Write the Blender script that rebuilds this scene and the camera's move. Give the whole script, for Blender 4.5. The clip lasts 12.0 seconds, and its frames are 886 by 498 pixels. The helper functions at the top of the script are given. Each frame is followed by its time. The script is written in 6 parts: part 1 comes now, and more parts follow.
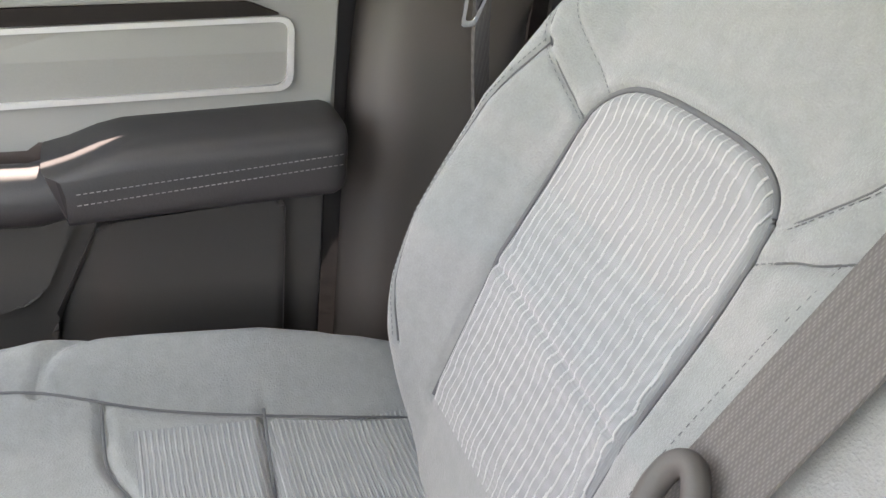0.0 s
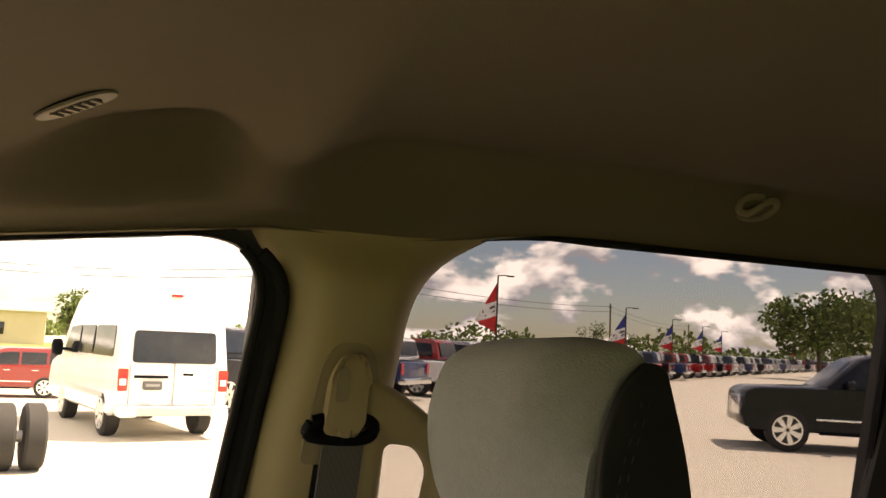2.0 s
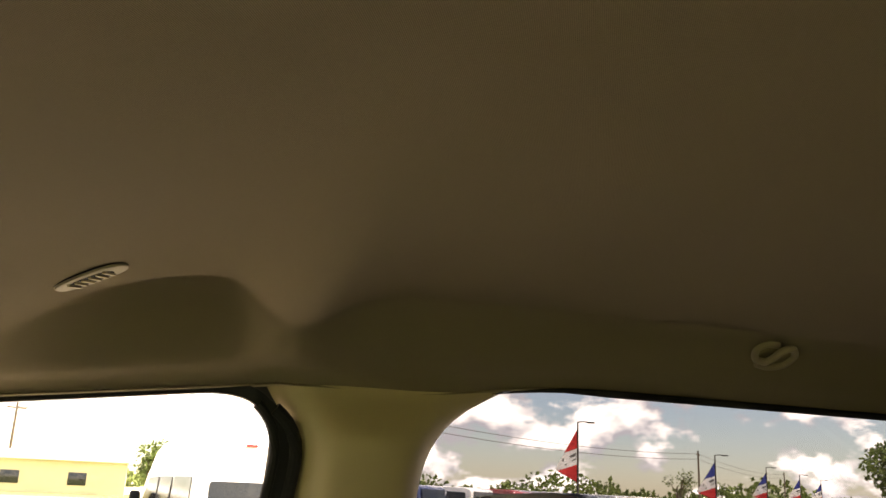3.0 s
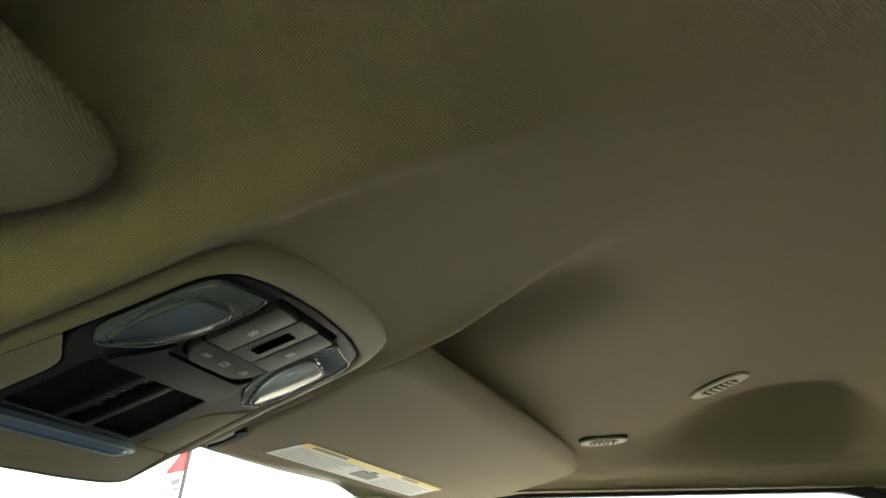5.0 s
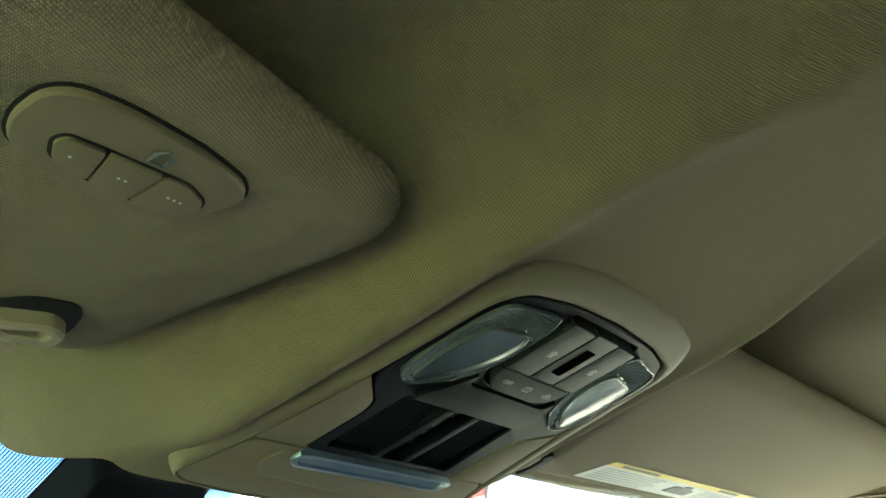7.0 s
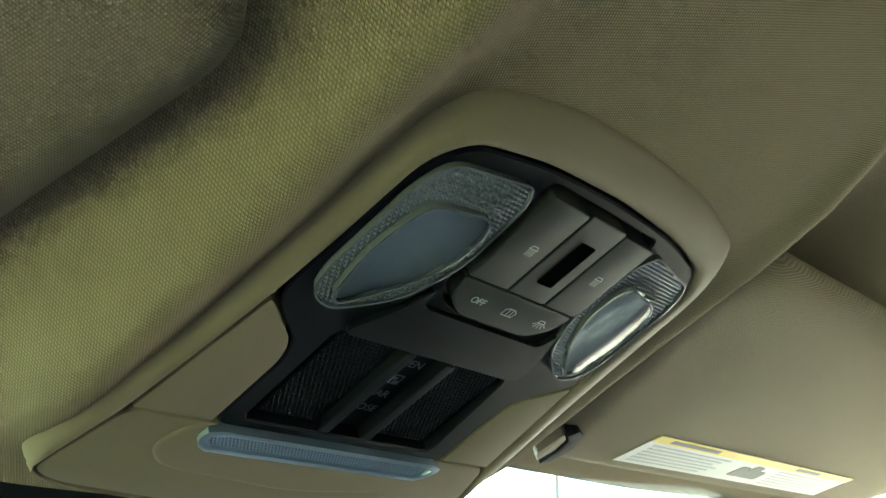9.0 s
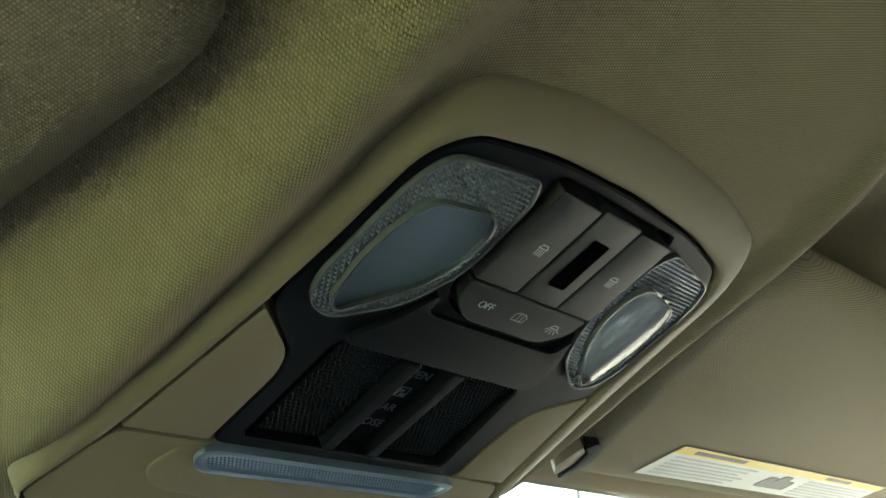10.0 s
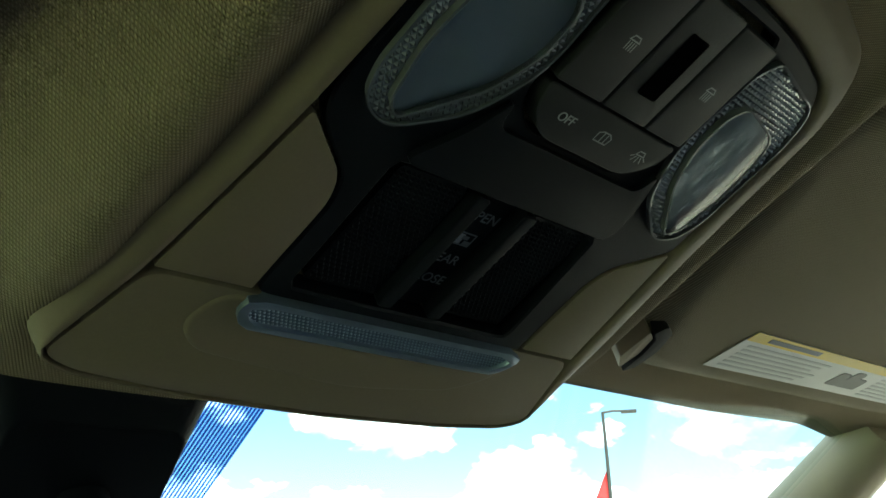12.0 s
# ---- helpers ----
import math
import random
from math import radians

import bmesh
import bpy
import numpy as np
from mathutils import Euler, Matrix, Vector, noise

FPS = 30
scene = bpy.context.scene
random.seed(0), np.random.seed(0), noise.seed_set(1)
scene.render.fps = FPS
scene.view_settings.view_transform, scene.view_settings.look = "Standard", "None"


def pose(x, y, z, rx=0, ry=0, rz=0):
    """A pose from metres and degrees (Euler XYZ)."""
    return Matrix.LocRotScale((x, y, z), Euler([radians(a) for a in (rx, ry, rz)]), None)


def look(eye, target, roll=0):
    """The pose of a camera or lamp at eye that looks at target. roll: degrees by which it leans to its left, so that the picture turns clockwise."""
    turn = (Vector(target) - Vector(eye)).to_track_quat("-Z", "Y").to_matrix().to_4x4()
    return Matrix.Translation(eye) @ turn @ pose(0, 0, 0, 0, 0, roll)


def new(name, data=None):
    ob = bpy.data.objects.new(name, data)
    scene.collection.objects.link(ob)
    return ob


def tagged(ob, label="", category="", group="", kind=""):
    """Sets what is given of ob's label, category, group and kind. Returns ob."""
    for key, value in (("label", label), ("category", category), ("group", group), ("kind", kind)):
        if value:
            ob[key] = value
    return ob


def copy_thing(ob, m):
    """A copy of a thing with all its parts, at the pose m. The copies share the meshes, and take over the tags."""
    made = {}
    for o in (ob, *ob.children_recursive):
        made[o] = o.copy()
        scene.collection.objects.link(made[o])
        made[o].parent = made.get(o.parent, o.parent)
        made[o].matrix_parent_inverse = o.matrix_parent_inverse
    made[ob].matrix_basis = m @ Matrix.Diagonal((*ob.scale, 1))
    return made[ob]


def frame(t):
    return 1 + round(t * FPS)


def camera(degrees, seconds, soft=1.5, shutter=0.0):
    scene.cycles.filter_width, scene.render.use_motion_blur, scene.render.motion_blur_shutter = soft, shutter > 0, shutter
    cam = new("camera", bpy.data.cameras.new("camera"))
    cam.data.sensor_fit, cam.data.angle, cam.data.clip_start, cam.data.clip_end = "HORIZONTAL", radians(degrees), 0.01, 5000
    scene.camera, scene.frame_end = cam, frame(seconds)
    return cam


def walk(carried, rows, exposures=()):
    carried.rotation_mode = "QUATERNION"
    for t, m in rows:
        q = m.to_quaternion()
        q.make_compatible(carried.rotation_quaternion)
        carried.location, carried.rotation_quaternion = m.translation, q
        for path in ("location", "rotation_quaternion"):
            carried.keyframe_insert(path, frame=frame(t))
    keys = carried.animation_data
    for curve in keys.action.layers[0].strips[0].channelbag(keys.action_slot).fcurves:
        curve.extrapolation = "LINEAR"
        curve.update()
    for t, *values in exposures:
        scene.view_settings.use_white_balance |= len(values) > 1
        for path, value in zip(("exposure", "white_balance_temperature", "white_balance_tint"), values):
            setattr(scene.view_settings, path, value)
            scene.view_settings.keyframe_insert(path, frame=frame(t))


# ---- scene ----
cam = camera(54.0, 12.0)
PATH = [
    (0, (-0.056, 0.728, 1.536), (1.55, 0.017, 0.579), 6.9),
    (0.5, (-0.077, 0.711, 1.613), (1.563, -0.082, 0.787), 4.1),
    (1, (-0.093, 0.69, 1.636), (1.635, -0.18, 1.129), 3.9),
    (1.5, (-0.126, 0.667, 1.669), (1.67, -0.201, 1.539), 3.0),
    (2, (-0.178, 0.639, 1.699), (1.638, -0.169, 1.92), 2.5),
    (2.5, (-0.194, 0.589, 1.706), (1.612, -0.161, 2.125), 2.1),
    (2.7, (-0.207, 0.587, 1.709), (1.599, -0.132, 2.179), 2.0),
    (4.3, (-0.359, 0.582, 1.667), (1.488, 0.847, 2.386), 8.3),
    (4.5, (-0.357, 0.595, 1.665), (1.472, 0.971, 2.383), 8.3),
    (5, (-0.369, 0.615, 1.66), (1.391, 1.269, 2.348), 8.1),
    (5.5, (-0.394, 0.625, 1.66), (1.282, 1.516, 2.29), 7.6),
    (6, (-0.402, 0.633, 1.665), (1.17, 1.695, 2.299), 7.1),
    (6.5, (-0.384, 0.632, 1.665), (1.127, 1.775, 2.306), 7.0),
    (8.3, (-0.274, 0.664, 1.651), (1.134, 1.891, 2.367), 2.2),
    (8.5, (-0.259, 0.671, 1.649), (1.143, 1.901, 2.371), 1.9),
    (9, (-0.234, 0.681, 1.648), (1.153, 1.916, 2.39), 0.5),
    (9.5, (-0.226, 0.685, 1.648), (1.143, 1.927, 2.411), -0.2),
    (10, (-0.219, 0.69, 1.65), (1.135, 1.94, 2.427), -0.6),
    (10.5, (-0.197, 0.709, 1.642), (1.157, 1.979, 2.387), -1.1),
    (11, (-0.183, 0.731, 1.636), (1.164, 2.018, 2.362), -1.9),
    (11.5, (-0.185, 0.739, 1.632), (1.158, 2.042, 2.338), -2.3),
    (12, (-0.193, 0.736, 1.626), (1.152, 2.044, 2.319), -2.1),
]
walk(cam, [(t, look(eye, target, roll)) for t, eye, target, roll in PATH],
     [(0.0, 4.1, 7600, 26), (0.6, 3.7, 7900, 25), (1.0, 2.6, 8200, 27), (1.5, 1.7, 9000, 30), (2.0, 1.95, 9600, 32), (2.7, 2.5, 9200, 30),
      (4.3, 3.0, 7000, 16), (5.5, 3.05, 6500, 6), (6.5, 3.2, 6300, -4), (8.3, 4.0, 6200, 0), (9.0, 3.9, 6200, 2), (10.0, 3.62, 6300, 6), (10.5, 3.55, 6300, 4), (12.0, 2.25, 6200, -2)])

# ---- world and light ----
SUN_DIR = Vector((-0.02, -0.42, 0.90)).normalized()
world = bpy.data.worlds.new("sky")
scene.world = world
world.use_nodes = True
wt = world.node_tree
wt.nodes.clear()


def wnode(kind, **kw):
    n = wt.nodes.new(kind)
    for k, v in kw.items():
        n.inputs[k].default_value = v
    return n


sky = wt.nodes.new("ShaderNodeTexSky")
sky.sky_type, sky.sun_disc = "NISHITA", False
sky.ozone_density, sky.dust_density = 3.0, 0.4
sky.sun_elevation = math.asin(SUN_DIR.z)
sky.sun_rotation = math.atan2(SUN_DIR.x, SUN_DIR.y)
w_out, w_bg = wt.nodes.new("ShaderNodeOutputWorld"), wt.nodes.new("ShaderNodeBackground")
w_bg.inputs["Strength"].default_value = 0.085
w_tc, w_map = wt.nodes.new("ShaderNodeTexCoord"), wt.nodes.new("ShaderNodeMapping")
w_map.inputs["Scale"].default_value = (1.0, 1.0, 1.75)
w_noise = wnode("ShaderNodeTexNoise", Scale=10.5, Detail=9.0, Roughness=0.56, Distortion=0.1)
w_up = wt.nodes.new("ShaderNodeVectorMath")
w_up.inputs[1].default_value = (0.01, -0.01, 0.05)
w_above = wnode("ShaderNodeTexNoise", Scale=10.5, Detail=4.0, Roughness=0.56, Distortion=0.1)
w_thin = wt.nodes.new("ShaderNodeMath")
w_thin.operation = "SUBTRACT"
w_ramp = wt.nodes.new("ShaderNodeValToRGB")
w_ramp.color_ramp.elements[0].position, w_ramp.color_ramp.elements[1].position = 0.465, 0.525
w_cloud = wt.nodes.new("ShaderNodeValToRGB")
w_cloud.color_ramp.elements[0].position, w_cloud.color_ramp.elements[0].color = 0.42, (5.2, 5.5, 6.2, 1)
w_cloud.color_ramp.elements[1].position, w_cloud.color_ramp.elements[1].color = 0.60, (18.5, 18.4, 18.0, 1)
w_off = wt.nodes.new("ShaderNodeMath")
w_off.inputs[1].default_value = 0.47
w_mix = wt.nodes.new("ShaderNodeMixRGB")
for a, b in ((w_tc.outputs["Generated"], w_map.inputs["Vector"]), (w_map.outputs[0], w_noise.inputs["Vector"]),
             (w_map.outputs[0], w_up.inputs[0]), (w_up.outputs[0], w_above.inputs["Vector"]), (w_noise.outputs["Fac"], w_ramp.inputs[0]),
             (w_noise.outputs["Fac"], w_thin.inputs[0]), (w_above.outputs["Fac"], w_thin.inputs[1]), (w_thin.outputs[0], w_off.inputs[0]),
             (w_off.outputs[0], w_cloud.inputs[0]), (w_ramp.outputs["Color"], w_mix.inputs["Fac"]),
             (sky.outputs[0], w_mix.inputs["Color1"]), (w_cloud.outputs["Color"], w_mix.inputs["Color2"]),
             (w_mix.outputs[0], w_bg.inputs["Color"]), (w_bg.outputs[0], w_out.inputs["Surface"])):
    wt.links.new(a, b)
sun = new("sun", bpy.data.lights.new("sun", "SUN"))
sun.data.energy, sun.data.angle, sun.data.color = 5.0, radians(0.53), (1.0, 0.95, 0.87)
sun.matrix_world = look(SUN_DIR * 50, (0, 0, 0))


# ---- materials ----
def material(name, base, rough=0.6, metal=0.0, vary=0.12, grain=60.0, stain=4.0, bump=0.15, depth=0.001, coat=0.0, spec=0.5):
    """A surface with fine grain, a coarse unevenness and slight relief."""
    m = bpy.data.materials.new(name)
    m.use_nodes = True
    nt = m.node_tree
    p = nt.nodes["Principled BSDF"]
    p.inputs["Roughness"].default_value, p.inputs["Metallic"].default_value = rough, metal
    p.inputs["Coat Weight"].default_value, p.inputs["Specular IOR Level"].default_value = coat, spec
    tc = nt.nodes.new("ShaderNodeTexCoord")
    fine, coarse = nt.nodes.new("ShaderNodeTexNoise"), nt.nodes.new("ShaderNodeTexNoise")
    fine.inputs["Scale"].default_value, fine.inputs["Detail"].default_value = grain, 4
    coarse.inputs["Scale"].default_value, coarse.inputs["Detail"].default_value = stain, 5
    add = nt.nodes.new("ShaderNodeMath")
    add.operation = "ADD"
    ramp = nt.nodes.new("ShaderNodeMapRange")
    ramp.inputs["From Min"].default_value, ramp.inputs["From Max"].default_value = 0.5, 1.5
    ramp.inputs["To Min"].default_value, ramp.inputs["To Max"].default_value = 1 - vary, 1 + vary
    mul = nt.nodes.new("ShaderNodeVectorMath")
    mul.operation = "SCALE"
    mul.inputs[0].default_value = base
    rr = nt.nodes.new("ShaderNodeMapRange")
    rr.inputs["To Min"].default_value, rr.inputs["To Max"].default_value = max(rough - 0.1, 0.02), min(rough + 0.1, 1)
    b = nt.nodes.new("ShaderNodeBump")
    b.inputs["Strength"].default_value, b.inputs["Distance"].default_value = bump, depth
    for o, i in ((tc.outputs["Object"], fine.inputs["Vector"]), (tc.outputs["Object"], coarse.inputs["Vector"]),
                 (fine.outputs["Fac"], add.inputs[0]), (coarse.outputs["Fac"], add.inputs[1]), (add.outputs[0], ramp.inputs["Value"]),
                 (ramp.outputs[0], mul.inputs["Scale"]), (mul.outputs[0], p.inputs["Base Color"]),
                 (coarse.outputs["Fac"], rr.inputs["Value"]), (rr.outputs[0], p.inputs["Roughness"]),
                 (fine.outputs["Fac"], b.inputs["Height"]), (b.outputs[0], p.inputs["Normal"])):
        nt.links.new(o, i)
    return m


def weave(name, base, pitch, contrast=0.35, rough=0.9, depth=0.0006, strength=0.6, sheen=0.2, turn=0.0, stretch=(1, 1, 1), wander=0.0):
    """Woven cloth: two crossing sets of threads, with soft unevenness."""
    m = material(name, base, rough, vary=0.08, grain=1.3 / pitch, stain=6, bump=0.0, spec=0.2)
    nt = m.node_tree
    p = nt.nodes["Principled BSDF"]
    p.inputs["Sheen Weight"].default_value = sheen
    tc = nt.nodes.new("ShaderNodeTexCoord")
    mp = nt.nodes.new("ShaderNodeMapping")
    mp.inputs["Rotation"].default_value, mp.inputs["Scale"].default_value = (0, 0, turn), stretch
    nt.links.new(tc.outputs["Object"], mp.inputs["Vector"])
    waves = []
    for axis in ("X", "Y"):
        w = nt.nodes.new("ShaderNodeTexWave")
        w.wave_type, w.bands_direction, w.wave_profile = "BANDS", axis, "SIN"
        w.inputs["Scale"].default_value = 0.314 / pitch
        w.inputs["Distortion"].default_value, w.inputs["Detail"].default_value, w.inputs["Detail Scale"].default_value = wander, 0.0, 0.2
        nt.links.new(mp.outputs[0], w.inputs["Vector"])
        waves.append(w)
    mx = nt.nodes.new("ShaderNodeMath")
    mx.operation = "MULTIPLY"
    nt.links.new(waves[0].outputs["Fac"], mx.inputs[0])
    nt.links.new(waves[1].outputs["Fac"], mx.inputs[1])
    rg = nt.nodes.new("ShaderNodeMapRange")
    rg.inputs["To Min"].default_value, rg.inputs["To Max"].default_value = 1 - contrast, 1 + contrast
    nt.links.new(mx.outputs[0], rg.inputs["Value"])
    sc = nt.nodes.new("ShaderNodeVectorMath")
    sc.operation = "SCALE"
    old = p.inputs["Base Color"].links[0].from_socket
    nt.links.new(old, sc.inputs[0])
    nt.links.new(rg.outputs[0], sc.inputs["Scale"])
    nt.links.new(sc.outputs[0], p.inputs["Base Color"])
    b = nt.nodes.new("ShaderNodeBump")
    b.inputs["Strength"].default_value, b.inputs["Distance"].default_value = strength, depth
    nt.links.new(mx.outputs[0], b.inputs["Height"])
    nt.links.new(b.outputs[0], p.inputs["Normal"])
    return m


def pane(name, tint, gloss=0.02, most=0.6):
    """A thin sheet of glass: clear or tinted, with a reflection that grows towards the edge-on view."""
    m = bpy.data.materials.new(name)
    m.use_nodes = True
    nt = m.node_tree
    nt.nodes.clear()
    out, mix = nt.nodes.new("ShaderNodeOutputMaterial"), nt.nodes.new("ShaderNodeMixShader")
    tr, gl = nt.nodes.new("ShaderNodeBsdfTransparent"), nt.nodes.new("ShaderNodeBsdfGlossy")
    lw, fr, pw = nt.nodes.new("ShaderNodeLayerWeight"), nt.nodes.new("ShaderNodeMapRange"), nt.nodes.new("ShaderNodeMath")
    lw.inputs["Blend"].default_value = 0.5
    pw.operation = "POWER"
    pw.inputs[1].default_value = 4.0
    fr.inputs["To Min"].default_value, fr.inputs["To Max"].default_value = 0.02, most
    nt.links.new(lw.outputs["Facing"], pw.inputs[0])
    nt.links.new(pw.outputs[0], fr.inputs["Value"])
    tr.inputs["Color"].default_value = (*tint, 1)
    gl.inputs["Roughness"].default_value = gloss
    for o, i in ((fr.outputs[0], mix.inputs[0]), (tr.outputs[0], mix.inputs[1]), (gl.outputs[0], mix.inputs[2]), (mix.outputs[0], out.inputs["Surface"])):
        nt.links.new(o, i)
    return m


TAN = (0.30, 0.233, 0.130)
M_LINER = weave("headliner_cloth", (0.225, 0.178, 0.105), 0.00088, contrast=0.30, strength=0.9, depth=0.0009, sheen=0.04, turn=0.5, wander=1.6)
M_VISOR = weave("visor_cloth", (0.225, 0.182, 0.112), 0.0010, contrast=0.28, strength=0.8, depth=0.0009, sheen=0.04, turn=0.3, wander=1.6)
M_TAN = material("tan_plastic", TAN, 0.55, vary=0.05, grain=900, stain=5, bump=0.12, depth=0.0003)
M_TAN_D = material("tan_plastic_matt", (0.225, 0.182, 0.118), 0.6, vary=0.05, grain=900, stain=5, bump=0.12, depth=0.0003)
M_BEZEL = material("brown_tan_console_plastic", (0.150, 0.120, 0.077), 0.6, vary=0.06, grain=900, stain=5, bump=0.15, depth=0.0003, spec=0.15)
M_BLACK = material("black_plastic", (0.0045, 0.0055, 0.0075), 0.42, vary=0.1, grain=900, stain=12, bump=0.1, depth=0.0003, spec=0.06)
M_SWITCH = material("charcoal_switch_plastic", (0.013, 0.014, 0.015), 0.5, vary=0.08, grain=900, stain=12, bump=0.1, depth=0.0003, spec=0.12)
# near-black without gloss: the shade inside the console's gaps and recesses, as colour
M_CAVITY_SHADE = material("cavity_shade", (0.002, 0.002, 0.002), 0.9, vary=0.1, bump=0.0, spec=0.0)
M_BLACK_S = material("black_rubber", (0.010, 0.010, 0.010), 0.75, vary=0.15, grain=300, stain=10, bump=0.1, spec=0.2)
M_DGREY = material("dark_grey_plastic", (0.054, 0.050, 0.047), 0.6, vary=0.08, grain=700, stain=6, bump=0.25, depth=0.0005)
M_GREY = material("grey_door_panel", (0.225, 0.23, 0.22), 0.6, vary=0.05, grain=800, stain=6, bump=0.25, depth=0.0004)
M_CLIP = material("grey_buckle_plastic", (0.155, 0.155, 0.155), 0.5, vary=0.05, grain=800, stain=6, bump=0.1, depth=0.0003)
M_POST = material("brown_grey_pillar_plastic", (0.078, 0.071, 0.066), 0.6, vary=0.08, grain=700, stain=6, bump=0.25, depth=0.0005)
# dark brown, deepened by the shade of the door's slot
M_SLOT_SHADE = material("slot_shade_brown", (0.014, 0.011, 0.010), 0.7, vary=0.15, grain=500, stain=9, bump=0.2, depth=0.0004, spec=0.2)
M_VINYL = material("black_vinyl", (0.031, 0.030, 0.031), 0.5, vary=0.12, grain=500, stain=9, bump=0.3, depth=0.0006)
M_SILL = material("brown_black_vinyl", (0.056, 0.041, 0.036), 0.6, vary=0.1, grain=600, stain=7, bump=0.35, depth=0.0006)
M_SILVER = material("satin_silver", (0.62, 0.62, 0.61), 0.32, 0.5, vary=0.04, grain=900, stain=8, bump=0.03)
M_INSERT = material("brushed_grey_trim", (0.24, 0.235, 0.225), 0.5, 0.3, vary=0.06, grain=400, stain=9, bump=0.15, depth=0.0003)
M_CHROME = material("chrome", (0.75, 0.77, 0.8), 0.14, 1.0, vary=0.03, grain=300, stain=8, bump=0.0)
M_SEAT = material("grey_seat_cloth", (0.194, 0.203, 0.203), 0.92, vary=0.14, grain=620, stain=90, bump=0.8, depth=0.0011, spec=0.2)
M_SEAT.node_tree.nodes["Principled BSDF"].inputs["Sheen Weight"].default_value = 0.25
M_SEAT_D = material("dark_seat_vinyl", (0.010, 0.010, 0.0105), 0.7, spec=0.2, vary=0.1, grain=500, stain=8, bump=0.3, depth=0.0004)
M_STITCH = material("thread", (0.080, 0.084, 0.088), 0.8, vary=0.1)
M_STITCH_D = material("dark_thread", (0.022, 0.022, 0.024), 0.8, vary=0.1)
M_STITCH_L = material("pale_thread", (0.22, 0.22, 0.22), 0.8, vary=0.1)
M_BELT = weave("seat_belt_webbing", (0.085, 0.081, 0.078), 0.0016, contrast=0.24, rough=0.65, depth=0.0004, strength=0.4, sheen=0.3, turn=0.6)
M_GLASS = pane("clear_glass", (0.86, 0.90, 0.88))
M_PRIV = pane("privacy_glass", (0.385, 0.405, 0.42))
M_SHIELD = pane("windscreen_glass", (0.80, 0.88, 0.88), most=0.15)
M_LENS = pane("lamp_glass", (0.80, 0.83, 0.84), 0.08)
M_WHITE = material("white_vehicle_paint", (0.78, 0.78, 0.77), 0.25, vary=0.02, bump=0.0, coat=0.6)
M_BLKPAINT = material("black_vehicle_paint", (0.006, 0.007, 0.012), 0.14, vary=0.1, bump=0.0, spec=0.3)
M_REDPAINT = material("red_vehicle_paint", (0.26, 0.012, 0.012), 0.22, vary=0.1, bump=0.0, coat=0.7)
M_BLUEPAINT = material("blue_vehicle_paint", (0.015, 0.03, 0.10), 0.22, vary=0.1, bump=0.0, coat=0.7)
M_SILVPAINT = material("silver_vehicle_paint", (0.42, 0.43, 0.44), 0.3, 0.4, vary=0.05, bump=0.0, coat=0.6)
M_CARGLASS = material("dark_car_window", (0.012, 0.014, 0.016), 0.06, vary=0.05, bump=0.0)
M_TYRE = material("tyre_rubber", (0.022, 0.021, 0.02), 0.85, vary=0.2, grain=80, bump=0.4, depth=0.004)
M_LAMP_R = material("red_lamp", (0.45, 0.01, 0.012), 0.2, vary=0.05, bump=0.0, coat=0.5)
M_CONC = material("pale_concrete", (0.49, 0.445, 0.365), 0.9, vary=0.14, grain=9, stain=0.25, bump=0.3, depth=0.004)
M_ASPHALT = material("unseen_dark_asphalt", (0.05, 0.05, 0.048), 0.9, vary=0.25, grain=40, stain=0.6, bump=0.5, depth=0.004)
M_GRASS = material("rough_grass", (0.13, 0.15, 0.045), 0.95, vary=0.45, grain=6, stain=0.4, bump=0.7, depth=0.05)
# for the unseen grass whose green bounce lights the headliner
M_LAWN = material("unseen_pale_grass", (0.34, 0.40, 0.18), 0.9, vary=0.25, grain=8, stain=0.5, bump=0.6, depth=0.03)
M_LEAF = material("leaves", (0.105, 0.150, 0.036), 0.8, vary=0.6, grain=3, stain=0.6, bump=0.3)
M_BARK = material("bark", (0.10, 0.075, 0.05), 0.9, vary=0.3, grain=20, bump=0.5, depth=0.01)
M_FLAG_R = material("red_flag_cloth", (0.55, 0.03, 0.03), 0.8, vary=0.1, bump=0.1)
M_FLAG_W = material("white_flag_cloth", (0.75, 0.75, 0.74), 0.8, vary=0.05, bump=0.1)
M_FLAG_B = material("blue_flag_cloth", (0.03, 0.05, 0.25), 0.8, vary=0.1, bump=0.1)
M_POLE = material("dark_steel_pole", (0.05, 0.045, 0.04), 0.5, 0.5, vary=0.1)
M_CREAM = material("cream_cladding", (0.55, 0.48, 0.30), 0.8, vary=0.1, grain=2, stain=0.5, bump=0.2)
M_GALV = material("galvanised_steel", (0.45, 0.46, 0.46), 0.5, 0.6, vary=0.1)
M_PAPER = material("label_paper", (0.44, 0.45, 0.44), 0.6, vary=0.03, bump=0.0)
M_YELLOW = material("label_yellow", (0.52, 0.37, 0.03), 0.6, vary=0.03, bump=0.0)
M_INK = material("label_ink", (0.09, 0.09, 0.09), 0.7, vary=0.05, bump=0.0)
M_INK_L = material("label_pale_ink", (0.33, 0.34, 0.34), 0.7, vary=0.05, bump=0.0)
M_MARK = material("pale_switch_print", (0.25, 0.26, 0.27), 0.7, vary=0.03, bump=0.0)
M_FLOOR = material("dark_carpet", (0.03, 0.03, 0.03), 0.95, vary=0.3, grain=300, bump=0.5)
M_BODY = material("dark_inner_body", (0.03, 0.03, 0.032), 0.7, vary=0.1)


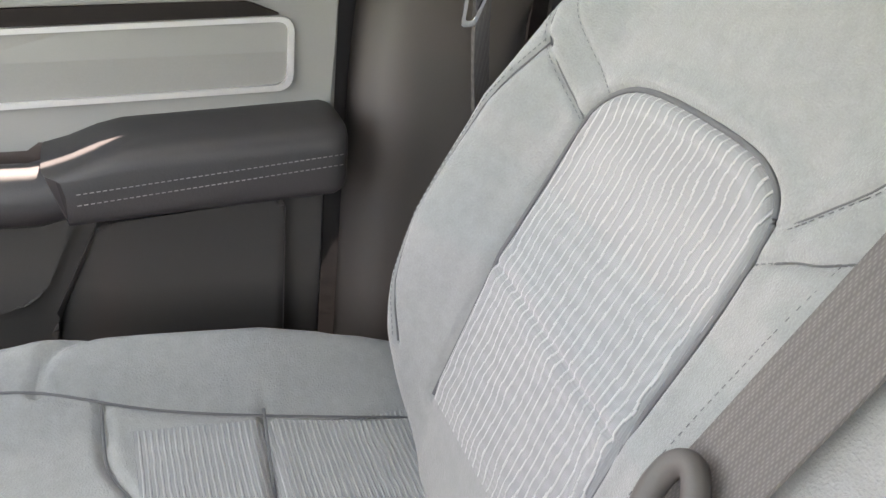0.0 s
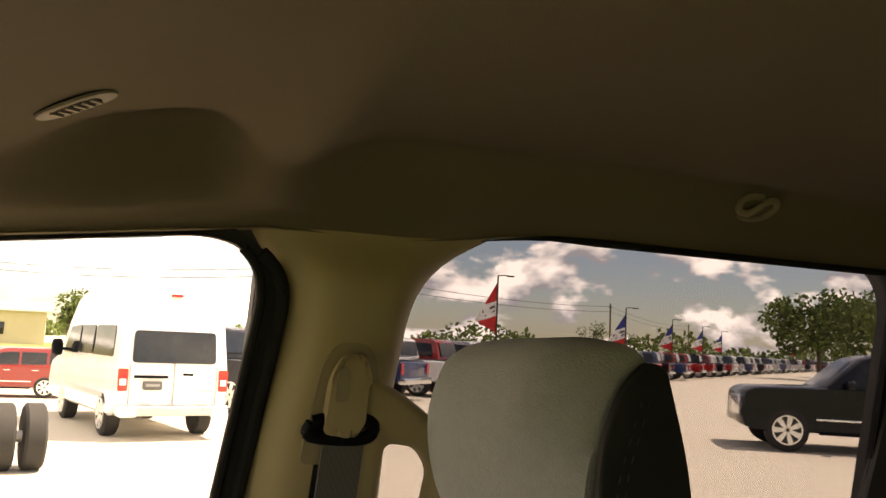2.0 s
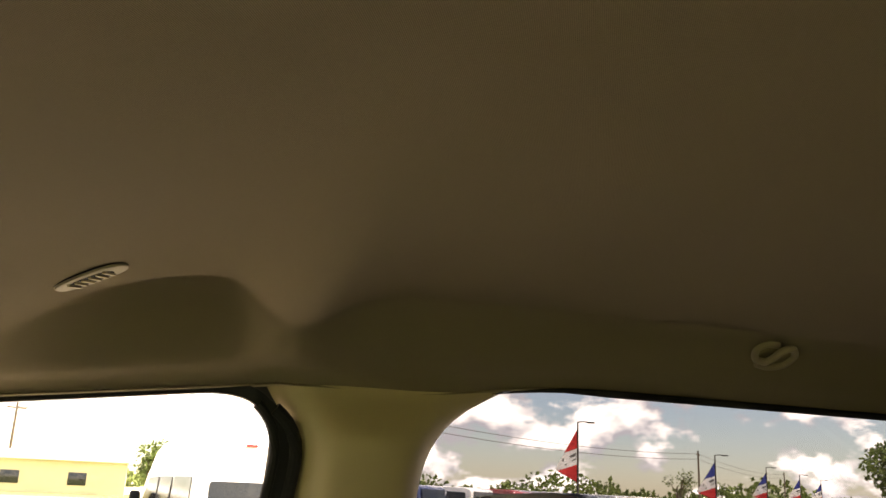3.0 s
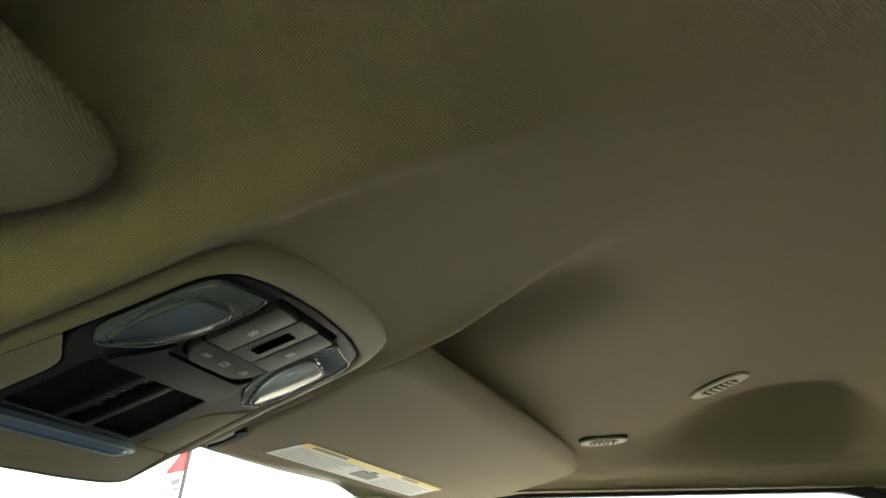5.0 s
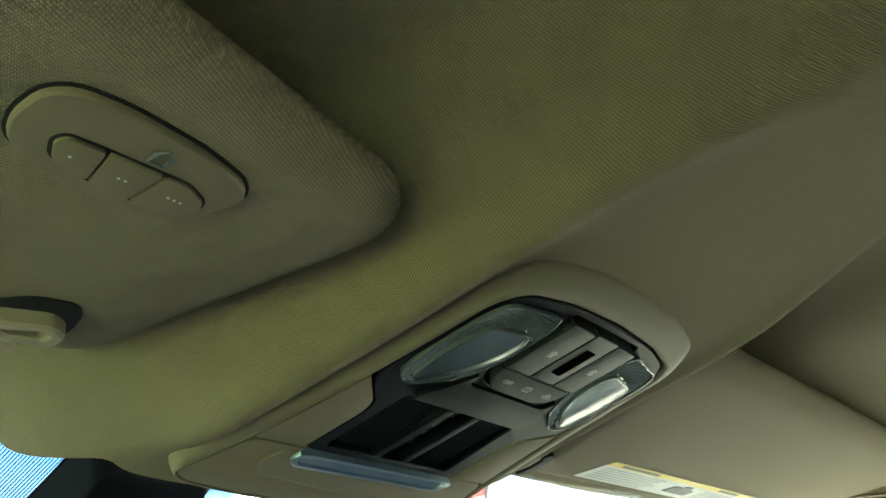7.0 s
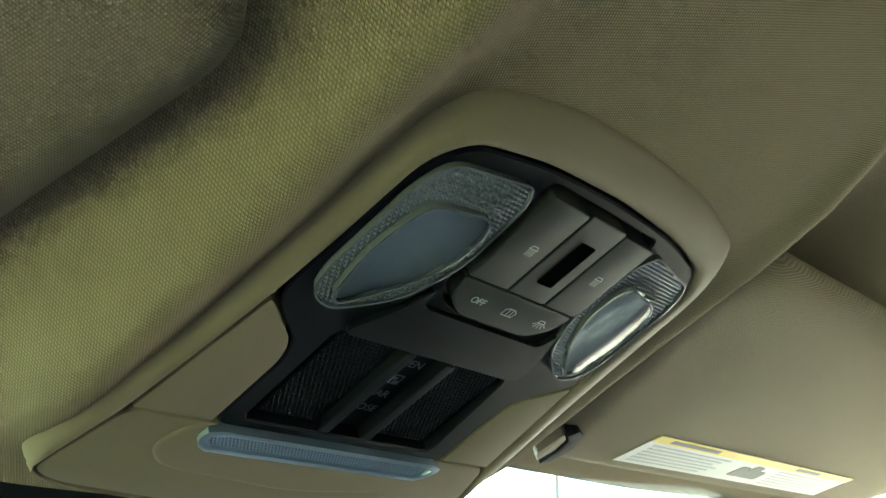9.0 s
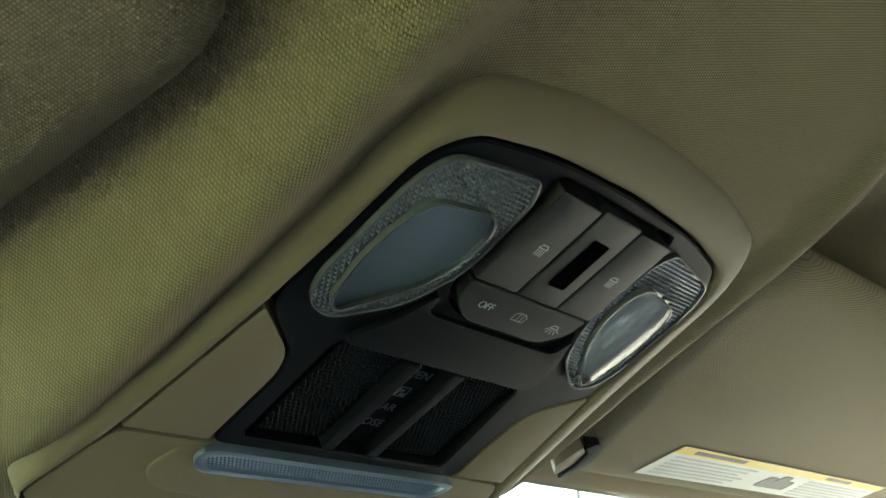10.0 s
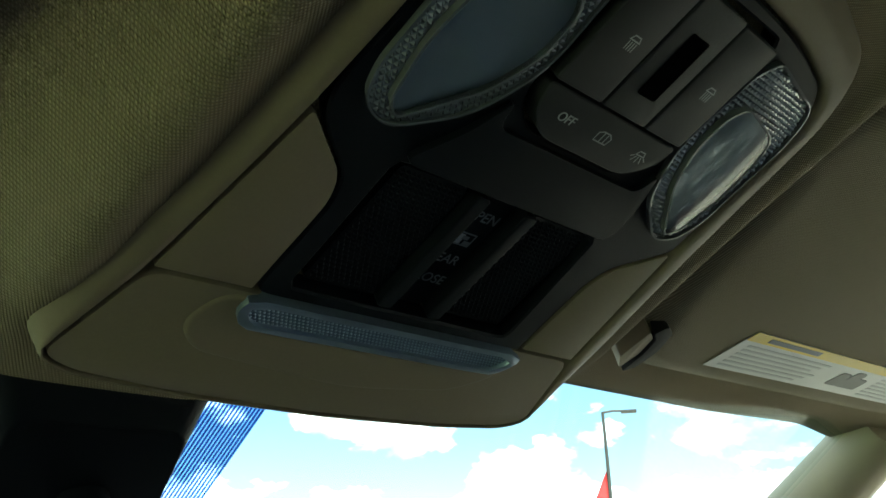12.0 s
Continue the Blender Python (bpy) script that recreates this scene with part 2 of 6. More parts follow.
# ---- helpers for meshes ----
def mesh_of(bm, name, mat, smooth=True, split=35):
    me = bpy.data.meshes.new(name)
    bmesh.ops.recalc_face_normals(bm, faces=bm.faces)
    bm.to_mesh(me)
    bm.free()
    me.materials.append(mat)
    if smooth:
        me.shade_smooth()
        me.set_sharp_from_angle(angle=radians(split))
    return me


def part(name, bm, mat, parent=None, label="", smooth=True, split=35):
    ob = new(name, mesh_of(bm, name, mat, smooth, split))
    ob.parent = parent
    if label:
        ob["label"] = label
    return ob


def base(name, m, label, category, group="", kind=""):
    """An Empty at a thing's base, which carries its parts."""
    ob = new(name)
    ob.empty_display_size = 0.05
    ob.matrix_world = m
    return tagged(ob, label, category, group, kind)


def rounded(points, r, n=5):
    """A closed outline with its corners rounded by the radius r (or one r a corner)."""
    out, k = [], len(points)
    for i, p in enumerate(points):
        rad = r[i] if isinstance(r, (list, tuple)) else r
        a, b, c = Vector(points[i - 1]), Vector(p), Vector(points[(i + 1) % k])
        d1, d2 = (a - b), (c - b)
        l = min(rad, d1.length * 0.45, d2.length * 0.45)
        if l < 1e-6:
            out.append(b)
            continue
        s, e = b + d1.normalized() * l, b + d2.normalized() * l
        for j in range(n + 1):
            f = j / n
            out.append(s * (1 - f) ** 2 + b * 2 * f * (1 - f) + e * f ** 2)
    return out


def slab(outline, z0, z1, bevel=0.0, segs=2, top_only=True):
    """A plate with the outline (x, y), from z0 to z1, its edge at z1 bevelled."""
    bm = bmesh.new()
    vs = [bm.verts.new((p[0], p[1], z0)) for p in outline]
    f = bm.faces.new(vs)
    ext = bmesh.ops.extrude_face_region(bm, geom=[f])
    up = [v for v in ext["geom"] if isinstance(v, bmesh.types.BMVert)]
    for v in up:
        v.co.z = z1
    bm.normal_update()
    if bevel > 0:
        ups = set(up)
        edges = [e for e in bm.edges if e.verts[0] in ups and e.verts[1] in ups]
        bmesh.ops.bevel(bm, geom=edges, offset=bevel, segments=segs, profile=0.6, affect="EDGES", clamp_overlap=True)
    return bm


def ring(outer, inner, z0, z1, bevel=0.001):
    """A flat frame between two outlines with the same number of points."""
    bm = bmesh.new()
    n = len(outer)
    rows = []
    for pts, z in ((outer, z0), (outer, z1), (inner, z1), (inner, z0)):
        rows.append([bm.verts.new((p[0], p[1], z)) for p in pts])
    for a in range(4):
        r, s = rows[a], rows[(a + 1) % 4]
        for i in range(n):
            bm.faces.new((r[i], r[(i + 1) % n], s[(i + 1) % n], s[i]))
    if bevel:
        es = [e for e in bm.edges if {e.verts[0], e.verts[1]} <= set(rows[1]) or {e.verts[0], e.verts[1]} <= set(rows[2])]
        bmesh.ops.bevel(bm, geom=es, offset=bevel, segments=2, profile=0.6, affect="EDGES", clamp_overlap=True)
    return bm


def box(x0, x1, y0, y1, z0, z1, bevel=0.0, segs=2):
    bm = bmesh.new()
    bmesh.ops.create_cube(bm, size=1)
    for v in bm.verts:
        v.co = ((x0 + x1) / 2 + v.co.x * (x1 - x0), (y0 + y1) / 2 + v.co.y * (y1 - y0), (z0 + z1) / 2 + v.co.z * (z1 - z0))
    if bevel:
        bmesh.ops.bevel(bm, geom=bm.edges[:], offset=bevel, segments=segs, profile=0.6, affect="EDGES", clamp_overlap=True)
    return bm


def tube(points, r, n=10, flat=None, cap=True):
    """A round (or, with flat=(wide, thick, across), a rectangular) section swept along the points."""
    bm = bmesh.new()
    pts = [Vector(p) for p in points]
    rings = []
    up = Vector((0, 0, 1))
    for i, p in enumerate(pts):
        d = (pts[min(i + 1, len(pts) - 1)] - pts[max(i - 1, 0)]).normalized()
        if flat:
            side = Vector(flat[2])
            side = (side - d * side.dot(d)).normalized()
            nn = d.cross(side)
            w, h = flat[0] / 2, flat[1] / 2
            sec = [side * (w * a) + nn * (h * b) for a, b in ((-1, -.6), (-.97, -1), (.97, -1), (1, -.6), (1, .6), (.97, 1), (-.97, 1), (-1, .6))]
        else:
            side = d.cross(up if abs(d.z) < 0.95 else Vector((1, 0, 0))).normalized()
            nn = d.cross(side)
            rad = r[i] if isinstance(r, (list, tuple)) else r
            sec = [side * (rad * math.cos(2 * math.pi * k / n)) + nn * (rad * math.sin(2 * math.pi * k / n)) for k in range(n)]
        rings.append([bm.verts.new(p + s) for s in sec])
    for a, b in zip(rings, rings[1:]):
        m = len(a)
        for k in range(m):
            bm.faces.new((a[k], a[(k + 1) % m], b[(k + 1) % m], b[k]))
    if cap:
        bm.faces.new(rings[0])
        bm.faces.new(rings[-1][::-1])
    return bm


def sheet(fn, us, vs, thick=0.0, normal=(0, 0, 1)):
    """A surface fn(u, v) over a grid, with a second skin thick metres along normal."""
    bm = bmesh.new()
    g = [[bm.verts.new(fn(u, v)) for v in vs] for u in us]
    for i in range(len(us) - 1):
        for j in range(len(vs) - 1):
            bm.faces.new((g[i][j], g[i + 1][j], g[i + 1][j + 1], g[i][j + 1]))
    if thick:
        off = Vector(normal) * thick
        h = [[bm.verts.new(v.co + off) for v in row] for row in g]
        for i in range(len(us) - 1):
            for j in range(len(vs) - 1):
                bm.faces.new((h[i][j], h[i][j + 1], h[i + 1][j + 1], h[i + 1][j]))
        nu, nv = len(us), len(vs)
        loop = [(i, 0) for i in range(nu)] + [(nu - 1, j) for j in range(1, nv)] + [(i, nv - 1) for i in range(nu - 2, -1, -1)] + [(0, j) for j in range(nv - 2, 0, -1)]
        for (a, b), (c, d) in zip(loop, loop[1:] + loop[:1]):
            bm.faces.new((g[a][b], g[c][d], h[c][d], h[a][b]))
    return bm


def spread(a, b, n):
    return [a + (b - a) * i / (n - 1) for i in range(n)]


def step(a, b, x):
    f = min(max((x - a) / (b - a), 0), 1)
    return f * f * (3 - 2 * f)


def curve_at(table, x):
    """A smooth value from a short table of (x, value)."""
    if x <= table[0][0]:
        return table[0][1]
    for (x0, v0), (x1, v1) in zip(table, table[1:]):
        if x <= x1:
            return v0 + (v1 - v0) * (x - x0) / (x1 - x0)
    return table[-1][1]


def lettering(text, size, m, mat, parent, name="lettering", align="CENTER"):
    cu = bpy.data.curves.new(name, "FONT")
    cu.body, cu.size, cu.extrude, cu.align_x, cu.align_y = text, size, 0.0001, align, "CENTER"
    tmp = bpy.data.objects.new(name, cu)
    scene.collection.objects.link(tmp)
    me = bpy.data.meshes.new_from_object(tmp)
    bpy.data.objects.remove(tmp)
    me.materials.clear()
    me.materials.append(mat)
    ob = new(name, me)
    ob.parent = parent
    ob.matrix_local = m
    return ob


def smoothed(points, n=8):
    """A smooth curve through places (Catmull-Rom)."""
    p = [Vector(q) for q in points]
    p = [p[0] * 2 - p[1]] + p + [p[-1] * 2 - p[-2]]
    out = []
    for i in range(1, len(p) - 2):
        for f in spread(0, 1, n + 1)[:-1]:
            a, b, c, d = p[i - 1], p[i], p[i + 1], p[i + 2]
            out.append(0.5 * ((2 * b) + (c - a) * f + (2 * a - 5 * b + 4 * c - d) * f * f + (3 * b - a - 3 * c + d) * f ** 3))
    out.append(p[-2])
    return out


def blob(fn, nu=24, nv=40):
    """A closed rounded body: fn(u, v) gives a place for u from pole to pole and v round it."""
    bm = bmesh.new()
    top, bot = bm.verts.new(fn(0, 0)), bm.verts.new(fn(1, 0))
    rows = [[bm.verts.new(fn(i / nu, j / nv)) for j in range(nv)] for i in range(1, nu)]
    for j in range(nv):
        bm.faces.new((top, rows[0][j], rows[0][(j + 1) % nv]))
        bm.faces.new((bot, rows[-1][(j + 1) % nv], rows[-1][j]))
    for a, b in zip(rows, rows[1:]):
        for j in range(nv):
            bm.faces.new((a[j], b[j], b[(j + 1) % nv], a[(j + 1) % nv]))
    return bm


def spow(v, p):
    return math.copysign(abs(v) ** p, v)


def cushion(cx, cy, cz, hx, hy, hz, e1=0.35, e2=0.35):
    """A pillow-like rounded box."""
    def fn(u, v):
        a, b = math.pi * (u - 0.5), 2 * math.pi * v
        return (cx + hx * spow(math.cos(a), e1) * spow(math.cos(b), e2), cy + hy * spow(math.cos(a), e1) * spow(math.sin(b), e2), cz - hz * spow(math.sin(a), e1))
    return blob(fn, 22, 48)


# ---- the cab: ceiling, pillars, doors, glass ----
SLOPE = math.tan(radians(26.04))


def console_z(y):
    return 1.70 + (0.95 - y) * SLOPE


ROOF = [(-1.2, 1.885), (-0.3, 1.905), (0.3, 1.905), (0.5, 1.896), (0.60, 1.876), (0.68, 1.852), (0.76, 1.829), (0.84, 1.810), (0.94, 1.782), (1.02, 1.754), (1.06, 1.736)]

CREST = [(0.5, 0.030), (0.66, 0.050), (0.70, 0.064), (0.74, 0.085), (0.775, 0.101), (0.81, 0.107), (0.86, 0.109), (0.92, 0.114), (1.02, 0.122)]


def rail_z(y):
    """The height of the headliner's edge along the door tops."""
    f = step(0.86, 1.04, y)
    return (1.806 - 0.118 * max(0.0, y - 0.455) + 0.020 * step(0.32, 0.12, y)) * (1 - f) + 1.726 * f


def liner_z(x, y):
    a = abs(x)
    roof = sum(curve_at(ROOF, y + d) for d in (-0.05, -0.03, 0, 0.03, 0.05)) / 5
    edge = rail_z(y)
    # the side turns down in a steep wall and ends in a flat lip over the door tops
    crown = 0.13 + 0.32 * step(0.62, 0.76, y)
    f = crown * step(0.35, 0.60, a) + (0.83 - crown) * step(0.562, 0.646, a) + 0.17 * step(0.640, 0.668, a)
    z = roof * (1 - f) + edge * f
    # a scoop ahead of the middle pillar, a low bow beside it
    bow = math.exp(-((y - 0.455) / 0.050) ** 2)
    z -= 0.034 * bow * step(0.16, 0.52, a) * (1 - step(0.585, 0.645, a))
    scoop = step(0.470, 0.530, y) * (1 - step(0.56, 0.72, y))
    z += 0.020 * scoop * step(0.500, 0.590, a) * (1 - step(0.585, 0.645, a))
    # the passenger side's front edge turns down to the windscreen
    if x > 0:
        z -= 0.013 * step(1.00, 1.05, y) * step(0.14, 0.22, x) * (1 - step(0.36, 0.60, x))
    # the middle hump that carries the overhead console, with rounded shoulders
    hump = console_z(y) + 0.0085
    soft = 0.006
    low = -soft * math.log(math.exp(-(z - 1.8) / soft) + math.exp(-(hump - 1.8) / soft)) + 1.8 if y > 0.3 else z
    side = 0.010 * step(0.72, 0.80, y) if x < 0 else 0.0
    low -= (0.0115 if x < 0 else 0.0075) * math.exp(-((a - curve_at(CREST, y) - 0.004 + side) / 0.013) ** 2) * step(0.66, 0.80, y) * (1 - step(0.94, 1.0, y))
    z += 0.022 * math.exp(-((a - curve_at(CREST, y) - 0.10) / 0.055) ** 2) * step(0.64, 0.74, y) * (1 - step(0.84, 0.93, y))
    wide = 0.062 + 0.022 * step(0.85, 1.0, y)
    t = (a - curve_at(CREST, y)) / wide
    t = 0.5 * (t + math.sqrt(t * t + 0.012))
    w = max(0.0, 1 - t) ** 1.3
    return z * (1 - w) + low * w


def liner_y(x, y):
    """The front edge stands further back where the hump meets the console."""
    return y - step(0.80, 1.055, y) * (0.092 * (1 - step(0.120, 0.160, x)) * step(-0.05, 0.04, x) + 0.052 * (1 - step(0.120, 0.150, -x)) * (1 - step(-0.05, 0.04, x)))


def finer(a, b, c, d, n, m):
    """Steps from a to d, n to a side and m between b and c."""
    return spread(a, b, n)[:-1] + spread(b, c, m) + spread(c, d, n)[1:]


ceiling = part("ceiling", sheet(lambda x, y: (x, liner_y(x, y), liner_z(x, liner_y(x, y))), finer(-0.665, -0.24, 0.24, 0.665, 80, 150), spread(-1.15, 0.42, 60)[:-1] + spread(0.42, 1.055, 190), 0.012), M_LINER, split=80)
tagged(ceiling, "tan woven cloth headliner, sculpted, with a hump for the console", "ceiling", kind="structure")


def wall_x(z, off=0.0):
    """The inner face of the cab's side at the height z."""
    return (0.80 - 0.29 * max(z - 1.32, 0)) - off


def side_part(name, outline, off, thick, mat, parent, label="", bevel=0.004, sign=1, split=35):
    """A plate on the cab's side from an outline in (y, z); off: how far it stands into the cab."""
    bm = slab([(p[0], p[1]) for p in outline], 0, 1, 0)
    for v in bm.verts:
        y, z, k = v.co
        v.co = (sign * (wall_x(z, off) + (1 - k) * thick), y, z)
    if bevel:
        es = [e for e in bm.edges if all(abs(abs(v.co.x) - wall_x(v.co.z, off)) < 1e-6 for v in e.verts) and len(e.link_faces) == 2
              and min(len(f.verts) for f in e.link_faces) == 4]
        bmesh.ops.bevel(bm, geom=es, offset=bevel, segments=3, profile=0.6, affect="EDGES", clamp_overlap=True)
    return part(name, bm, mat, parent, label, split=split)


# middle pillar, passenger side
pillar = base("middle_pillar", pose(0, 0, 0), "tan upper and dark grey lower middle pillar trim", "pillar", kind="structure")


def pillar_skin(y0, y1, z0, z1, swell, power):
    """A pillar cover that bulges into the cab between its two edges."""
    def fn(u, v):
        z = z0 + (z1 - z0) * v
        a, b = y0(z), y1(z)
        y = a + (b - a) * u
        prof = 1 - abs(2 * u - 1) ** power
        return (wall_x(z) + 0.02 - swell(z) * prof, y, z)
    return fn


def eased(table, z):
    """A table's value with its bends rounded."""
    return sum(curve_at(table, z + d) for d in (-0.02, -0.012, -0.004, 0.004, 0.012, 0.02)) / 6


front_y = lambda z: eased([(0.5, 0.475), (1.26, 0.472), (1.383, 0.463), (1.60, 0.446), (1.70, 0.430), (1.74, 0.427), (1.77, 0.438), (1.80, 0.465), (1.83, 0.48)], z)
rear_y = lambda z: eased([(0.5, 0.27), (1.383, 0.275), (1.45, 0.285), (1.62, 0.292), (1.70, 0.288), (1.735, 0.286), (1.765, 0.274), (1.79, 0.254), (1.812, 0.218), (1.83, 0.17)], z)
part("upper_trim", sheet(pillar_skin(front_y, rear_y, 1.383, 1.83, lambda z: 0.040 * (1 - step(1.74, 1.82, z)) + 0.016, 4.0), spread(0, 1, 30), spread(0, 1, 40), 0.012, (1, 0, 0)), M_TAN, pillar, "tan plastic upper pillar cover")
part("lower_trim", sheet(pillar_skin(front_y, rear_y, 0.55, 1.383, lambda z: 0.053, 7.0), spread(0, 1, 30), spread(0, 1, 24), 0.012, (1, 0, 0)), M_POST, pillar, "dark grey plastic lower pillar cover")


# front passenger door
def door_window(name, outline, sign, glass, label, seal=0.033):
    """A door's upper frame with a black seal round its opening, and the pane in it."""
    d = base(name, pose(0, 0, 0), label, "door window", kind="structure")
    o = rounded(outline, [0.05, 0.085 if seal > 0.02 else 0.075, 0.02, 0.02], 16)
    c = sum((Vector(p) for p in o), Vector((0, 0))) / len(o)

    def grown(k):
        out = []
        n = len(o)
        for i in range(n):
            t = (Vector(o[(i + 1) % n]) - Vector(o[i - 1])).normalized()
            nn = Vector((t.y, -t.x))
            if nn.dot(Vector(o[i]) - c) < 0:
                nn = -nn
            out.append(Vector(o[i]) + nn * (k * (1 - 0.6 * step(0.0, 0.75, nn.y))))
        return out
    for nm, a, b, off, th, mat in (("seal", 0.0, seal, 0.002 if seal > 0.02 else -0.016, 0.012, M_BLACK_S), ("frame", seal, seal + 0.03, -0.020, 0.03, M_BODY)):
        bm = ring([(p.x, p.y) for p in grown(b)], [(p.x, p.y) for p in grown(a)], 0, 1, 0)
        for v in bm.verts:
            y, z, k = v.co
            over = 0.014 * step(1.785, 1.800, z + 0.118 * (y - 0.448)) * step(0.455, 0.52, y) if nm == "seal" and seal > 0.02 else 0.0
            v.co = (sign * (wall_x(z, off) + over + (1 - k) * th), y, z)
        part(nm, bm, mat, d)
    if seal > 0.02:
        for k, r in ((0.004, 0.0055), (0.026, 0.0070)):
            loop = [p for p in grown(k) if 1.38 < p.y < 1.786 and p.x < 0.515]
            loop.sort(key=lambda p: -p.y)
            part("weatherstrip", tube([(sign * (wall_x(p.y) - 0.001), p.x, p.y) for p in loop], r, 10), M_BLACK_S, d, "ribbed black rubber weatherstrip")
    else:
        part("weatherstrip", tube([(sign * 0.652, y, rail_z(y) - 0.003) for y in spread(0.225, -0.44, 24)], [0.0005 + 0.004 * min(1.0, k / 5) for k in range(24)], 10), M_BLACK_S, d)
    bm = slab([(p.x, p.y) for p in grown(0.004)], 0, 1)
    for v in bm.verts:
        y, z, k = v.co
        v.co = (sign * (wall_x(z) + 0.018 + 0.004 * k), y, z)
    g = part("pane", bm, glass, d, smooth=False)
    if glass is not M_PRIV:
        g.visible_shadow = False
    return d


FRONT_WIN = [(0.448, 1.803), (1.02, 1.735), (1.55, 1.405), (0.490, 1.408)]
REAR_WIN = [(-0.44, 1.832), (0.325, 1.832), (0.325, 1.405), (-0.49, 1.445)]
door_window("window_1", [FRONT_WIN[1], FRONT_WIN[0], FRONT_WIN[3], FRONT_WIN[2]], 1, M_GLASS, "clear front passenger door window with black seal")
marks = bpy.data.objects["window_1"]
for k, (y0, y1, z0, z1) in enumerate(((0.522, 0.558, 1.4370, 1.4386), (0.520, 0.560, 1.4320, 1.4336), (0.526, 0.555, 1.4275, 1.4287), (0.524, 0.552, 1.4235, 1.4247), (0.530, 0.549, 1.4195, 1.4207), (0.514, 0.517, 1.423, 1.427), (0.536, 0.545, 1.416, 1.4172))):
    bm = slab([(y0, z0), (y1, z0), (y1, z1), (y0, z1)], 0, 1)
    for v in bm.verts:
        y, z, q = v.co
        v.co = (wall_x(z) + 0.0165 + 0.001 * q, y, z)
    part("etched_mark", bm, M_INK_L, marks, smooth=False)
door_window("window_2", [REAR_WIN[1], REAR_WIN[0], REAR_WIN[3], REAR_WIN[2]], 1, M_PRIV, "privacy-tinted rear door window with black seal", 0.008)
door_window("window_3", [FRONT_WIN[1], FRONT_WIN[0], FRONT_WIN[3], FRONT_WIN[2]], -1, M_GLASS, "clear driver door window with black seal")
door_window("window_4", [REAR_WIN[1], REAR_WIN[0], REAR_WIN[3], REAR_WIN[2]], -1, M_PRIV, "privacy-tinted rear driver-side door window", 0.008)


def sill_section(y0, y1, sign, top=1.405):
    """The rounded shelf below a door window: a profile in (x, z) drawn along y."""
    prof = [(0.03, top - 0.004), (0.0, top), (-0.018, top - 0.004), (-0.032, top - 0.016), (-0.038, top - 0.035), (-0.032, top - 0.055), (-0.012, top - 0.062), (0.03, top - 0.062)]
    bm = bmesh.new()
    n = 40
    rows = []
    for i in range(n + 1):
        y = y0 + (y1 - y0) * i / n
        sag = 0.0 if y1 < 0.5 else -0.012 * step(0.540, 0.580, y) + 0.03 * max(0.0, y - 0.60)
        rows.append([bm.verts.new((sign * (0.782 + p[0]), y, p[1] - sag * (p[1] < top - 0.02))) for p in prof])
    for a, b in zip(rows, rows[1:]):
        for k in range(len(prof) - 1):
            bm.faces.new((a[k], a[k + 1], b[k + 1], b[k]))
        bm.faces.new((a[-1], a[0], b[0], b[-1]))
    bm.faces.new(rows[0])
    bm.faces.new(rows[-1][::-1])
    return bm


door = base("door_1", pose(0, 0, 0), "grey front passenger door panel with black vinyl armrest", "door", kind="structure")
part("sill", sill_section(0.492, 1.45, 1), M_SILL, door, "dark brown vinyl window shelf")
side_part("upper_panel", rounded([(0.497, 1.150), (0.497, 1.352), (0.55, 1.352), (0.58, 1.366), (1.45, 1.345), (1.45, 1.110)], 0.006), 0.0, 0.04, M_GREY, door, "light grey upper door panel")
side_part("lower_panel", rounded([(0.500, 0.60), (0.500, 1.153), (1.45, 1.113), (1.45, 0.60)], 0.006), -0.006, 0.04, M_DGREY, door, "dark grey lower door panel")
side_part("panel_relief", rounded([(0.545, 0.62), (0.545, 1.112), (0.735, 1.098), (0.785, 0.98), (0.82, 0.62)], 0.012), 0.006, 0.02, M_DGREY, door, "raised field of the lower panel", bevel=0.010)
# slot as a proud strip with its shade painted in, framed trim plate
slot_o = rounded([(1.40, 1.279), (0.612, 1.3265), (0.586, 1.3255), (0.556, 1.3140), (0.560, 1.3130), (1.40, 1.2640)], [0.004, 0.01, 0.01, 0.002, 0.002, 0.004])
side_part("slot_shade_strip", slot_o, 0.012, 0.02, M_SLOT_SHADE, door, "dark brown strip with the slot's shade painted in, above the trim plate", bevel=0.001)
part("slot_lip", tube([(wall_x(z) - 0.010, y, z) for y, z in ((0.580, 1.330), (0.588, 1.3315), (0.62, 1.3305), (0.80, 1.3205), (1.40, 1.2850))], [0.001, 0.0045, 0.0048, 0.0048, 0.0048], 12), M_GREY, door, "rounded lip above the slot")
trim_o = rounded([(1.40, 1.190), (0.541, 1.236), (0.541, 1.312), (1.40, 1.262)], 0.018, 6)
trim_i = rounded([(1.394, 1.196), (0.547, 1.2415), (0.547, 1.3065), (1.394, 1.2565)], 0.013, 6)
bm = ring([(p.x, p.y) for p in trim_o], [(p.x, p.y) for p in trim_i], 0, 1, 0)
for v in bm.verts:
    y, z, k = v.co
    v.co = (wall_x(z, 0.010) + (1 - k) * 0.02, y, z)
part("trim_frame", bm, M_SILVER, door, "satin silver frame of the trim plate")
side_part("trim_plate", trim_i, 0.005, 0.02, M_INSERT, door, "brushed grey trim plate", bevel=0.002)


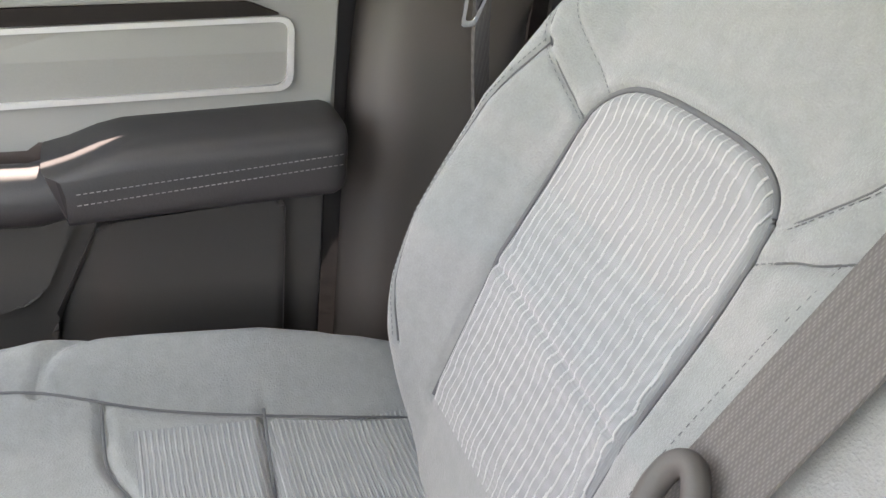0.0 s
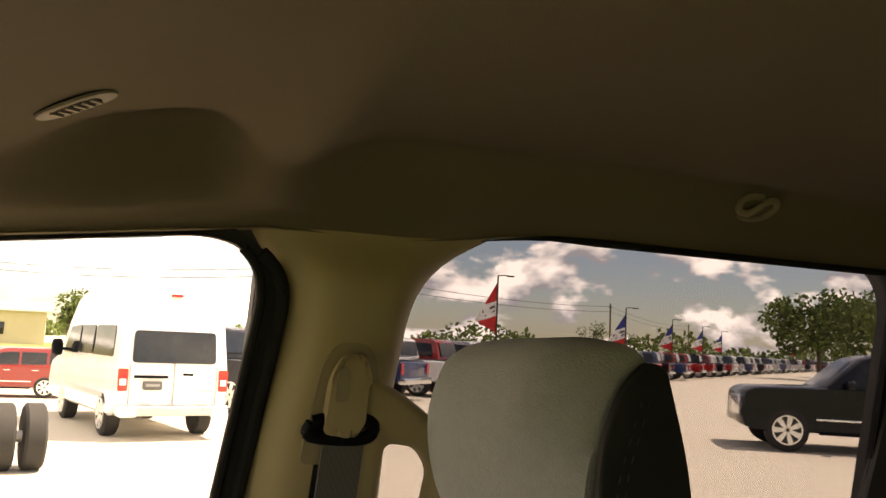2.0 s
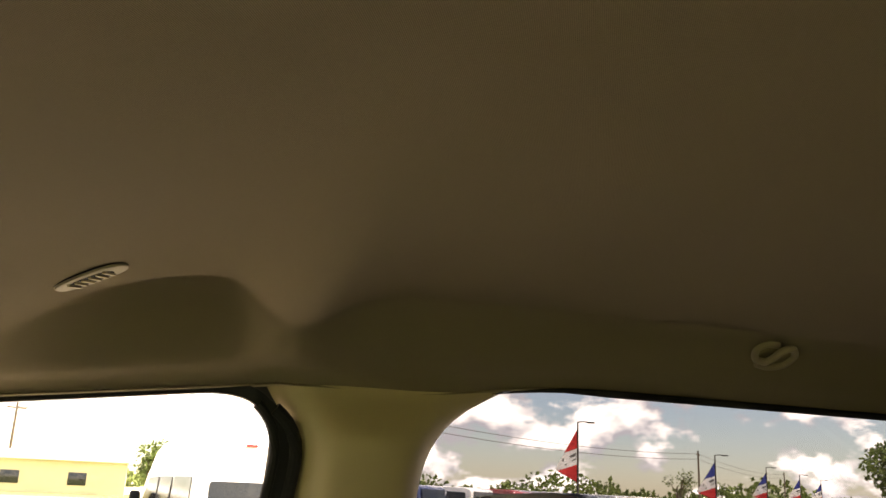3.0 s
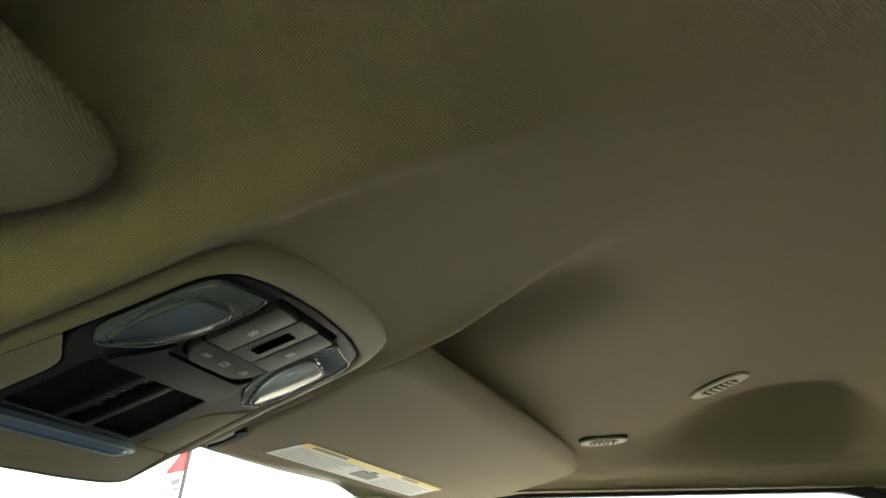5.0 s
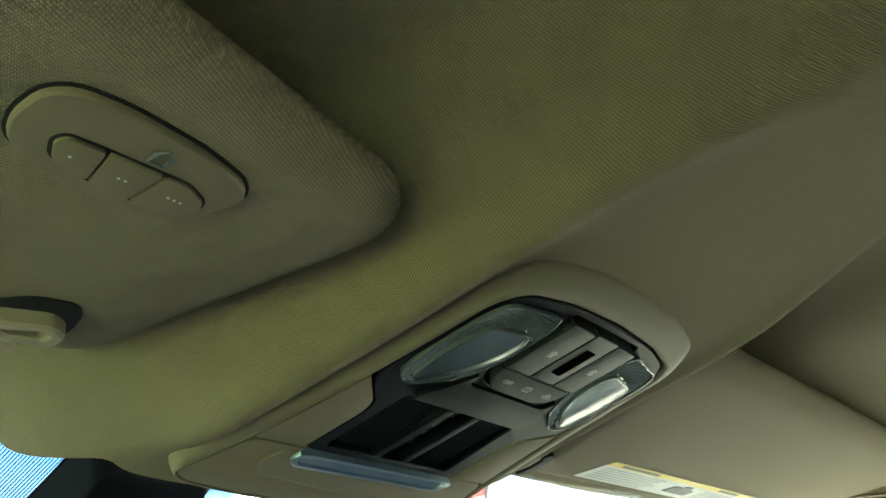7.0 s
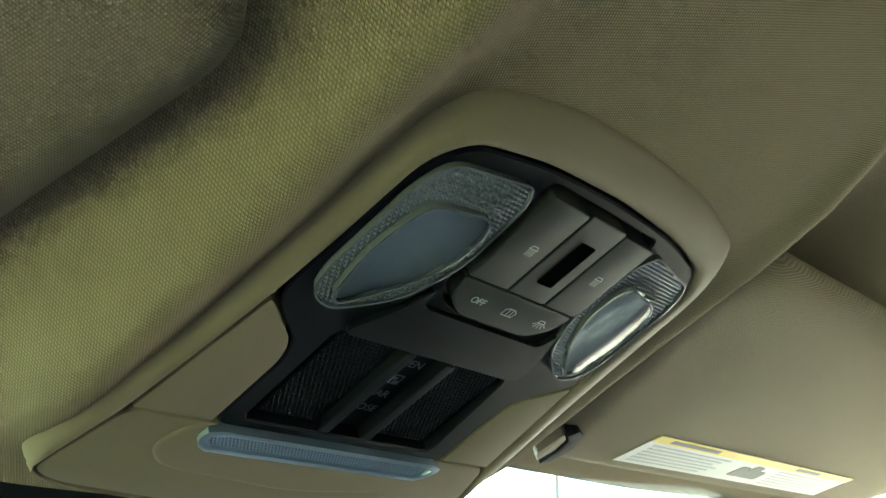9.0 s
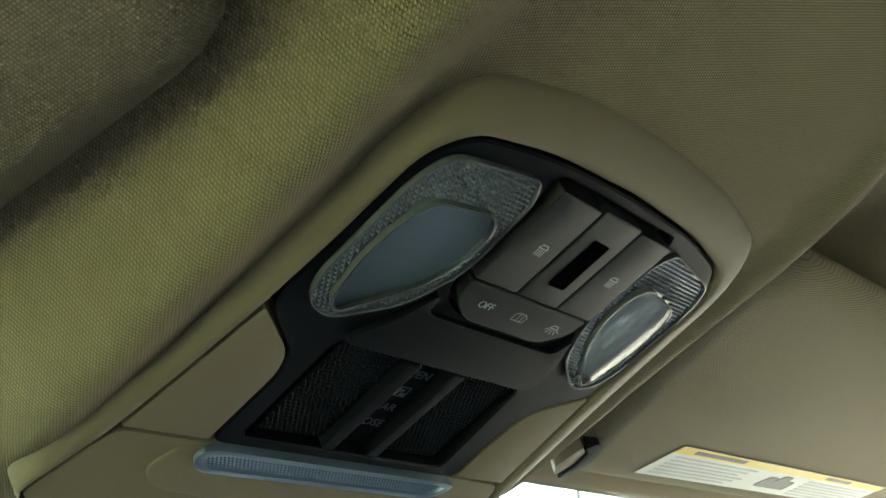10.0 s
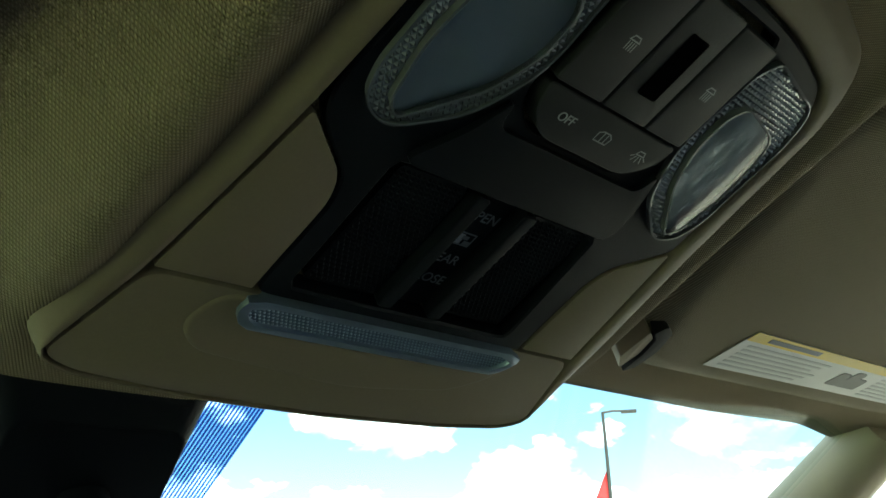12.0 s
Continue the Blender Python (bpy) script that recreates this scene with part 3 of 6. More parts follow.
def armrest():
    def fn(u, v):
        a = 2 * math.pi * v
        y = 0.500 + 0.262 * u
        cz, hz = 1.187 - 0.018 * u, 0.038
        nose = step(0.80, 1.0, u)
        end = min(1, (u / 0.05) ** 0.5) if u < 0.05 else 1.0
        x = 0.80 - 0.038 - 0.055 * spow(math.cos(a), 0.45) * (0.75 + 0.25 * end)
        z = cz + hz * spow(math.sin(a), 0.45) * (0.85 + 0.15 * end)
        up = max(math.sin(a), 0.0)
        return (x, y + 0.020 * nose * up, z - 0.022 * nose * up)
    bm = bmesh.new()
    us, nv = [0, 0.01, 0.025, 0.05] + spread(0.1, 1, 14), 36
    rows = [[bm.verts.new(fn(u, j / nv)) for j in range(nv)] for u in us]
    for a, b in zip(rows, rows[1:]):
        for j in range(nv):
            bm.faces.new((a[j], a[(j + 1) % nv], b[(j + 1) % nv], b[j]))
    bm.faces.new(rows[0])
    bm.faces.new(rows[-1][::-1])
    return bm


arm = part("armrest", armrest(), M_VINYL, door, "black padded vinyl armrest with double stitching")


def stitches(points, length=0.005, gap=0.0028, r=0.0006):
    """A row of short threads along a line of places."""
    bm = bmesh.new()
    pts = [Vector(p) for p in points]
    acc = []
    for a, b in zip(pts, pts[1:]):
        n = max(int((b - a).length / (length + gap)), 1)
        for i in range(n):
            s = a + (b - a) * (i / n)
            e = s + (b - a).normalized() * length
            acc.append((s, e))
    for s, e in acc:
        d = (e - s).normalized()
        side = d.cross(Vector((0.3, 0.5, 0.8))).normalized() * r
        nn = d.cross(side).normalized() * r
        q = [[bm.verts.new(c + k) for k in (side, nn, -side, -nn)] for c in (s, e)]
        for k in range(4):
            bm.faces.new((q[0][k], q[0][(k + 1) % 4], q[1][(k + 1) % 4], q[1][k]))
        bm.faces.new(q[0])
        bm.faces.new(q[1][::-1])
    return bm


for dz in (0.0, -0.011):
    part("stitching", stitches([(0.7065, y, 1.199 + dz - 0.115 * (y - 0.51)) for y in spread(0.508, 0.755, 12)], 0.0036, 0.0018, 0.00042), M_STITCH_L, arm)
part("pull_handle", tube([(0.757, 0.752, 1.160), (0.752, 0.79, 1.152), (0.752, 0.85, 1.152), (0.755, 0.95, 1.154)], 0.030, 16), M_VINYL, door, "black vinyl pull handle")
side_part("pull_cup", rounded([(0.77, 1.186), (0.80, 1.190), (1.2, 1.192), (1.2, 1.155), (0.77, 1.155)], 0.012), 0.002, 0.01, M_SILL, door, bevel=0.001)
side_part("map_pocket", rounded([(0.752, 1.115), (0.80, 1.010), (0.84, 1.0), (1.40, 0.98), (1.40, 1.12)], [0.01, 0.03, 0.03, 0.02, 0.01]), 0.006, 0.03, M_DGREY, door, "dark grey door pocket", bevel=0.006)
lock_knob = base("lock_knob", pose(0.782, 0.545, 1.4045), "small black door lock knob on the window shelf", "lock knob")
part("collar", tube([(0, 0, -0.003), (0, 0, 0.004), (0, 0, 0.005)], [0.017, 0.016, 0.011], 20), M_DGREY, lock_knob)
part("pin", tube([(0, 0, 0), (0, 0, 0.015), (0, 0, 0.021), (0, 0, 0.024)], [0.006, 0.005, 0.006, 0.004], 14), M_BLACK, lock_knob)
rear_door = base("door_2", pose(0, 0, 0), "black rear passenger door panel with rounded window shelf", "door", kind="structure")
part("sill", sill_section(-0.62, 0.262, 1, 1.412), M_VINYL, rear_door, "black vinyl window shelf")
side_part("panel", rounded([(0.262, 0.60), (0.262, 1.36), (-0.62, 1.36), (-0.62, 0.60)], 0.006), 0.0, 0.04, M_DGREY, rear_door)
part("armrest", cushion(0.745, -0.22, 1.26, 0.06, 0.30, 0.045), M_VINYL, rear_door)
copy_thing(lock_knob, pose(0.782, 0.215, 1.411))
# driver's side, floor and end walls that close the cab
for nm, y0, y1, m, lab in (("door_3", 0.492, 1.45, pose(0, 0, 0), "dark driver door, shut"), ("door_4", -0.62, 0.262, pose(0, 0, 0), "dark rear driver-side door, shut")):
    dd = base(nm, m, lab, "door", kind="structure")
    part("sill", sill_section(y0, y1, -1), M_SILL, dd)
    side_part("panel", [(y0, 0.6), (y0, 1.36), (y1, 1.36), (y1, 0.6)], 0.0, 0.04, M_DGREY, dd, sign=-1)
dp = base("middle_pillar_driver", pose(0, 0, 0), "tan middle pillar trim on the driver's side", "pillar", kind="structure")
part("trim", sheet(lambda u, v: (-pillar_skin(front_y, rear_y, 0.55, 1.815, lambda z: 0.05, 5.0)(u, v)[0],) + pillar_skin(front_y, rear_y, 0.55, 1.815, lambda z: 0.05, 5.0)(u, v)[1:], spread(0, 1, 12), spread(0, 1, 20), 0.012, (-1, 0, 0)), M_TAN, dp)
floor = tagged(part("floor", box(-0.86, 0.86, -1.2, 1.6, 0.54, 0.58), M_FLOOR), "dark carpeted cab floor", "floor", kind="structure")
back = base("back_wall", pose(0, 0, 0), "dark rear cab wall with a tinted window", "wall", kind="structure")
part("lower", box(-0.86, 0.86, -1.22, -1.16, 0.55, 1.35), M_BODY, back)
part("upper", box(-0.86, 0.86, -1.22, -1.16, 1.75, 1.95), M_BODY, back)
part("pane", box(-0.62, 0.62, -1.195, -1.19, 1.33, 1.77), M_PRIV, back, smooth=False)
for s in (-1, 1):
    part("post", box(s * 0.72 - 0.12, s * 0.72 + 0.12, -1.22, -1.16, 1.35, 1.75), M_BODY, back)
for s, nm in ((1, "rear_pillar"), (-1, "rear_pillar_driver")):
    rp = base(nm, pose(0, 0, 0), "dark rear pillar trim beside the rear door window", "pillar", kind="structure")
    part("cover", sheet(lambda u, v: (s * (wall_x(1.30 + 0.56 * v) + 0.01 - 0.05 * math.sin(math.pi * min(u * 2, 1) / 2)), -0.475 - 0.71 * u, 1.30 + 0.56 * v), spread(0, 1, 14), spread(0, 1, 8), 0.015, (s, 0, 0)), M_DGREY, rp)
    part("lower_cover", box(s * 0.80 - 0.03, s * 0.80 + 0.03, -1.16, -0.62, 0.58, 1.31), M_DGREY, rp)
roof = tagged(part("roof", box(-0.72, 0.72, -1.25, 1.02, 1.935, 1.955, 0.01), M_BODY), "outer roof skin above the headliner", "roof", kind="structure")
for s, nm in ((1, "roof_rail"), (-1, "roof_rail_driver")):
    rl = base(nm, pose(0, 0, 0), "tan edge of the headliner along the door tops", "trim", kind="structure")
    part("rail", sheet(lambda u, v: (s * (0.660 + 0.03 * v), -1.15 + 2.15 * u, rail_z(-1.15 + 2.15 * u) + 0.012 * math.sin(math.pi * v) + 0.12 * step(0.5, 1, v)), spread(0, 1, 60), spread(0, 1, 8), 0.02, (s, 0, 0)), M_LINER, rl)
for s, nm in ((1, "cab_side"), (-1, "cab_side_driver")):
    cb = base(nm, pose(0, 0, 0), "dark inner body side behind the trim", "wall", kind="structure")
    for y0, y1 in ((-1.2, 1.7),):
        part("lower", box(s * 0.86 - 0.012, s * 0.86 + 0.012, y0, y1, 0.55, 1.37), M_BODY, cb, smooth=False)
    part("post", sheet(lambda u, v: (s * (wall_x(1.36 + 0.50 * v) + 0.045), 0.315 + 0.135 * u, 1.36 + 0.50 * v), [0, 1], spread(0, 1, 4), 0.02, (s, 0, 0)), M_BODY, cb, smooth=False)
# windscreen, dash and front pillars
shield = base("windscreen", pose(0, 0, 0), "clear raked windscreen", "windscreen", kind="structure")
sg = part("pane", sheet(lambda u, v: (u, 1.035 + 0.62 * v, 1.746 - 0.44 * v - 0.03 * u * u), spread(-0.68, 0.68, 12), spread(0, 1, 8), 0.005), M_SHIELD, shield)
sg.visible_shadow = False
frit = part("shade_band", sheet(lambda u, v: (u, 1.040 + 0.16 * v, 1.7385 - 0.1136 * v - 0.03 * u * u), spread(-0.142, 0.046, 20), spread(0, 1, 8), 0.0008), pane("blue_dotted_band", (0.12, 0.25, 0.55)), shield, "blue finely striped shade band")
frit.visible_shadow = False
nt = frit.data.materials[0].node_tree
tc_, wv_, rp_ = nt.nodes.new("ShaderNodeTexCoord"), nt.nodes.new("ShaderNodeTexWave"), nt.nodes.new("ShaderNodeMixRGB")
wv_.inputs["Scale"].default_value, wv_.bands_direction = 0.314 / 0.0022, "X"
rp_.inputs["Color1"].default_value, rp_.inputs["Color2"].default_value = (0.75, 0.85, 0.95, 1), (0.05, 0.12, 0.35, 1)
for n_ in [n_ for n_ in nt.nodes if n_.type == "BSDF_TRANSPARENT"]:
    nt.links.new(rp_.outputs[0], n_.inputs["Color"])
nt.links.new(tc_.outputs["Object"], wv_.inputs["Vector"])
nt.links.new(wv_.outputs["Fac"], rp_.inputs["Fac"])
dash = tagged(part("dashboard", box(-0.80, 0.80, 1.20, 1.75, 0.6, 1.24, 0.05, 4), M_VINYL), "black vinyl dashboard", "dashboard", kind="structure")
for s, nm in ((1, "front_pillar"), (-1, "front_pillar_driver")):
    fp = base(nm, pose(0, 0, 0), "tan front pillar trim", "pillar", kind="structure")
    part("cover", tube([(s * 0.655, 1.01, 1.735), (s * 0.69, 1.14, 1.645), (s * 0.73, 1.35, 1.47), (s * 0.77, 1.62, 1.22)], [0.03, 0.035, 0.04, 0.05], 12), M_TAN_D, fp)


# ---- overhead console ----
CONSOLE = Matrix(((1, 0, 0, 0), (0, -math.cos(radians(26.04)), -math.sin(radians(26.04)), 0.95), (0, math.sin(radians(26.04)), -math.cos(radians(26.04)), 1.70), (0, 0, 0, 1)))
CONSOLE = CONSOLE @ Matrix.Translation((0, 0, -0.0062))
console = base("overhead_console", CONSOLE, "tan overhead console with black switch panel and two lamps", "overhead console")


def mirrored(half):
    """A closed outline from its right half, given from the front's middle round to the rear's."""
    return half + [(-x, y) for x, y in half[::-1] if abs(x) > 1e-6]


def mm(pts):
    return [(x / 1000, y / 1000) for x, y in pts]


def even(outline, n):
    """The outline again, as n points at even steps."""
    pts = [Vector(p) for p in outline]
    pts.append(pts[0])
    ls = [0]
    for a, b in zip(pts, pts[1:]):
        ls.append(ls[-1] + (b - a).length)
    out, k = [], 0
    for i in range(n):
        d = ls[-1] * i / n
        while ls[k + 1] < d:
            k += 1
        f = (d - ls[k]) / max(ls[k + 1] - ls[k], 1e-9)
        out.append(pts[k].lerp(pts[k + 1], f))
    return out


OUT = rounded(mm(mirrored([(0, -49), (60, -47), (98, -42), (111, -28), (113, 5), (105, 58), (100, 103), (95, 143), (82, 163), (44, 172), (0, 174)])), [0.01, 0.03, 0.03, 0.03, 0.02, 0.02, 0.02, 0.012, 0.012, 0.012, 0.012] + [0.012, 0.012, 0.012, 0.02, 0.02, 0.02, 0.03, 0.03, 0.03], 6)
INN = rounded(mm(mirrored([(0, -45), (60, -43), (94, -39), (105, -33), (92, 8), (82, 72), (79, 102), (77, 136), (68, 148), (40, 154), (0, 156)])), 0.008, 4)


def polar(outline, n, c=(0.0, 0.05)):
    """The outline sampled at even angles round a point inside it."""
    pts = [Vector(p) - Vector(c) for p in outline]
    out = []
    for i in range(n):
        a = 2 * math.pi * i / n
        d = Vector((math.cos(a), math.sin(a)))
        best = 0
        for p, q in zip(pts, pts[1:] + pts[:1]):
            e = q - p
            den = d.x * e.y - d.y * e.x
            if abs(den) < 1e-12:
                continue
            t = (p.x * e.y - p.y * e.x) / den
            s = (p.x * d.y - p.y * d.x) / den
            if t > 0 and -1e-6 <= s <= 1 + 1e-6:
                best = max(best, t)
        out.append(d * best + Vector(c))
    return out


NR = 220
p_out, p_in = [Vector((p.x * (1.0 - 0.10 * step(-0.02, 0.05, p.y) if p.x < 0 else 1.0), p.y)) for p in polar(OUT, NR)], polar(INN, NR)


def bezel():
    """A rolled frame: rises from the headliner, crowns, and drops at the inner panels."""
    bm = bmesh.new()
    rows = []
    for f, h in ((0.0, -0.014), (0.0, -0.0030), (0.03, -0.0014), (0.12, 0.0002), (0.26, 0.0020), (0.42, 0.0040), (0.62, 0.0056), (0.80, 0.0062), (0.93, 0.0060), (0.985, 0.0048), (1.0, -0.006)):
        rows.append([bm.verts.new((*(a.lerp(b, f)), h)) for a, b in zip(p_out, p_in)])
    for r, s in zip(rows, rows[1:]):
        for i in range(NR):
            bm.faces.new((r[i], r[(i + 1) % NR], s[(i + 1) % NR], s[i]))
    return bm


part("bezel", bezel(), M_BEZEL, console, "smooth tan plastic outer frame", split=50)
# black sheet that paints the shade in the gaps between the panels
part("backing", slab([(p.x, p.y) for p in p_in], -0.010, -0.004), M_CAVITY_SHADE, console)
BLK = rounded(mm(mirrored([(0, 7), (59.5, 7), (58, 46), (61, 56), (81, 72), (78.5, 102), (76.5, 135), (67, 147.5), (40, 153), (0, 155)])), [0.001] * 2 + [0.006, 0.012, 0.003, 0.02, 0.01, 0.01, 0.02, 0.02] + [0.02, 0.02, 0.01, 0.01, 0.02, 0.003, 0.012, 0.006] + [0.001] * 2, 4)
LENS = [(-70, 141), (-38.5, 146.5), (-33.5, 139), (-32.5, 108), (-42, 88), (-62, 74.5), (-72.5, 78.5), (-76, 89), (-74.5, 128)]
for s in (-1, 1):
    pts = [(81, 71), (62, 55.5), (59, 46), (60.4, 8.6), (91.2, 8.6)]
    o = rounded(mm([(s * x, y) for x, y in pts]), [0.002, 0.012, 0.006, 0.001, 0.001], 5)
    part("side_panel", slab(o, -0.003, 0.0058, 0.0012), M_BEZEL, console, "tan plastic side panel")
FRONT = rounded(mm(mirrored([(0, -44.2), (60, -42.2), (93, -38.2), (104, -32.6), (91.4, 7.2), (0, 7.2)])), 0.006, 4)
front_panel = part("front_panel", slab(FRONT, -0.003, 0.0060, 0.0015), M_BEZEL, console, "tan plastic front cover")
swell = rounded(mm([(-68, 6), (60, 6), (61, -8), (46, -21), (0, -28), (-64, -21), (-74, -10)]), 0.014, 7)
part("swelling", slab(swell, 0.0045, 0.0069, 0.0022, 5), M_BEZEL, front_panel)
# microphone strip
MIC = rounded(mm([(-60, 7.5), (60, 7.5), (61.5, 3), (55, -5.5), (-57, -5.5), (-62, 1)]), 0.003, 5)
MICI = rounded(mm([(-57, 5), (57, 5), (57, 2), (52.5, -3.2), (-54, -3.2), (-58.2, 1)]), 0.002, 5)
M_MIC = material("blue_grey_metal_frame", (0.26, 0.32, 0.40), 0.3, 0.8, vary=0.05, grain=500, bump=0.02)
M_MESH = material("dark_blue_grille", (0.10, 0.14, 0.20), 0.4, 0.6, vary=0.1, grain=500, bump=0.05)
mic = part("microphone_strip", ring([(p.x, p.y) for p in polar(MIC, 160, (0, 0.001))], [(p.x, p.y) for p in polar(MICI, 160, (0, 0.001))], 0.004, 0.0088, 0.0008), M_MIC, console, "blue-grey metal frame of the microphone grille")


def grille(x0, x1, y0, y1, pitch, z, r, inside):
    """A plate of small raised knobs in staggered rows."""
    bm = bmesh.new()
    j, y = 0, y0
    while y <= y1:
        x = x0 + (pitch / 2 if j % 2 else 0)
        while x <= x1:
            if inside(x, y):
                c = bm.verts.new((x, y, z + r * 0.9))
                q = [bm.verts.new((x + r * a, y + r * b, z)) for a, b in ((1, 0), (0, 1), (-1, 0), (0, -1))]
                for k in range(4):
                    bm.faces.new((q[k], q[(k + 1) % 4], c))
            x += pitch
        y += pitch * 0.866
        j += 1
    return bm


part("grille", slab(MICI, 0.003, 0.0070), M_MESH, mic)
part("mesh", grille(-0.056, 0.0555, -0.0028, 0.0046, 0.0016, 0.0070, 0.00055, lambda x, y: x > -0.057 + max(0, -y) * 0.6 and x < 0.057 - max(0.002 - y, 0) * 0.9), M_MIC, mic, smooth=False)["kind"] = "stuff"
# reading lamps
# the strong mottling of the tone stands for blurred reflections in the bowl
M_REFL = material("lamp_reflector", (0.30, 0.31, 0.33), 0.30, 0.7, vary=0.5, grain=24, stain=26, bump=0.6, depth=0.007)
M_CRYST = material("faceted_lens_plastic", (0.20, 0.21, 0.22), 0.09, 0.6, vary=0.1, grain=500, bump=0.05, spec=0.8)
M_RIM = material("clear_rim", (0.10, 0.105, 0.11), 0.16, 0.3, vary=0.05, grain=500, bump=0.0)


def inset(pts, k):
    n = len(pts)
    c = sum((Vector(p) for p in pts), Vector((0, 0))) / n
    out = []
    for i in range(n):
        t = (Vector(pts[(i + 1) % n]) - Vector(pts[i - 1])).normalized()
        nn = Vector((t.y, -t.x))
        if nn.dot(Vector(pts[i]) - c) > 0:
            nn = -nn
        out.append(Vector(pts[i]) + nn * k)
    return out


def inside_of(poly):
    def fn(x, y):
        c, n = False, len(poly)
        for i in range(n):
            (x0, y0), (x1, y1) = poly[i - 1], poly[i]
            if (y0 > y) != (y1 > y) and x < (x1 - x0) * (y - y0) / (y1 - y0) + x0:
                c = not c
        return c
    return fn


def holed(outer, holes, z0, z1, k=0.0008):
    """A plate with openings through it and softened edges."""
    bm = bmesh.new()
    rims = []
    for n, loop in enumerate([outer] + holes):
        top = inset(loop, k if n == 0 else -k)
        rows = [[bm.verts.new((p[0], p[1], z)) for p in pts] for pts, z in ((top, z1), (loop, z1 - k), (loop, z0))]
        m = len(loop)
        for a, b in zip(rows, rows[1:]):
            for i in range(m):
                bm.faces.new((a[i], a[(i + 1) % m], b[(i + 1) % m], b[i]))
        rims += [bm.edges.get((rows[0][i], rows[0][(i + 1) % m])) for i in range(m)]
    bmesh.ops.triangle_fill(bm, edges=rims, use_beauty=True)
    return bm


WELL = even(rounded(mm([(-31.5, 150.0), (32.5, 150.0), (32.5, 99), (22, 90), (-21, 90), (-31, 99)]), [0.003, 0.003, 0.014, 0.016, 0.016, 0.014], 6), 90)
TRACK = even(rounded(mm([(-50, 12.0), (47.5, 12.0), (41, 66), (-49.5, 66)]), 0.003, 4), 80)
panel = part("switch_panel", holed(even(BLK, 220), [WELL, TRACK], -0.003, 0.0055), M_BLACK, console, "matt black switch panel", split=30)
# floor of the well, blackened in place of deep shade
part("well_floor", slab([(p.x, p.y) for p in inset(WELL, -0.001)], -0.0060, -0.0035), M_CAVITY_SHADE, panel)
bridge = rounded(mm([(-51, 67.5), (43, 67.5), (42, 82), (36.5, 97), (34, 88.2), (-32, 88.2), (-33.5, 97), (-39, 84)]), [0.006, 0.006, 0.012, 0.002, 0.014, 0.014, 0.002, 0.014], 6)
part("bridge", slab(bridge, 0.0050, 0.0080, 0.0024, 4), M_BLACK, panel, "raised black saddle between the switches")
BULB = [(-64.5, 126), (-42.5, 130), (-38.5, 124), (-38.5, 111), (-45, 97), (-62.5, 79.5), (-67, 83), (-69.5, 101), (-68, 115)]
for s in (-1, 1):
    f = lambda pts: mm([(-s * x, y) for x, y in pts])
    lo = even(rounded(f(LENS), [0.010, 0.002, 0.004, 0.008, 0.008, 0.006, 0.005, 0.006, 0.015], 5), 90)
    bo = even(rounded(f(BULB), [0.006, 0.004, 0.003, 0.006, 0.006, 0.002, 0.003, 0.006, 0.01], 5), 90)
    lamp = part("reading_lamp", slab([(p.x, p.y) for p in lo], 0.004, 0.0066, 0.0006), M_CRYST, console, "clear faceted reading lamp lens")
    li = inset(lo, 0.0008)
    part("rim", ring([(p.x, p.y) for p in lo], [(p.x, p.y) for p in li], 0.0055, 0.0078, 0.0003), M_RIM, lamp)
    ins_l, ins_b = inside_of([(p.x, p.y) for p in inset(lo, 0.0012)]), inside_of([(p.x, p.y) for p in inset(bo, -0.0012)])
    xs = sorted(p.x for p in lo)
    part("lens_texture", grille(xs[0], xs[-1], 0.073, 0.147, 0.0019, 0.0066, 0.00100, lambda x, y: ins_l(x, y) and not ins_b(x, y)), M_CRYST, lamp, smooth=False)["kind"] = "stuff"
    part("window_rim", ring([(p.x, p.y) for p in inset(bo, -0.0008)], [(p.x, p.y) for p in bo], 0.006, 0.0090, 0.0003), M_RIM, lamp)
    part("reflector", slab([(p.x, p.y) for p in bo], 0.0062, 0.0070), M_REFL, lamp, "silver reflector with blurred reflections painted as mottled tone")
    gl = part("lamp_window", slab([(p.x, p.y) for p in bo], 0.0082, 0.0088, 0.0004), M_LENS, lamp)
    gl.visible_shadow = False
# buttons
BTN = [(-30, -10, "left"), (-9.4, 11.4, "mid"), (12, 31, "right")]
for x0, x1, nm in BTN:
    o = rounded(mm([(x0, 108.5), (x1, 108.5), (x1, 147.5 if nm != "mid" else 148.5), (x0, 147.5 if nm != "mid" else 148.5)]), 0.0012, 3)
    b = part("switch_button", slab(o, -0.003, 0.0092, 0.0016, 3), M_SWITCH, console, "black push switch")
    if nm == "mid":
        # no hole: a black plate on the button paints the slot's shade
        part("slot", slab(rounded(mm([(-2.6, 116.5), (5.6, 116.5), (5.6, 138), (-2.6, 138)]), 0.0008, 2), 0.0088, 0.0095), M_CAVITY_SHADE, b, "black plate painted as the shaded slot in the middle switch")
PAD = rounded(mm([(-30, 107.6), (31, 107.6), (29, 99), (20, 91.5), (-19, 91.5), (-28, 99)]), [0.002, 0.002, 0.012, 0.014, 0.014, 0.012], 6)
pad = part("switch_pad", slab(PAD, -0.003, 0.0090, 0.0016, 3), M_SWITCH, console, "rounded black lower switch pad")

def print_at(text, size, x, y, z, parent, mat=M_MARK):
    return lettering(text, size, Matrix.Translation((x / 1000, y / 1000, z)) , mat, parent)


print_at("OFF", 0.0041, -16, 100, 0.0092, pad)


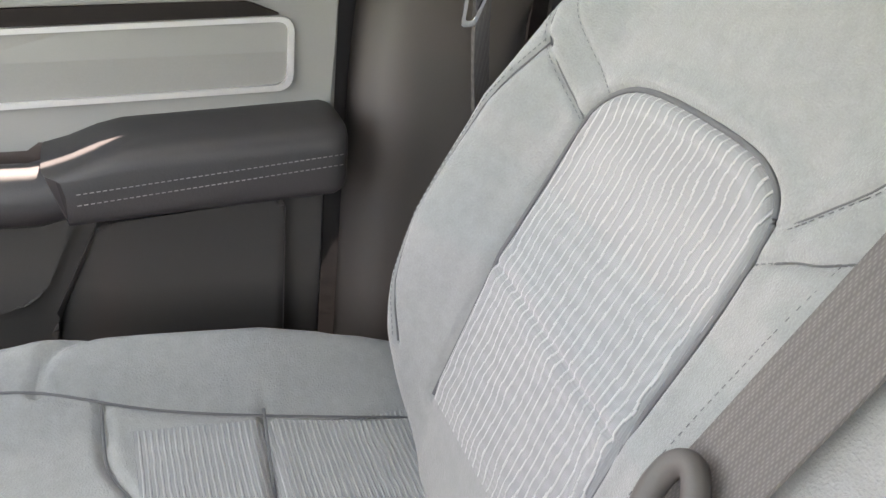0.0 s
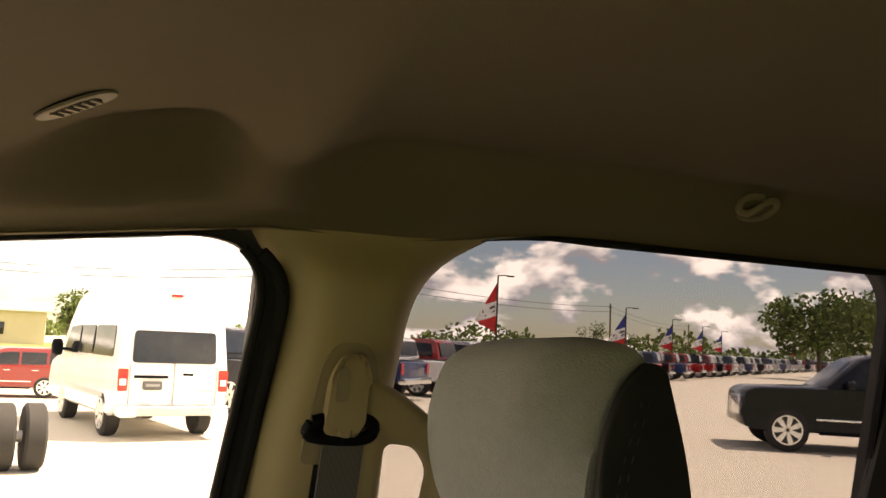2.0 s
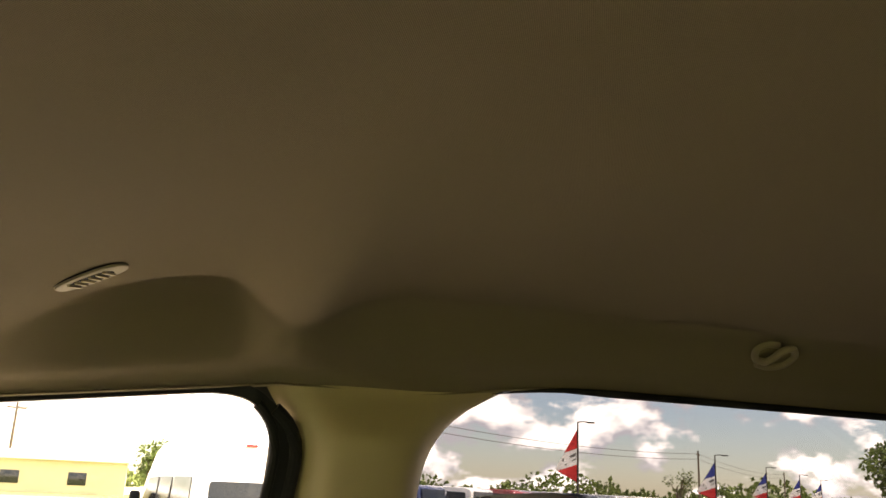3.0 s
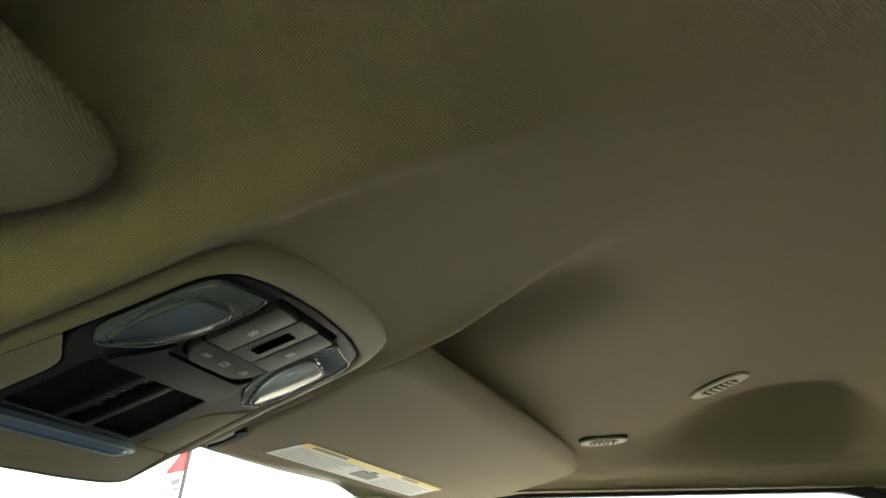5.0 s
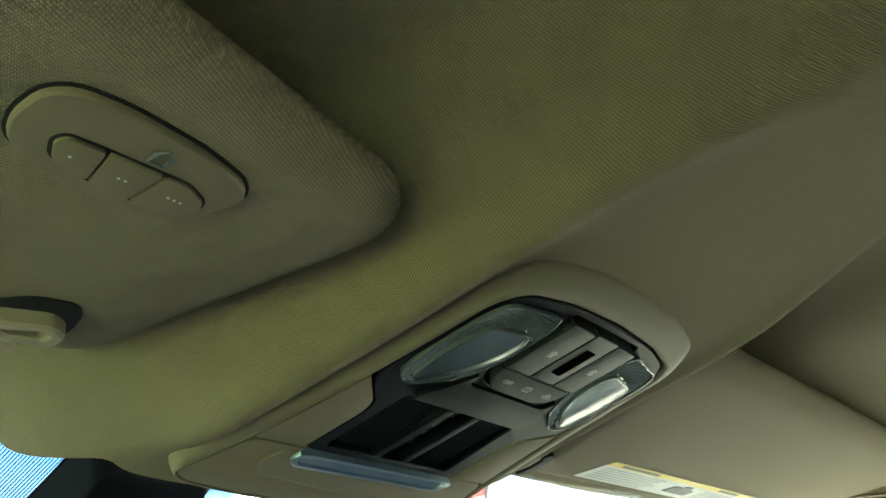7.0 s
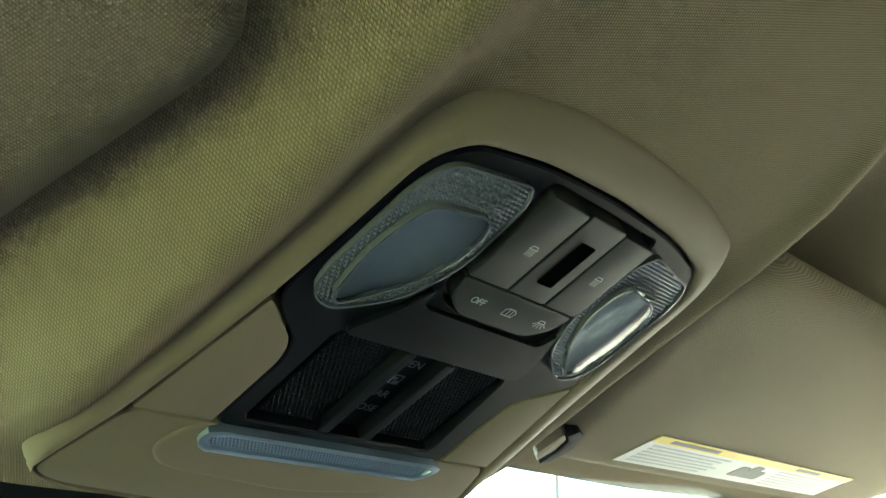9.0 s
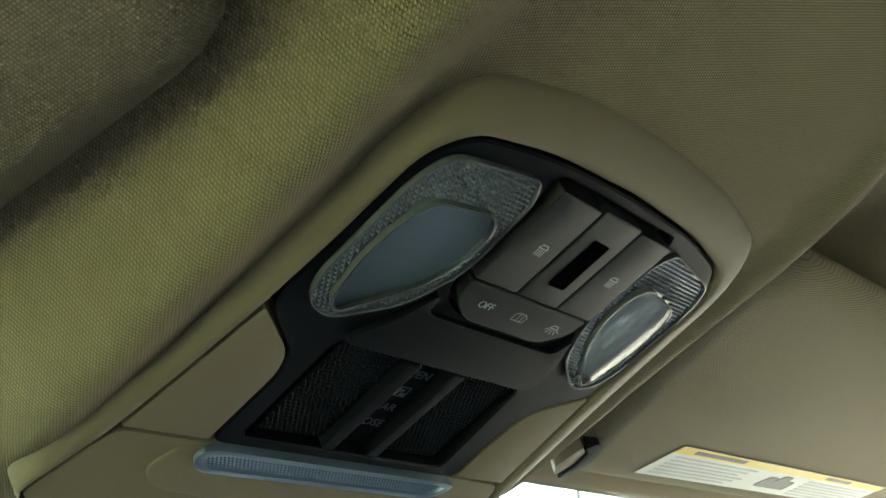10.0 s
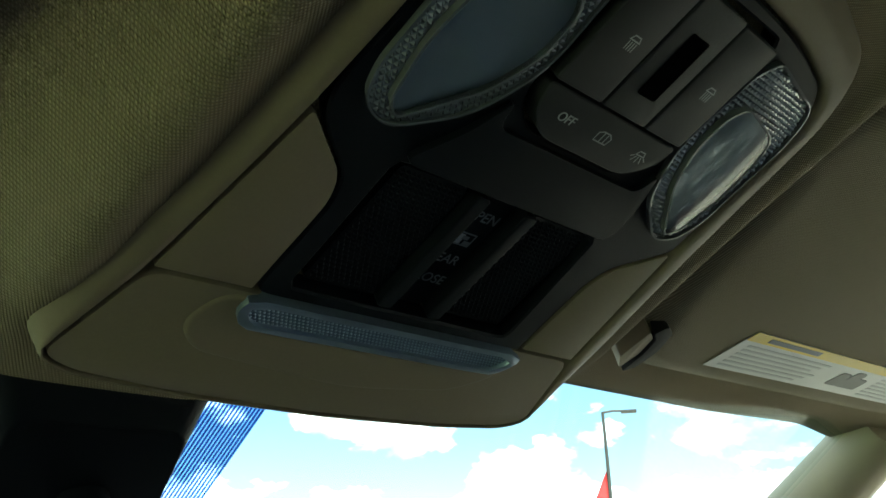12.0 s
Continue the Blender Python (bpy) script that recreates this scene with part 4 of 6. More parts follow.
def strokes(segs, w, x, y, z, parent, name="symbol", mat=M_MARK):
    """A small printed symbol made of straight strokes, in millimetres round (x, y)."""
    bm = bmesh.new()
    for (ax, ay, bx, by) in segs:
        a, b = Vector((ax + x, ay + y)) / 1000, Vector((bx + x, by + y)) / 1000
        d = (b - a).normalized()
        n = Vector((-d.y, d.x)) * w / 2000
        a, b = a - d * w / 2500, b + d * w / 2500
        bm.faces.new([bm.verts.new((p.x, p.y, z)) for p in (a + n, b + n, b - n, a - n)])
    return part(name, bm, mat, parent, smooth=False)


LAMP_SYM = [(-2, 0.6, 2, 0.6), (-2, 0.6, -1.2, 2), (2, 0.6, 1.2, 2), (-1.2, 2, 1.2, 2)]
strokes([(-3, -1.6, 2.6, -1.6), (-3, -1.6, -3, 1.2), (-3, 1.2, -1.4, 2), (2.6, -1.6, 3.2, 0.8), (3.2, 0.8, 1.6, 2), (-1.4, 2, 1.6, 2), (-0.6, -1.6, -0.6, 1.9), (1.2, -1.4, 1.2, 1.4)], 0.45, 1, 100, 0.0093, pad)
strokes(LAMP_SYM + [(0, 0, 0, -2), (-1.2, 0, -2.2, -1.8), (1.2, 0, 2.2, -1.8), (-2.4, 0.2, -3.6, -0.6), (2.4, 0.2, 3.6, -0.6)], 0.4, 19.5, 100, 0.0093, pad)
for x in (-18, 21):
    strokes(LAMP_SYM + [(-1.5, 0, -1.5, -2.4), (-0.5, 0, -0.5, -2.4), (0.5, 0, 0.5, -2.4), (1.5, 0, 1.5, -2.4)], 0.4, x, 127, 0.0095, console)
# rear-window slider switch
# the recess's floor is coloured black for its shade
slider = part("slider_recess", slab([(p.x, p.y) for p in inset(TRACK, -0.001)], -0.0045, -0.0025), M_CAVITY_SHADE, console, "recess floor of the sliding window switch, blackened for its shade")
for x0, x1 in ((-46, -17), (11, 42)):
    pd = part("knurled_pad", slab(rounded(mm([(x0, 14.5), (x1, 14.5), (x1 - 1, 64), (x0 + 1, 64)]), 0.002, 3), -0.0030, 0.0026, 0.0008), M_BLACK, slider, "black knurled grip")
    part("knurling", grille(x0 / 1000 + 0.0015, x1 / 1000 - 0.0015, 0.0165, 0.0625, 0.0021, 0.0026, 0.00100, lambda x, y: True), M_BLACK, pd, smooth=False)["kind"] = "stuff"
for x0, x1 in ((-17, -11), (5, 11)):
    part("ridge", slab(rounded(mm([(x0, 13.5), (x1, 13.5), (x1, 65), (x0, 65)]), 0.0015, 3), -0.003, 0.0064, 0.0022, 3), M_BLACK, slider)
part("channel_floor", slab(mm([(-11, 13.5), (5, 13.5), (5, 65), (-11, 65)]), -0.003, 0.0002), M_BLACK, slider)
M_DIM = material("dim_switch_print", (0.13, 0.14, 0.15), 0.7, vary=0.03, bump=0.0)
print_at("OPEN", 0.0056, -3, 55, 0.0004, slider, M_DIM)
print_at("REAR", 0.0056, -3, 35.5, 0.0004, slider, M_DIM)
print_at("CLOSE", 0.0056, -3, 26, 0.0004, slider, M_DIM)
strokes([(-4.5, -2.5, 4.5, -2.5), (-4.5, 2.6, 4.5, 2.6), (-4.5, -2.5, -4.5, 2.6), (4.5, -2.5, 4.5, 2.6)], 0.6, -3, 45, 0.0004, slider, mat=M_DIM)
strokes([(-4.0, 0, -1.6, 0)], 4.2, -3, 45, 0.0006, slider, mat=M_MARK)
strokes([(0.0, 0.8, 1.6, 0.8), (1.8, -1.2, 3.4, -1.2)], 1.6, -3, 45, 0.0006, slider, mat=M_DIM)


# ---- sun visors ----
VS = (1.785 - 1.735) / (0.94 - 0.775)


def visor_frame(sign):
    a = math.atan(VS)
    # local x outward, local y towards the windscreen along the visor, z down into the cab
    m = Matrix(((sign, 0, 0, 0), (0, math.cos(a), -math.sin(a), 0.775), (0, -math.sin(a), -math.cos(a), 1.785), (0, 0, 0, 1)))
    return m


def visor_body(outline):
    bm2 = bmesh.new()
    rows = []
    for k, h in ((0.010, -0.023), (0.004, -0.0215), (0.0008, -0.018), (0.0, -0.014), (0.0014, -0.0095), (0.005, -0.0055), (0.009, -0.0028), (0.013, -0.0012), (0.0175, 0.0)):
        rows.append([bm2.verts.new((p.x, p.y, h)) for p in inset(outline, k)])
    n = len(outline)
    for r, s in zip(rows, rows[1:]):
        for i in range(n):
            bm2.faces.new((r[i], r[(i + 1) % n], s[(i + 1) % n], s[i]))
    bm2.faces.new(rows[0][::-1])
    bm2.faces.new(rows[-1])
    return bm2


VIS = even(rounded([(0.098, 0.050), (0.124, 0.029), (0.40, 0.012), (0.680, 0.000), (0.715, 0.06), (0.67, 0.195), (0.55, 0.212), (0.205, 0.222), (0.180, 0.200)], [0.03, 0.05, 0.3, 0.06, 0.08, 0.06, 0.1, 0.02, 0.02], 8), 140)
visor = base("sun_visor", visor_frame(1), "tan cloth passenger sun visor folded up, with warning label", "sun visor", "sun visors")
vb = part("visor_body", visor_body(VIS), M_VISOR, visor, split=60)
visor_d = base("sun_visor", visor_frame(-1) , "tan cloth driver sun visor folded up, with remote buttons", "sun visor", "sun visors")
VIS_D = even(rounded([(0.125, 0.049), (0.27, 0.032), (0.42, 0.014), (0.68, 0.006), (0.72, 0.06), (0.68, 0.195), (0.57, 0.212), (0.230, 0.224), (0.157, 0.216)], [0.034, 0.2, 0.2, 0.06, 0.08, 0.06, 0.1, 0.03, 0.02], 8), 140)
vd = part("visor_body", visor_body(VIS_D), M_VISOR, visor_d, split=60)


def label_card(parent, x0, y0, x1, y1, tilt):
    """A warning label: yellow head strip, white field, bars of unreadable print."""
    m = Matrix.Translation((x0, y0, 0.0004)) @ Matrix.Rotation(tilt, 4, "Z")
    w, h = x1 - x0, y1 - y0
    lab = part("warning_label", box(0, w, 0, h, 0, 0.0003), M_PAPER, parent, "white and yellow warning label", smooth=False)
    lab.matrix_local = m
    part("head_strip", box(0.0, w, 0, h * 0.22, 0.0003, 0.0006), M_YELLOW, lab, smooth=False)
    part("print_bar", box(w * 0.06, w * 0.26, h * 0.06, h * 0.16, 0.0006, 0.0008), M_INK, lab, smooth=False)
    part("print_bar", box(w * 0.66, w * 0.80, h * 0.06, h * 0.16, 0.0006, 0.0008), M_INK, lab, smooth=False)
    for i in range(6):
        y = h * (0.32 + 0.11 * i)
        part("print_bar", box(w * 0.03, w * (0.36 - 0.02 * (i % 3)), y, y + h * 0.045, 0.0003, 0.0005), M_INK_L, lab, smooth=False)
        part("print_bar", box(w * 0.62, w * (0.97 - 0.03 * (i % 2)), y, y + h * 0.045, 0.0003, 0.0005), M_INK_L, lab, smooth=False)
    for i, (a, b) in enumerate(((0.44, 0.40), (0.49, 0.30), (0.53, 0.46))):
        part("print_mark", slab(rounded([(w * a, h * b), (w * (a + 0.045), h * b), (w * (a + 0.05), h * 0.8), (w * (a - 0.005), h * 0.8)], 0.003, 3), 0.0003, 0.0006), M_INK, lab, smooth=False)


label_card(vb, 0.2415, 0.161, 0.546, 0.198, -0.04)
REM = even(rounded([(0.2645, 0.0908), (0.2682, 0.0809), (0.2676, 0.0682), (0.2614, 0.0619), (0.2473, 0.0600), (0.2216, 0.0615), (0.2022, 0.0660), (0.1957, 0.0723), (0.1987, 0.0853), (0.2079, 0.0974), (0.2311, 0.1003), (0.2529, 0.0960)], 0.006, 4), 70)
rem = part("remote_panel", slab([(p.x, p.y) for p in REM], -0.002, 0.0030, 0.0018, 3), M_BEZEL, vd, "tan plastic panel with three remote buttons")
part("surround", slab([(p.x, p.y) for p in inset(REM, -0.0012)], -0.002, 0.0006), M_BLACK_S, rem)
KEYPADS = ([(0.2521, 0.0881), (0.2554, 0.0819), (0.2536, 0.0780), (0.2420, 0.0770), (0.2390, 0.0918), (0.2506, 0.0896)],
        [(0.2411, 0.0769), (0.2240, 0.0764), (0.2250, 0.0932), (0.2382, 0.0920)],
        [(0.2231, 0.0763), (0.2151, 0.0759), (0.2064, 0.0799), (0.2044, 0.0847), (0.2127, 0.0933), (0.2241, 0.0933)])
for i, key in enumerate(KEYPADS):
    bt = part("button", slab(rounded(key, 0.0022 if i != 1 else 0.0006, 3), 0.002, 0.0044, 0.0007), M_BEZEL, rem)
    cx, cy = sum(p[0] for p in key) / len(key), sum(p[1] for p in key) / len(key)
    for k in range(i + 1):
        part("dot", slab([(cx + 0.0022 * (k - i / 2) + 0.0005 * math.cos(q), cy + 0.0005 * math.sin(q)) for q in spread(0, 2 * math.pi * 0.9, 9)], 0.0042, 0.0046), M_PAPER, bt)


def clip_notch(parent, mat):
    """The notch near a visor's inner end, its shade a dark plate, with its bracket and pin."""
    o = rounded([(0.2235, 0.193), (0.2194, 0.180), (0.2088, 0.1685), (0.1935, 0.1650), (0.1870, 0.171), (0.1825, 0.187), (0.189, 0.2065), (0.205, 0.2065)], 0.006, 4)
    notch = part("clip_notch", slab(o, -0.004, 0.0010, 0.0006), mat, parent, "black plate painted as the shaded notch for the clip")
    arm_o = rounded([(0.226, 0.196), (0.216, 0.182), (0.196, 0.175), (0.187, 0.181), (0.187, 0.191), (0.204, 0.195), (0.219, 0.203)], 0.004, 4)
    arm_i = rounded([(0.212, 0.1875), (0.198, 0.1805), (0.193, 0.183), (0.194, 0.187), (0.206, 0.190)], 0.002, 4)
    part("bracket", holed([tuple(p) for p in even(arm_o, 60)], [even(arm_i, 40)], 0.0005, 0.0075, 0.0012), M_TAN_D, notch, "tan slotted clip bracket")
    part("pin", cushion(0.206, 0.202, 0.002, 0.0100, 0.0070, 0.006, 0.7, 0.7), M_TAN, notch, "pale rounded pin end")


clip_notch(vd, M_BLACK_S)
tab = part("clip_tab", slab(rounded([(0.174, 0.186), (0.182, 0.190), (0.189, 0.204), (0.191, 0.219), (0.180, 0.210)], 0.002, 3), -0.016, -0.0005, 0.001), M_TAN_D, vb, "flat tan clip tab")
# black crescent that paints the recess's shadow beside the tab
part("notch", slab(rounded([(0.177, 0.1775), (0.187, 0.1815), (0.196, 0.197), (0.199, 0.215), (0.194, 0.220), (0.1895, 0.203), (0.1825, 0.189), (0.1755, 0.185)], 0.002, 3), -0.016, 0.0007, 0.0004), M_BLACK_S, tab, "black crescent painted as the shadow beside the clip tab")
# black plate just proud of the panel paints the shaded groove round the buttons
part("groove_shade", slab(rounded([(0.2530, 0.0893), (0.2568, 0.0819), (0.2545, 0.0770), (0.2420, 0.0760), (0.2150, 0.0750), (0.2055, 0.0794), (0.2035, 0.0848), (0.2122, 0.0942), (0.2390, 0.0930)], 0.003, 4), 0.0020, 0.00315), M_BLACK_S, rem)
label_card(vd, 0.243, 0.149, 0.548, 0.186, -0.02)
for p, q in (((0.2325, 0.0700), (0.2290, 0.0665)), ((0.2290, 0.0665), (0.2255, 0.0700)), ((0.2315, 0.0700), (0.2315, 0.0735)), ((0.2265, 0.0700), (0.2265, 0.0735)), ((0.2315, 0.0735), (0.2265, 0.0735))):
    part("house_mark", tube([(*p, 0.0034), (*q, 0.0034)], 0.0006, 6), M_INK, rem)


# ---- passenger seat ----
REC = radians(22)


def seat_frame(x):
    c, s = math.cos(REC), math.sin(REC)
    return Matrix(((1, 0, 0, x), (0, c, -s, 0.37), (0, s, c, 1.30), (0, 0, 0, 1)))


def way_to(poly, U, S):
    """The distance from each place (U, S) to a line of points."""
    best = np.full(U.shape, 9.0)
    for (a, b), (c, d) in zip(poly, poly[1:]):
        ex, ey = c - a, d - b
        t = np.clip(((U - a) * ex + (S - b) * ey) / (ex * ex + ey * ey + 1e-12), 0, 1)
        best = np.minimum(best, np.hypot(U - a - t * ex, S - b - t * ey))
    return best


def smooth_line(points, n=6):
    """A line through the points with rounded bends."""
    p = [Vector(q) for q in points]
    out = [p[0]]
    for i in range(1, len(p) - 1):
        a, b, c = p[i].lerp(p[i - 1], 0.45), p[i], p[i].lerp(p[i + 1], 0.45)
        out += [a * (1 - f) ** 2 + b * 2 * f * (1 - f) + c * f ** 2 for f in spread(0, 1, n)]
    out.append(p[-1])
    return [tuple(q) for q in out]


INS = smooth_line([(0.110, -0.27), (0.109, 0.0), (0.098, 0.032), (0.060, 0.055), (-0.062, 0.057), (-0.098, 0.042), (-0.112, 0.010), (-0.106, -0.27)])
UPPER_L = smooth_line([(0.104, 0.006), (0.130, 0.020), (0.168, 0.046), (0.200, 0.076), (0.209, 0.110), (0.198, 0.150)])
UPPER_L2 = smooth_line([(0.094, 0.035), (0.128, 0.054), (0.160, 0.074), (0.180, 0.096), (0.184, 0.120), (0.165, 0.152), (0.130, 0.180)])
UPPER_R = smooth_line([(-0.112, 0.024), (-0.138, 0.050), (-0.160, 0.075), (-0.166, 0.104), (-0.164, 0.145), (-0.157, 0.170), (-0.146, 0.186)])
TOP_SEAM = smooth_line([(-0.146, 0.186), (-0.120, 0.196), (-0.070, 0.206), (0.010, 0.210), (0.075, 0.204), (0.130, 0.180)])
SIDE_L = smooth_line([(0.166, 0.046), (0.181, 0.000), (0.190, -0.060), (0.191, -0.130), (0.180, -0.200), (0.155, -0.250)])
FORK_R = smooth_line([(-0.114, 0.000), (-0.140, 0.016), (-0.158, 0.022), (-0.178, 0.036)])
SIDE_R = smooth_line([(-0.170, 0.030), (-0.164, -0.010), (-0.154, -0.070), (-0.145, -0.150), (-0.140, -0.250)])
BACK_SEAMS = [INS, TOP_SEAM, UPPER_L2, UPPER_L, UPPER_R, SIDE_L, FORK_R, [(0.110, -0.130), (0.0, -0.137), (-0.107, -0.146)], [(-0.146, 0.186), (-0.130, 0.206), (-0.118, 0.230)], [(0.125, 0.195), (0.108, 0.238)]]
HALF = smooth_line([(-0.36, 0.13), (-0.30, 0.178), (-0.23, 0.212), (-0.16, 0.232), (-0.10, 0.240), (0.0, 0.243), (0.08, 0.240), (0.15, 0.227), (0.20, 0.205), (0.240, 0.168), (0.265, 0.118), (0.273, 0.06), (0.275, 0.0)])


def back_shape(U, S, half=1.0):
    """How far the cloth stands forward at (u, s) of the backrest."""
    W = np.interp(S, [h[0] for h in HALF], [h[1] * half for h in HALF])
    r = np.clip(np.abs(U) / np.maximum(W, 1e-4), 0, 1)
    bol = np.clip((np.abs(U) - 0.10) / 0.09, 0, 1)
    bol = bol * bol * (3 - 2 * bol) * np.interp(S, [-0.36, -0.2, -0.02, 0.12, 0.24], [0.045, 0.058, 0.05, 0.018, 0.0])
    bol = bol * np.where(U < 0, 0.5, 1.0)
    belly = np.interp(S, [-0.36, -0.25, -0.14, -0.05, 0.08, 0.2, 0.25, 0.275], [-0.02, 0.004, 0.012, 0.006, 0.004, -0.002, -0.012, -0.035])
    rim = -0.055 * np.power(r, 9) - 0.01 * r ** 4
    return belly + bol + rim


def grid_mesh(P, keep=None):
    """A bmesh from an array of places (n, m, 3); keep: which cells."""
    bm = bmesh.new()
    n, m, _ = P.shape
    vs = {}

    def vert(i, j):
        if (i, j) not in vs:
            vs[i, j] = bm.verts.new(P[i, j])
        return vs[i, j]
    for i in range(n - 1):
        for j in range(m - 1):
            if keep is None or keep[i, j]:
                bm.faces.new((vert(i, j), vert(i + 1, j), vert(i + 1, j + 1), vert(i, j + 1)))
    return bm


def stripes(name, base_c, line_c, pitch, wander, width, axis="X", scale=16.0):
    """Seat cloth with pale, wandering ribs."""
    m = weave(name, base_c, 0.0012, contrast=0.08, sheen=0.4, strength=0.3)
    nt = m.node_tree
    p = nt.nodes["Principled BSDF"]
    tc = nt.nodes.new("ShaderNodeTexCoord")
    sep = nt.nodes.new("ShaderNodeSeparateXYZ")
    no = nt.nodes.new("ShaderNodeTexNoise")
    no.inputs["Scale"].default_value, no.inputs["Detail"].default_value, no.inputs["Roughness"].default_value = scale, 2.0, 0.7

    def op(kind, a, b):
        n = nt.nodes.new("ShaderNodeMath")
        n.operation = kind
        for k, v in enumerate((a, b)):
            if isinstance(v, (int, float)):
                n.inputs[k].default_value = v
            else:
                nt.links.new(v, n.inputs[k])
        return n.outputs[0]
    nt.links.new(tc.outputs["Object"], sep.inputs[0])
    nt.links.new(tc.outputs["Object"], no.inputs["Vector"])
    kinked = op("SNAP", no.outputs["Fac"], 0.07)
    soft = op("ADD", op("MULTIPLY", kinked, 0.6), op("MULTIPLY", no.outputs["Fac"], 0.4))
    c = op("ADD", op("DIVIDE", sep.outputs[axis], pitch), op("MULTIPLY", soft, wander))
    tri = op("ABSOLUTE", op("SUBTRACT", op("FRACT", c, 0.0), 0.5), 0.0)
    rg = nt.nodes.new("ShaderNodeMapRange")
    rg.interpolation_type = "SMOOTHSTEP"
    rg.inputs["From Min"].default_value, rg.inputs["From Max"].default_value = width, width * 0.35
    nt.links.new(tri, rg.inputs["Value"])
    mx = nt.nodes.new("ShaderNodeMixRGB")
    mx.inputs["Color2"].default_value = (*line_c, 1)
    nt.links.new(rg.outputs[0], mx.inputs["Fac"])
    nt.links.new(p.inputs["Base Color"].links[0].from_socket, mx.inputs["Color1"])
    nt.links.new(mx.outputs[0], p.inputs["Base Color"])
    old = p.inputs["Normal"].links[0].from_node
    b = nt.nodes.new("ShaderNodeBump")
    b.inputs["Strength"].default_value, b.inputs["Distance"].default_value = 0.9, 0.0016
    nt.links.new(rg.outputs[0], b.inputs["Height"])
    nt.links.new(old.outputs[0], b.inputs["Normal"])
    nt.links.new(b.outputs[0], p.inputs["Normal"])
    return m


M_STRIPE = stripes("striped_seat_insert", (0.195, 0.204, 0.21), (0.33, 0.338, 0.335), 0.0088, 2.0, 0.15)
M_RIB = stripes("ribbed_seat_insert", (0.195, 0.204, 0.21), (0.25, 0.26, 0.26), 0.0052, 0.6, 0.25, "Y", 30.0)

seat = base("front_seat", seat_frame(0.40), "grey cloth front passenger seat with striped insert", "seat")


def add_backrest(parent, half=1.0, seams=BACK_SEAMS):
    us, ss = np.linspace(-1, 1, 281), np.linspace(-0.36, 0.275, 320)
    W = np.interp(ss, [h[0] for h in HALF], [h[1] * half for h in HALF])
    S = np.repeat(ss[None, :], len(us), 0)
    U = us[:, None] * W[None, :]
    H = back_shape(U, S, half)
    for line in seams:
        d = way_to(line, U, S)
        k = 1.0 if line is INS else 0.30 if line is TOP_SEAM else 0.2 if line is UPPER_L2 else 0.8 if line is SIDE_L else 0.45
        H = H - 0.0045 * k * np.exp(-(d / (0.0036 * (0.5 + 0.5 * k))) ** 2) + 0.0016 * k * np.exp(-((d - 0.010) / 0.008) ** 2)
    P = np.stack([U, H, S], -1)
    cu, cs = (U[:-1, :-1] + U[1:, 1:]) / 2, (S[:-1, :-1] + S[1:, 1:]) / 2
    keep = np.zeros(cu.shape, bool)
    if seams is BACK_SEAMS:
        fn = inside_of([(p[0], p[1]) for p in INS])
        keep = np.array([[fn(a, b) for a, b in zip(ra, rb)] for ra, rb in zip(cu, cs)])
    # wrap: carry the rim round to the back of the shell
    top = P.copy()
    bk = part("backrest", grid_mesh(top, ~keep), M_SEAT, parent, "grey cloth backrest with stitched bolsters", split=60)
    if keep.any():
        part("insert", grid_mesh(top, keep), M_STRIPE, bk, "pale-striped cloth insert", split=60)
    return P, bk


P, backrest = add_backrest(seat)
nU, nS, _ = P.shape
# the shell behind the cloth
shell = bmesh.new()
border = [P[0, j] for j in range(nS)] + [P[i, nS - 1] for i in range(1, nU)] + [P[nU - 1, j] for j in range(nS - 2, -1, -1)]
rows = []
for k, (f, back_h) in enumerate(((0.0, 0.0), (0.004, -0.02), (0.002, -0.05), (-0.01, -0.085), (-0.03, -0.10))):
    row = []
    for q in border:
        c = np.array([0, q[1], -0.08])
        d = np.array([q[0], 0, q[2] + 0.08])
        L = np.linalg.norm(d)
        pnt = np.array([q[0], q[1] + back_h, q[2]]) + d / max(L, 1e-6) * f
        row.append(shell.verts.new(pnt))
    rows.append(row)
for a, b in zip(rows, rows[1:]):
    for i in range(len(a) - 1):
        shell.faces.new((a[i], a[i + 1], b[i + 1], b[i]))
shell.faces.new(rows[-1])
part("back_shell", shell, M_SEAT, seat, split=60)


def on_back(u, s, lift=0.0):
    return (u, float(back_shape(np.array([u]), np.array([s]))[0]) + lift, s)


for line, off in ((UPPER_L, 0.0045), (UPPER_R, 0.0045), (SIDE_L, 0.004), (FORK_R, 0.0)):
    part("seam", tube([on_back(u, s, -0.0016) for u, s in line[::2] + [line[-1]]], 0.0008, 6), M_STITCH, backrest)
    moved = [(u + (off if u > 0 else -off), s) for u, s in line]
    part("stitching", stitches([on_back(u, s, 0.0009) for u, s in moved], 0.0032, 0.0016, 0.00035), M_STITCH, backrest)
part("seam", tube([on_back(u, s, -0.0022) for u, s in INS], 0.0022, 8), M_STITCH, backrest)
for line in (UPPER_L2, SIDE_R):
    part("stitching", stitches([on_back(u, s, 0.0004) for u, s in line], 0.0032, 0.0016, 0.00028), M_STITCH, backrest)

# cushion, in the cab's own upright axes
INV = seat_frame(0.40).inverted()


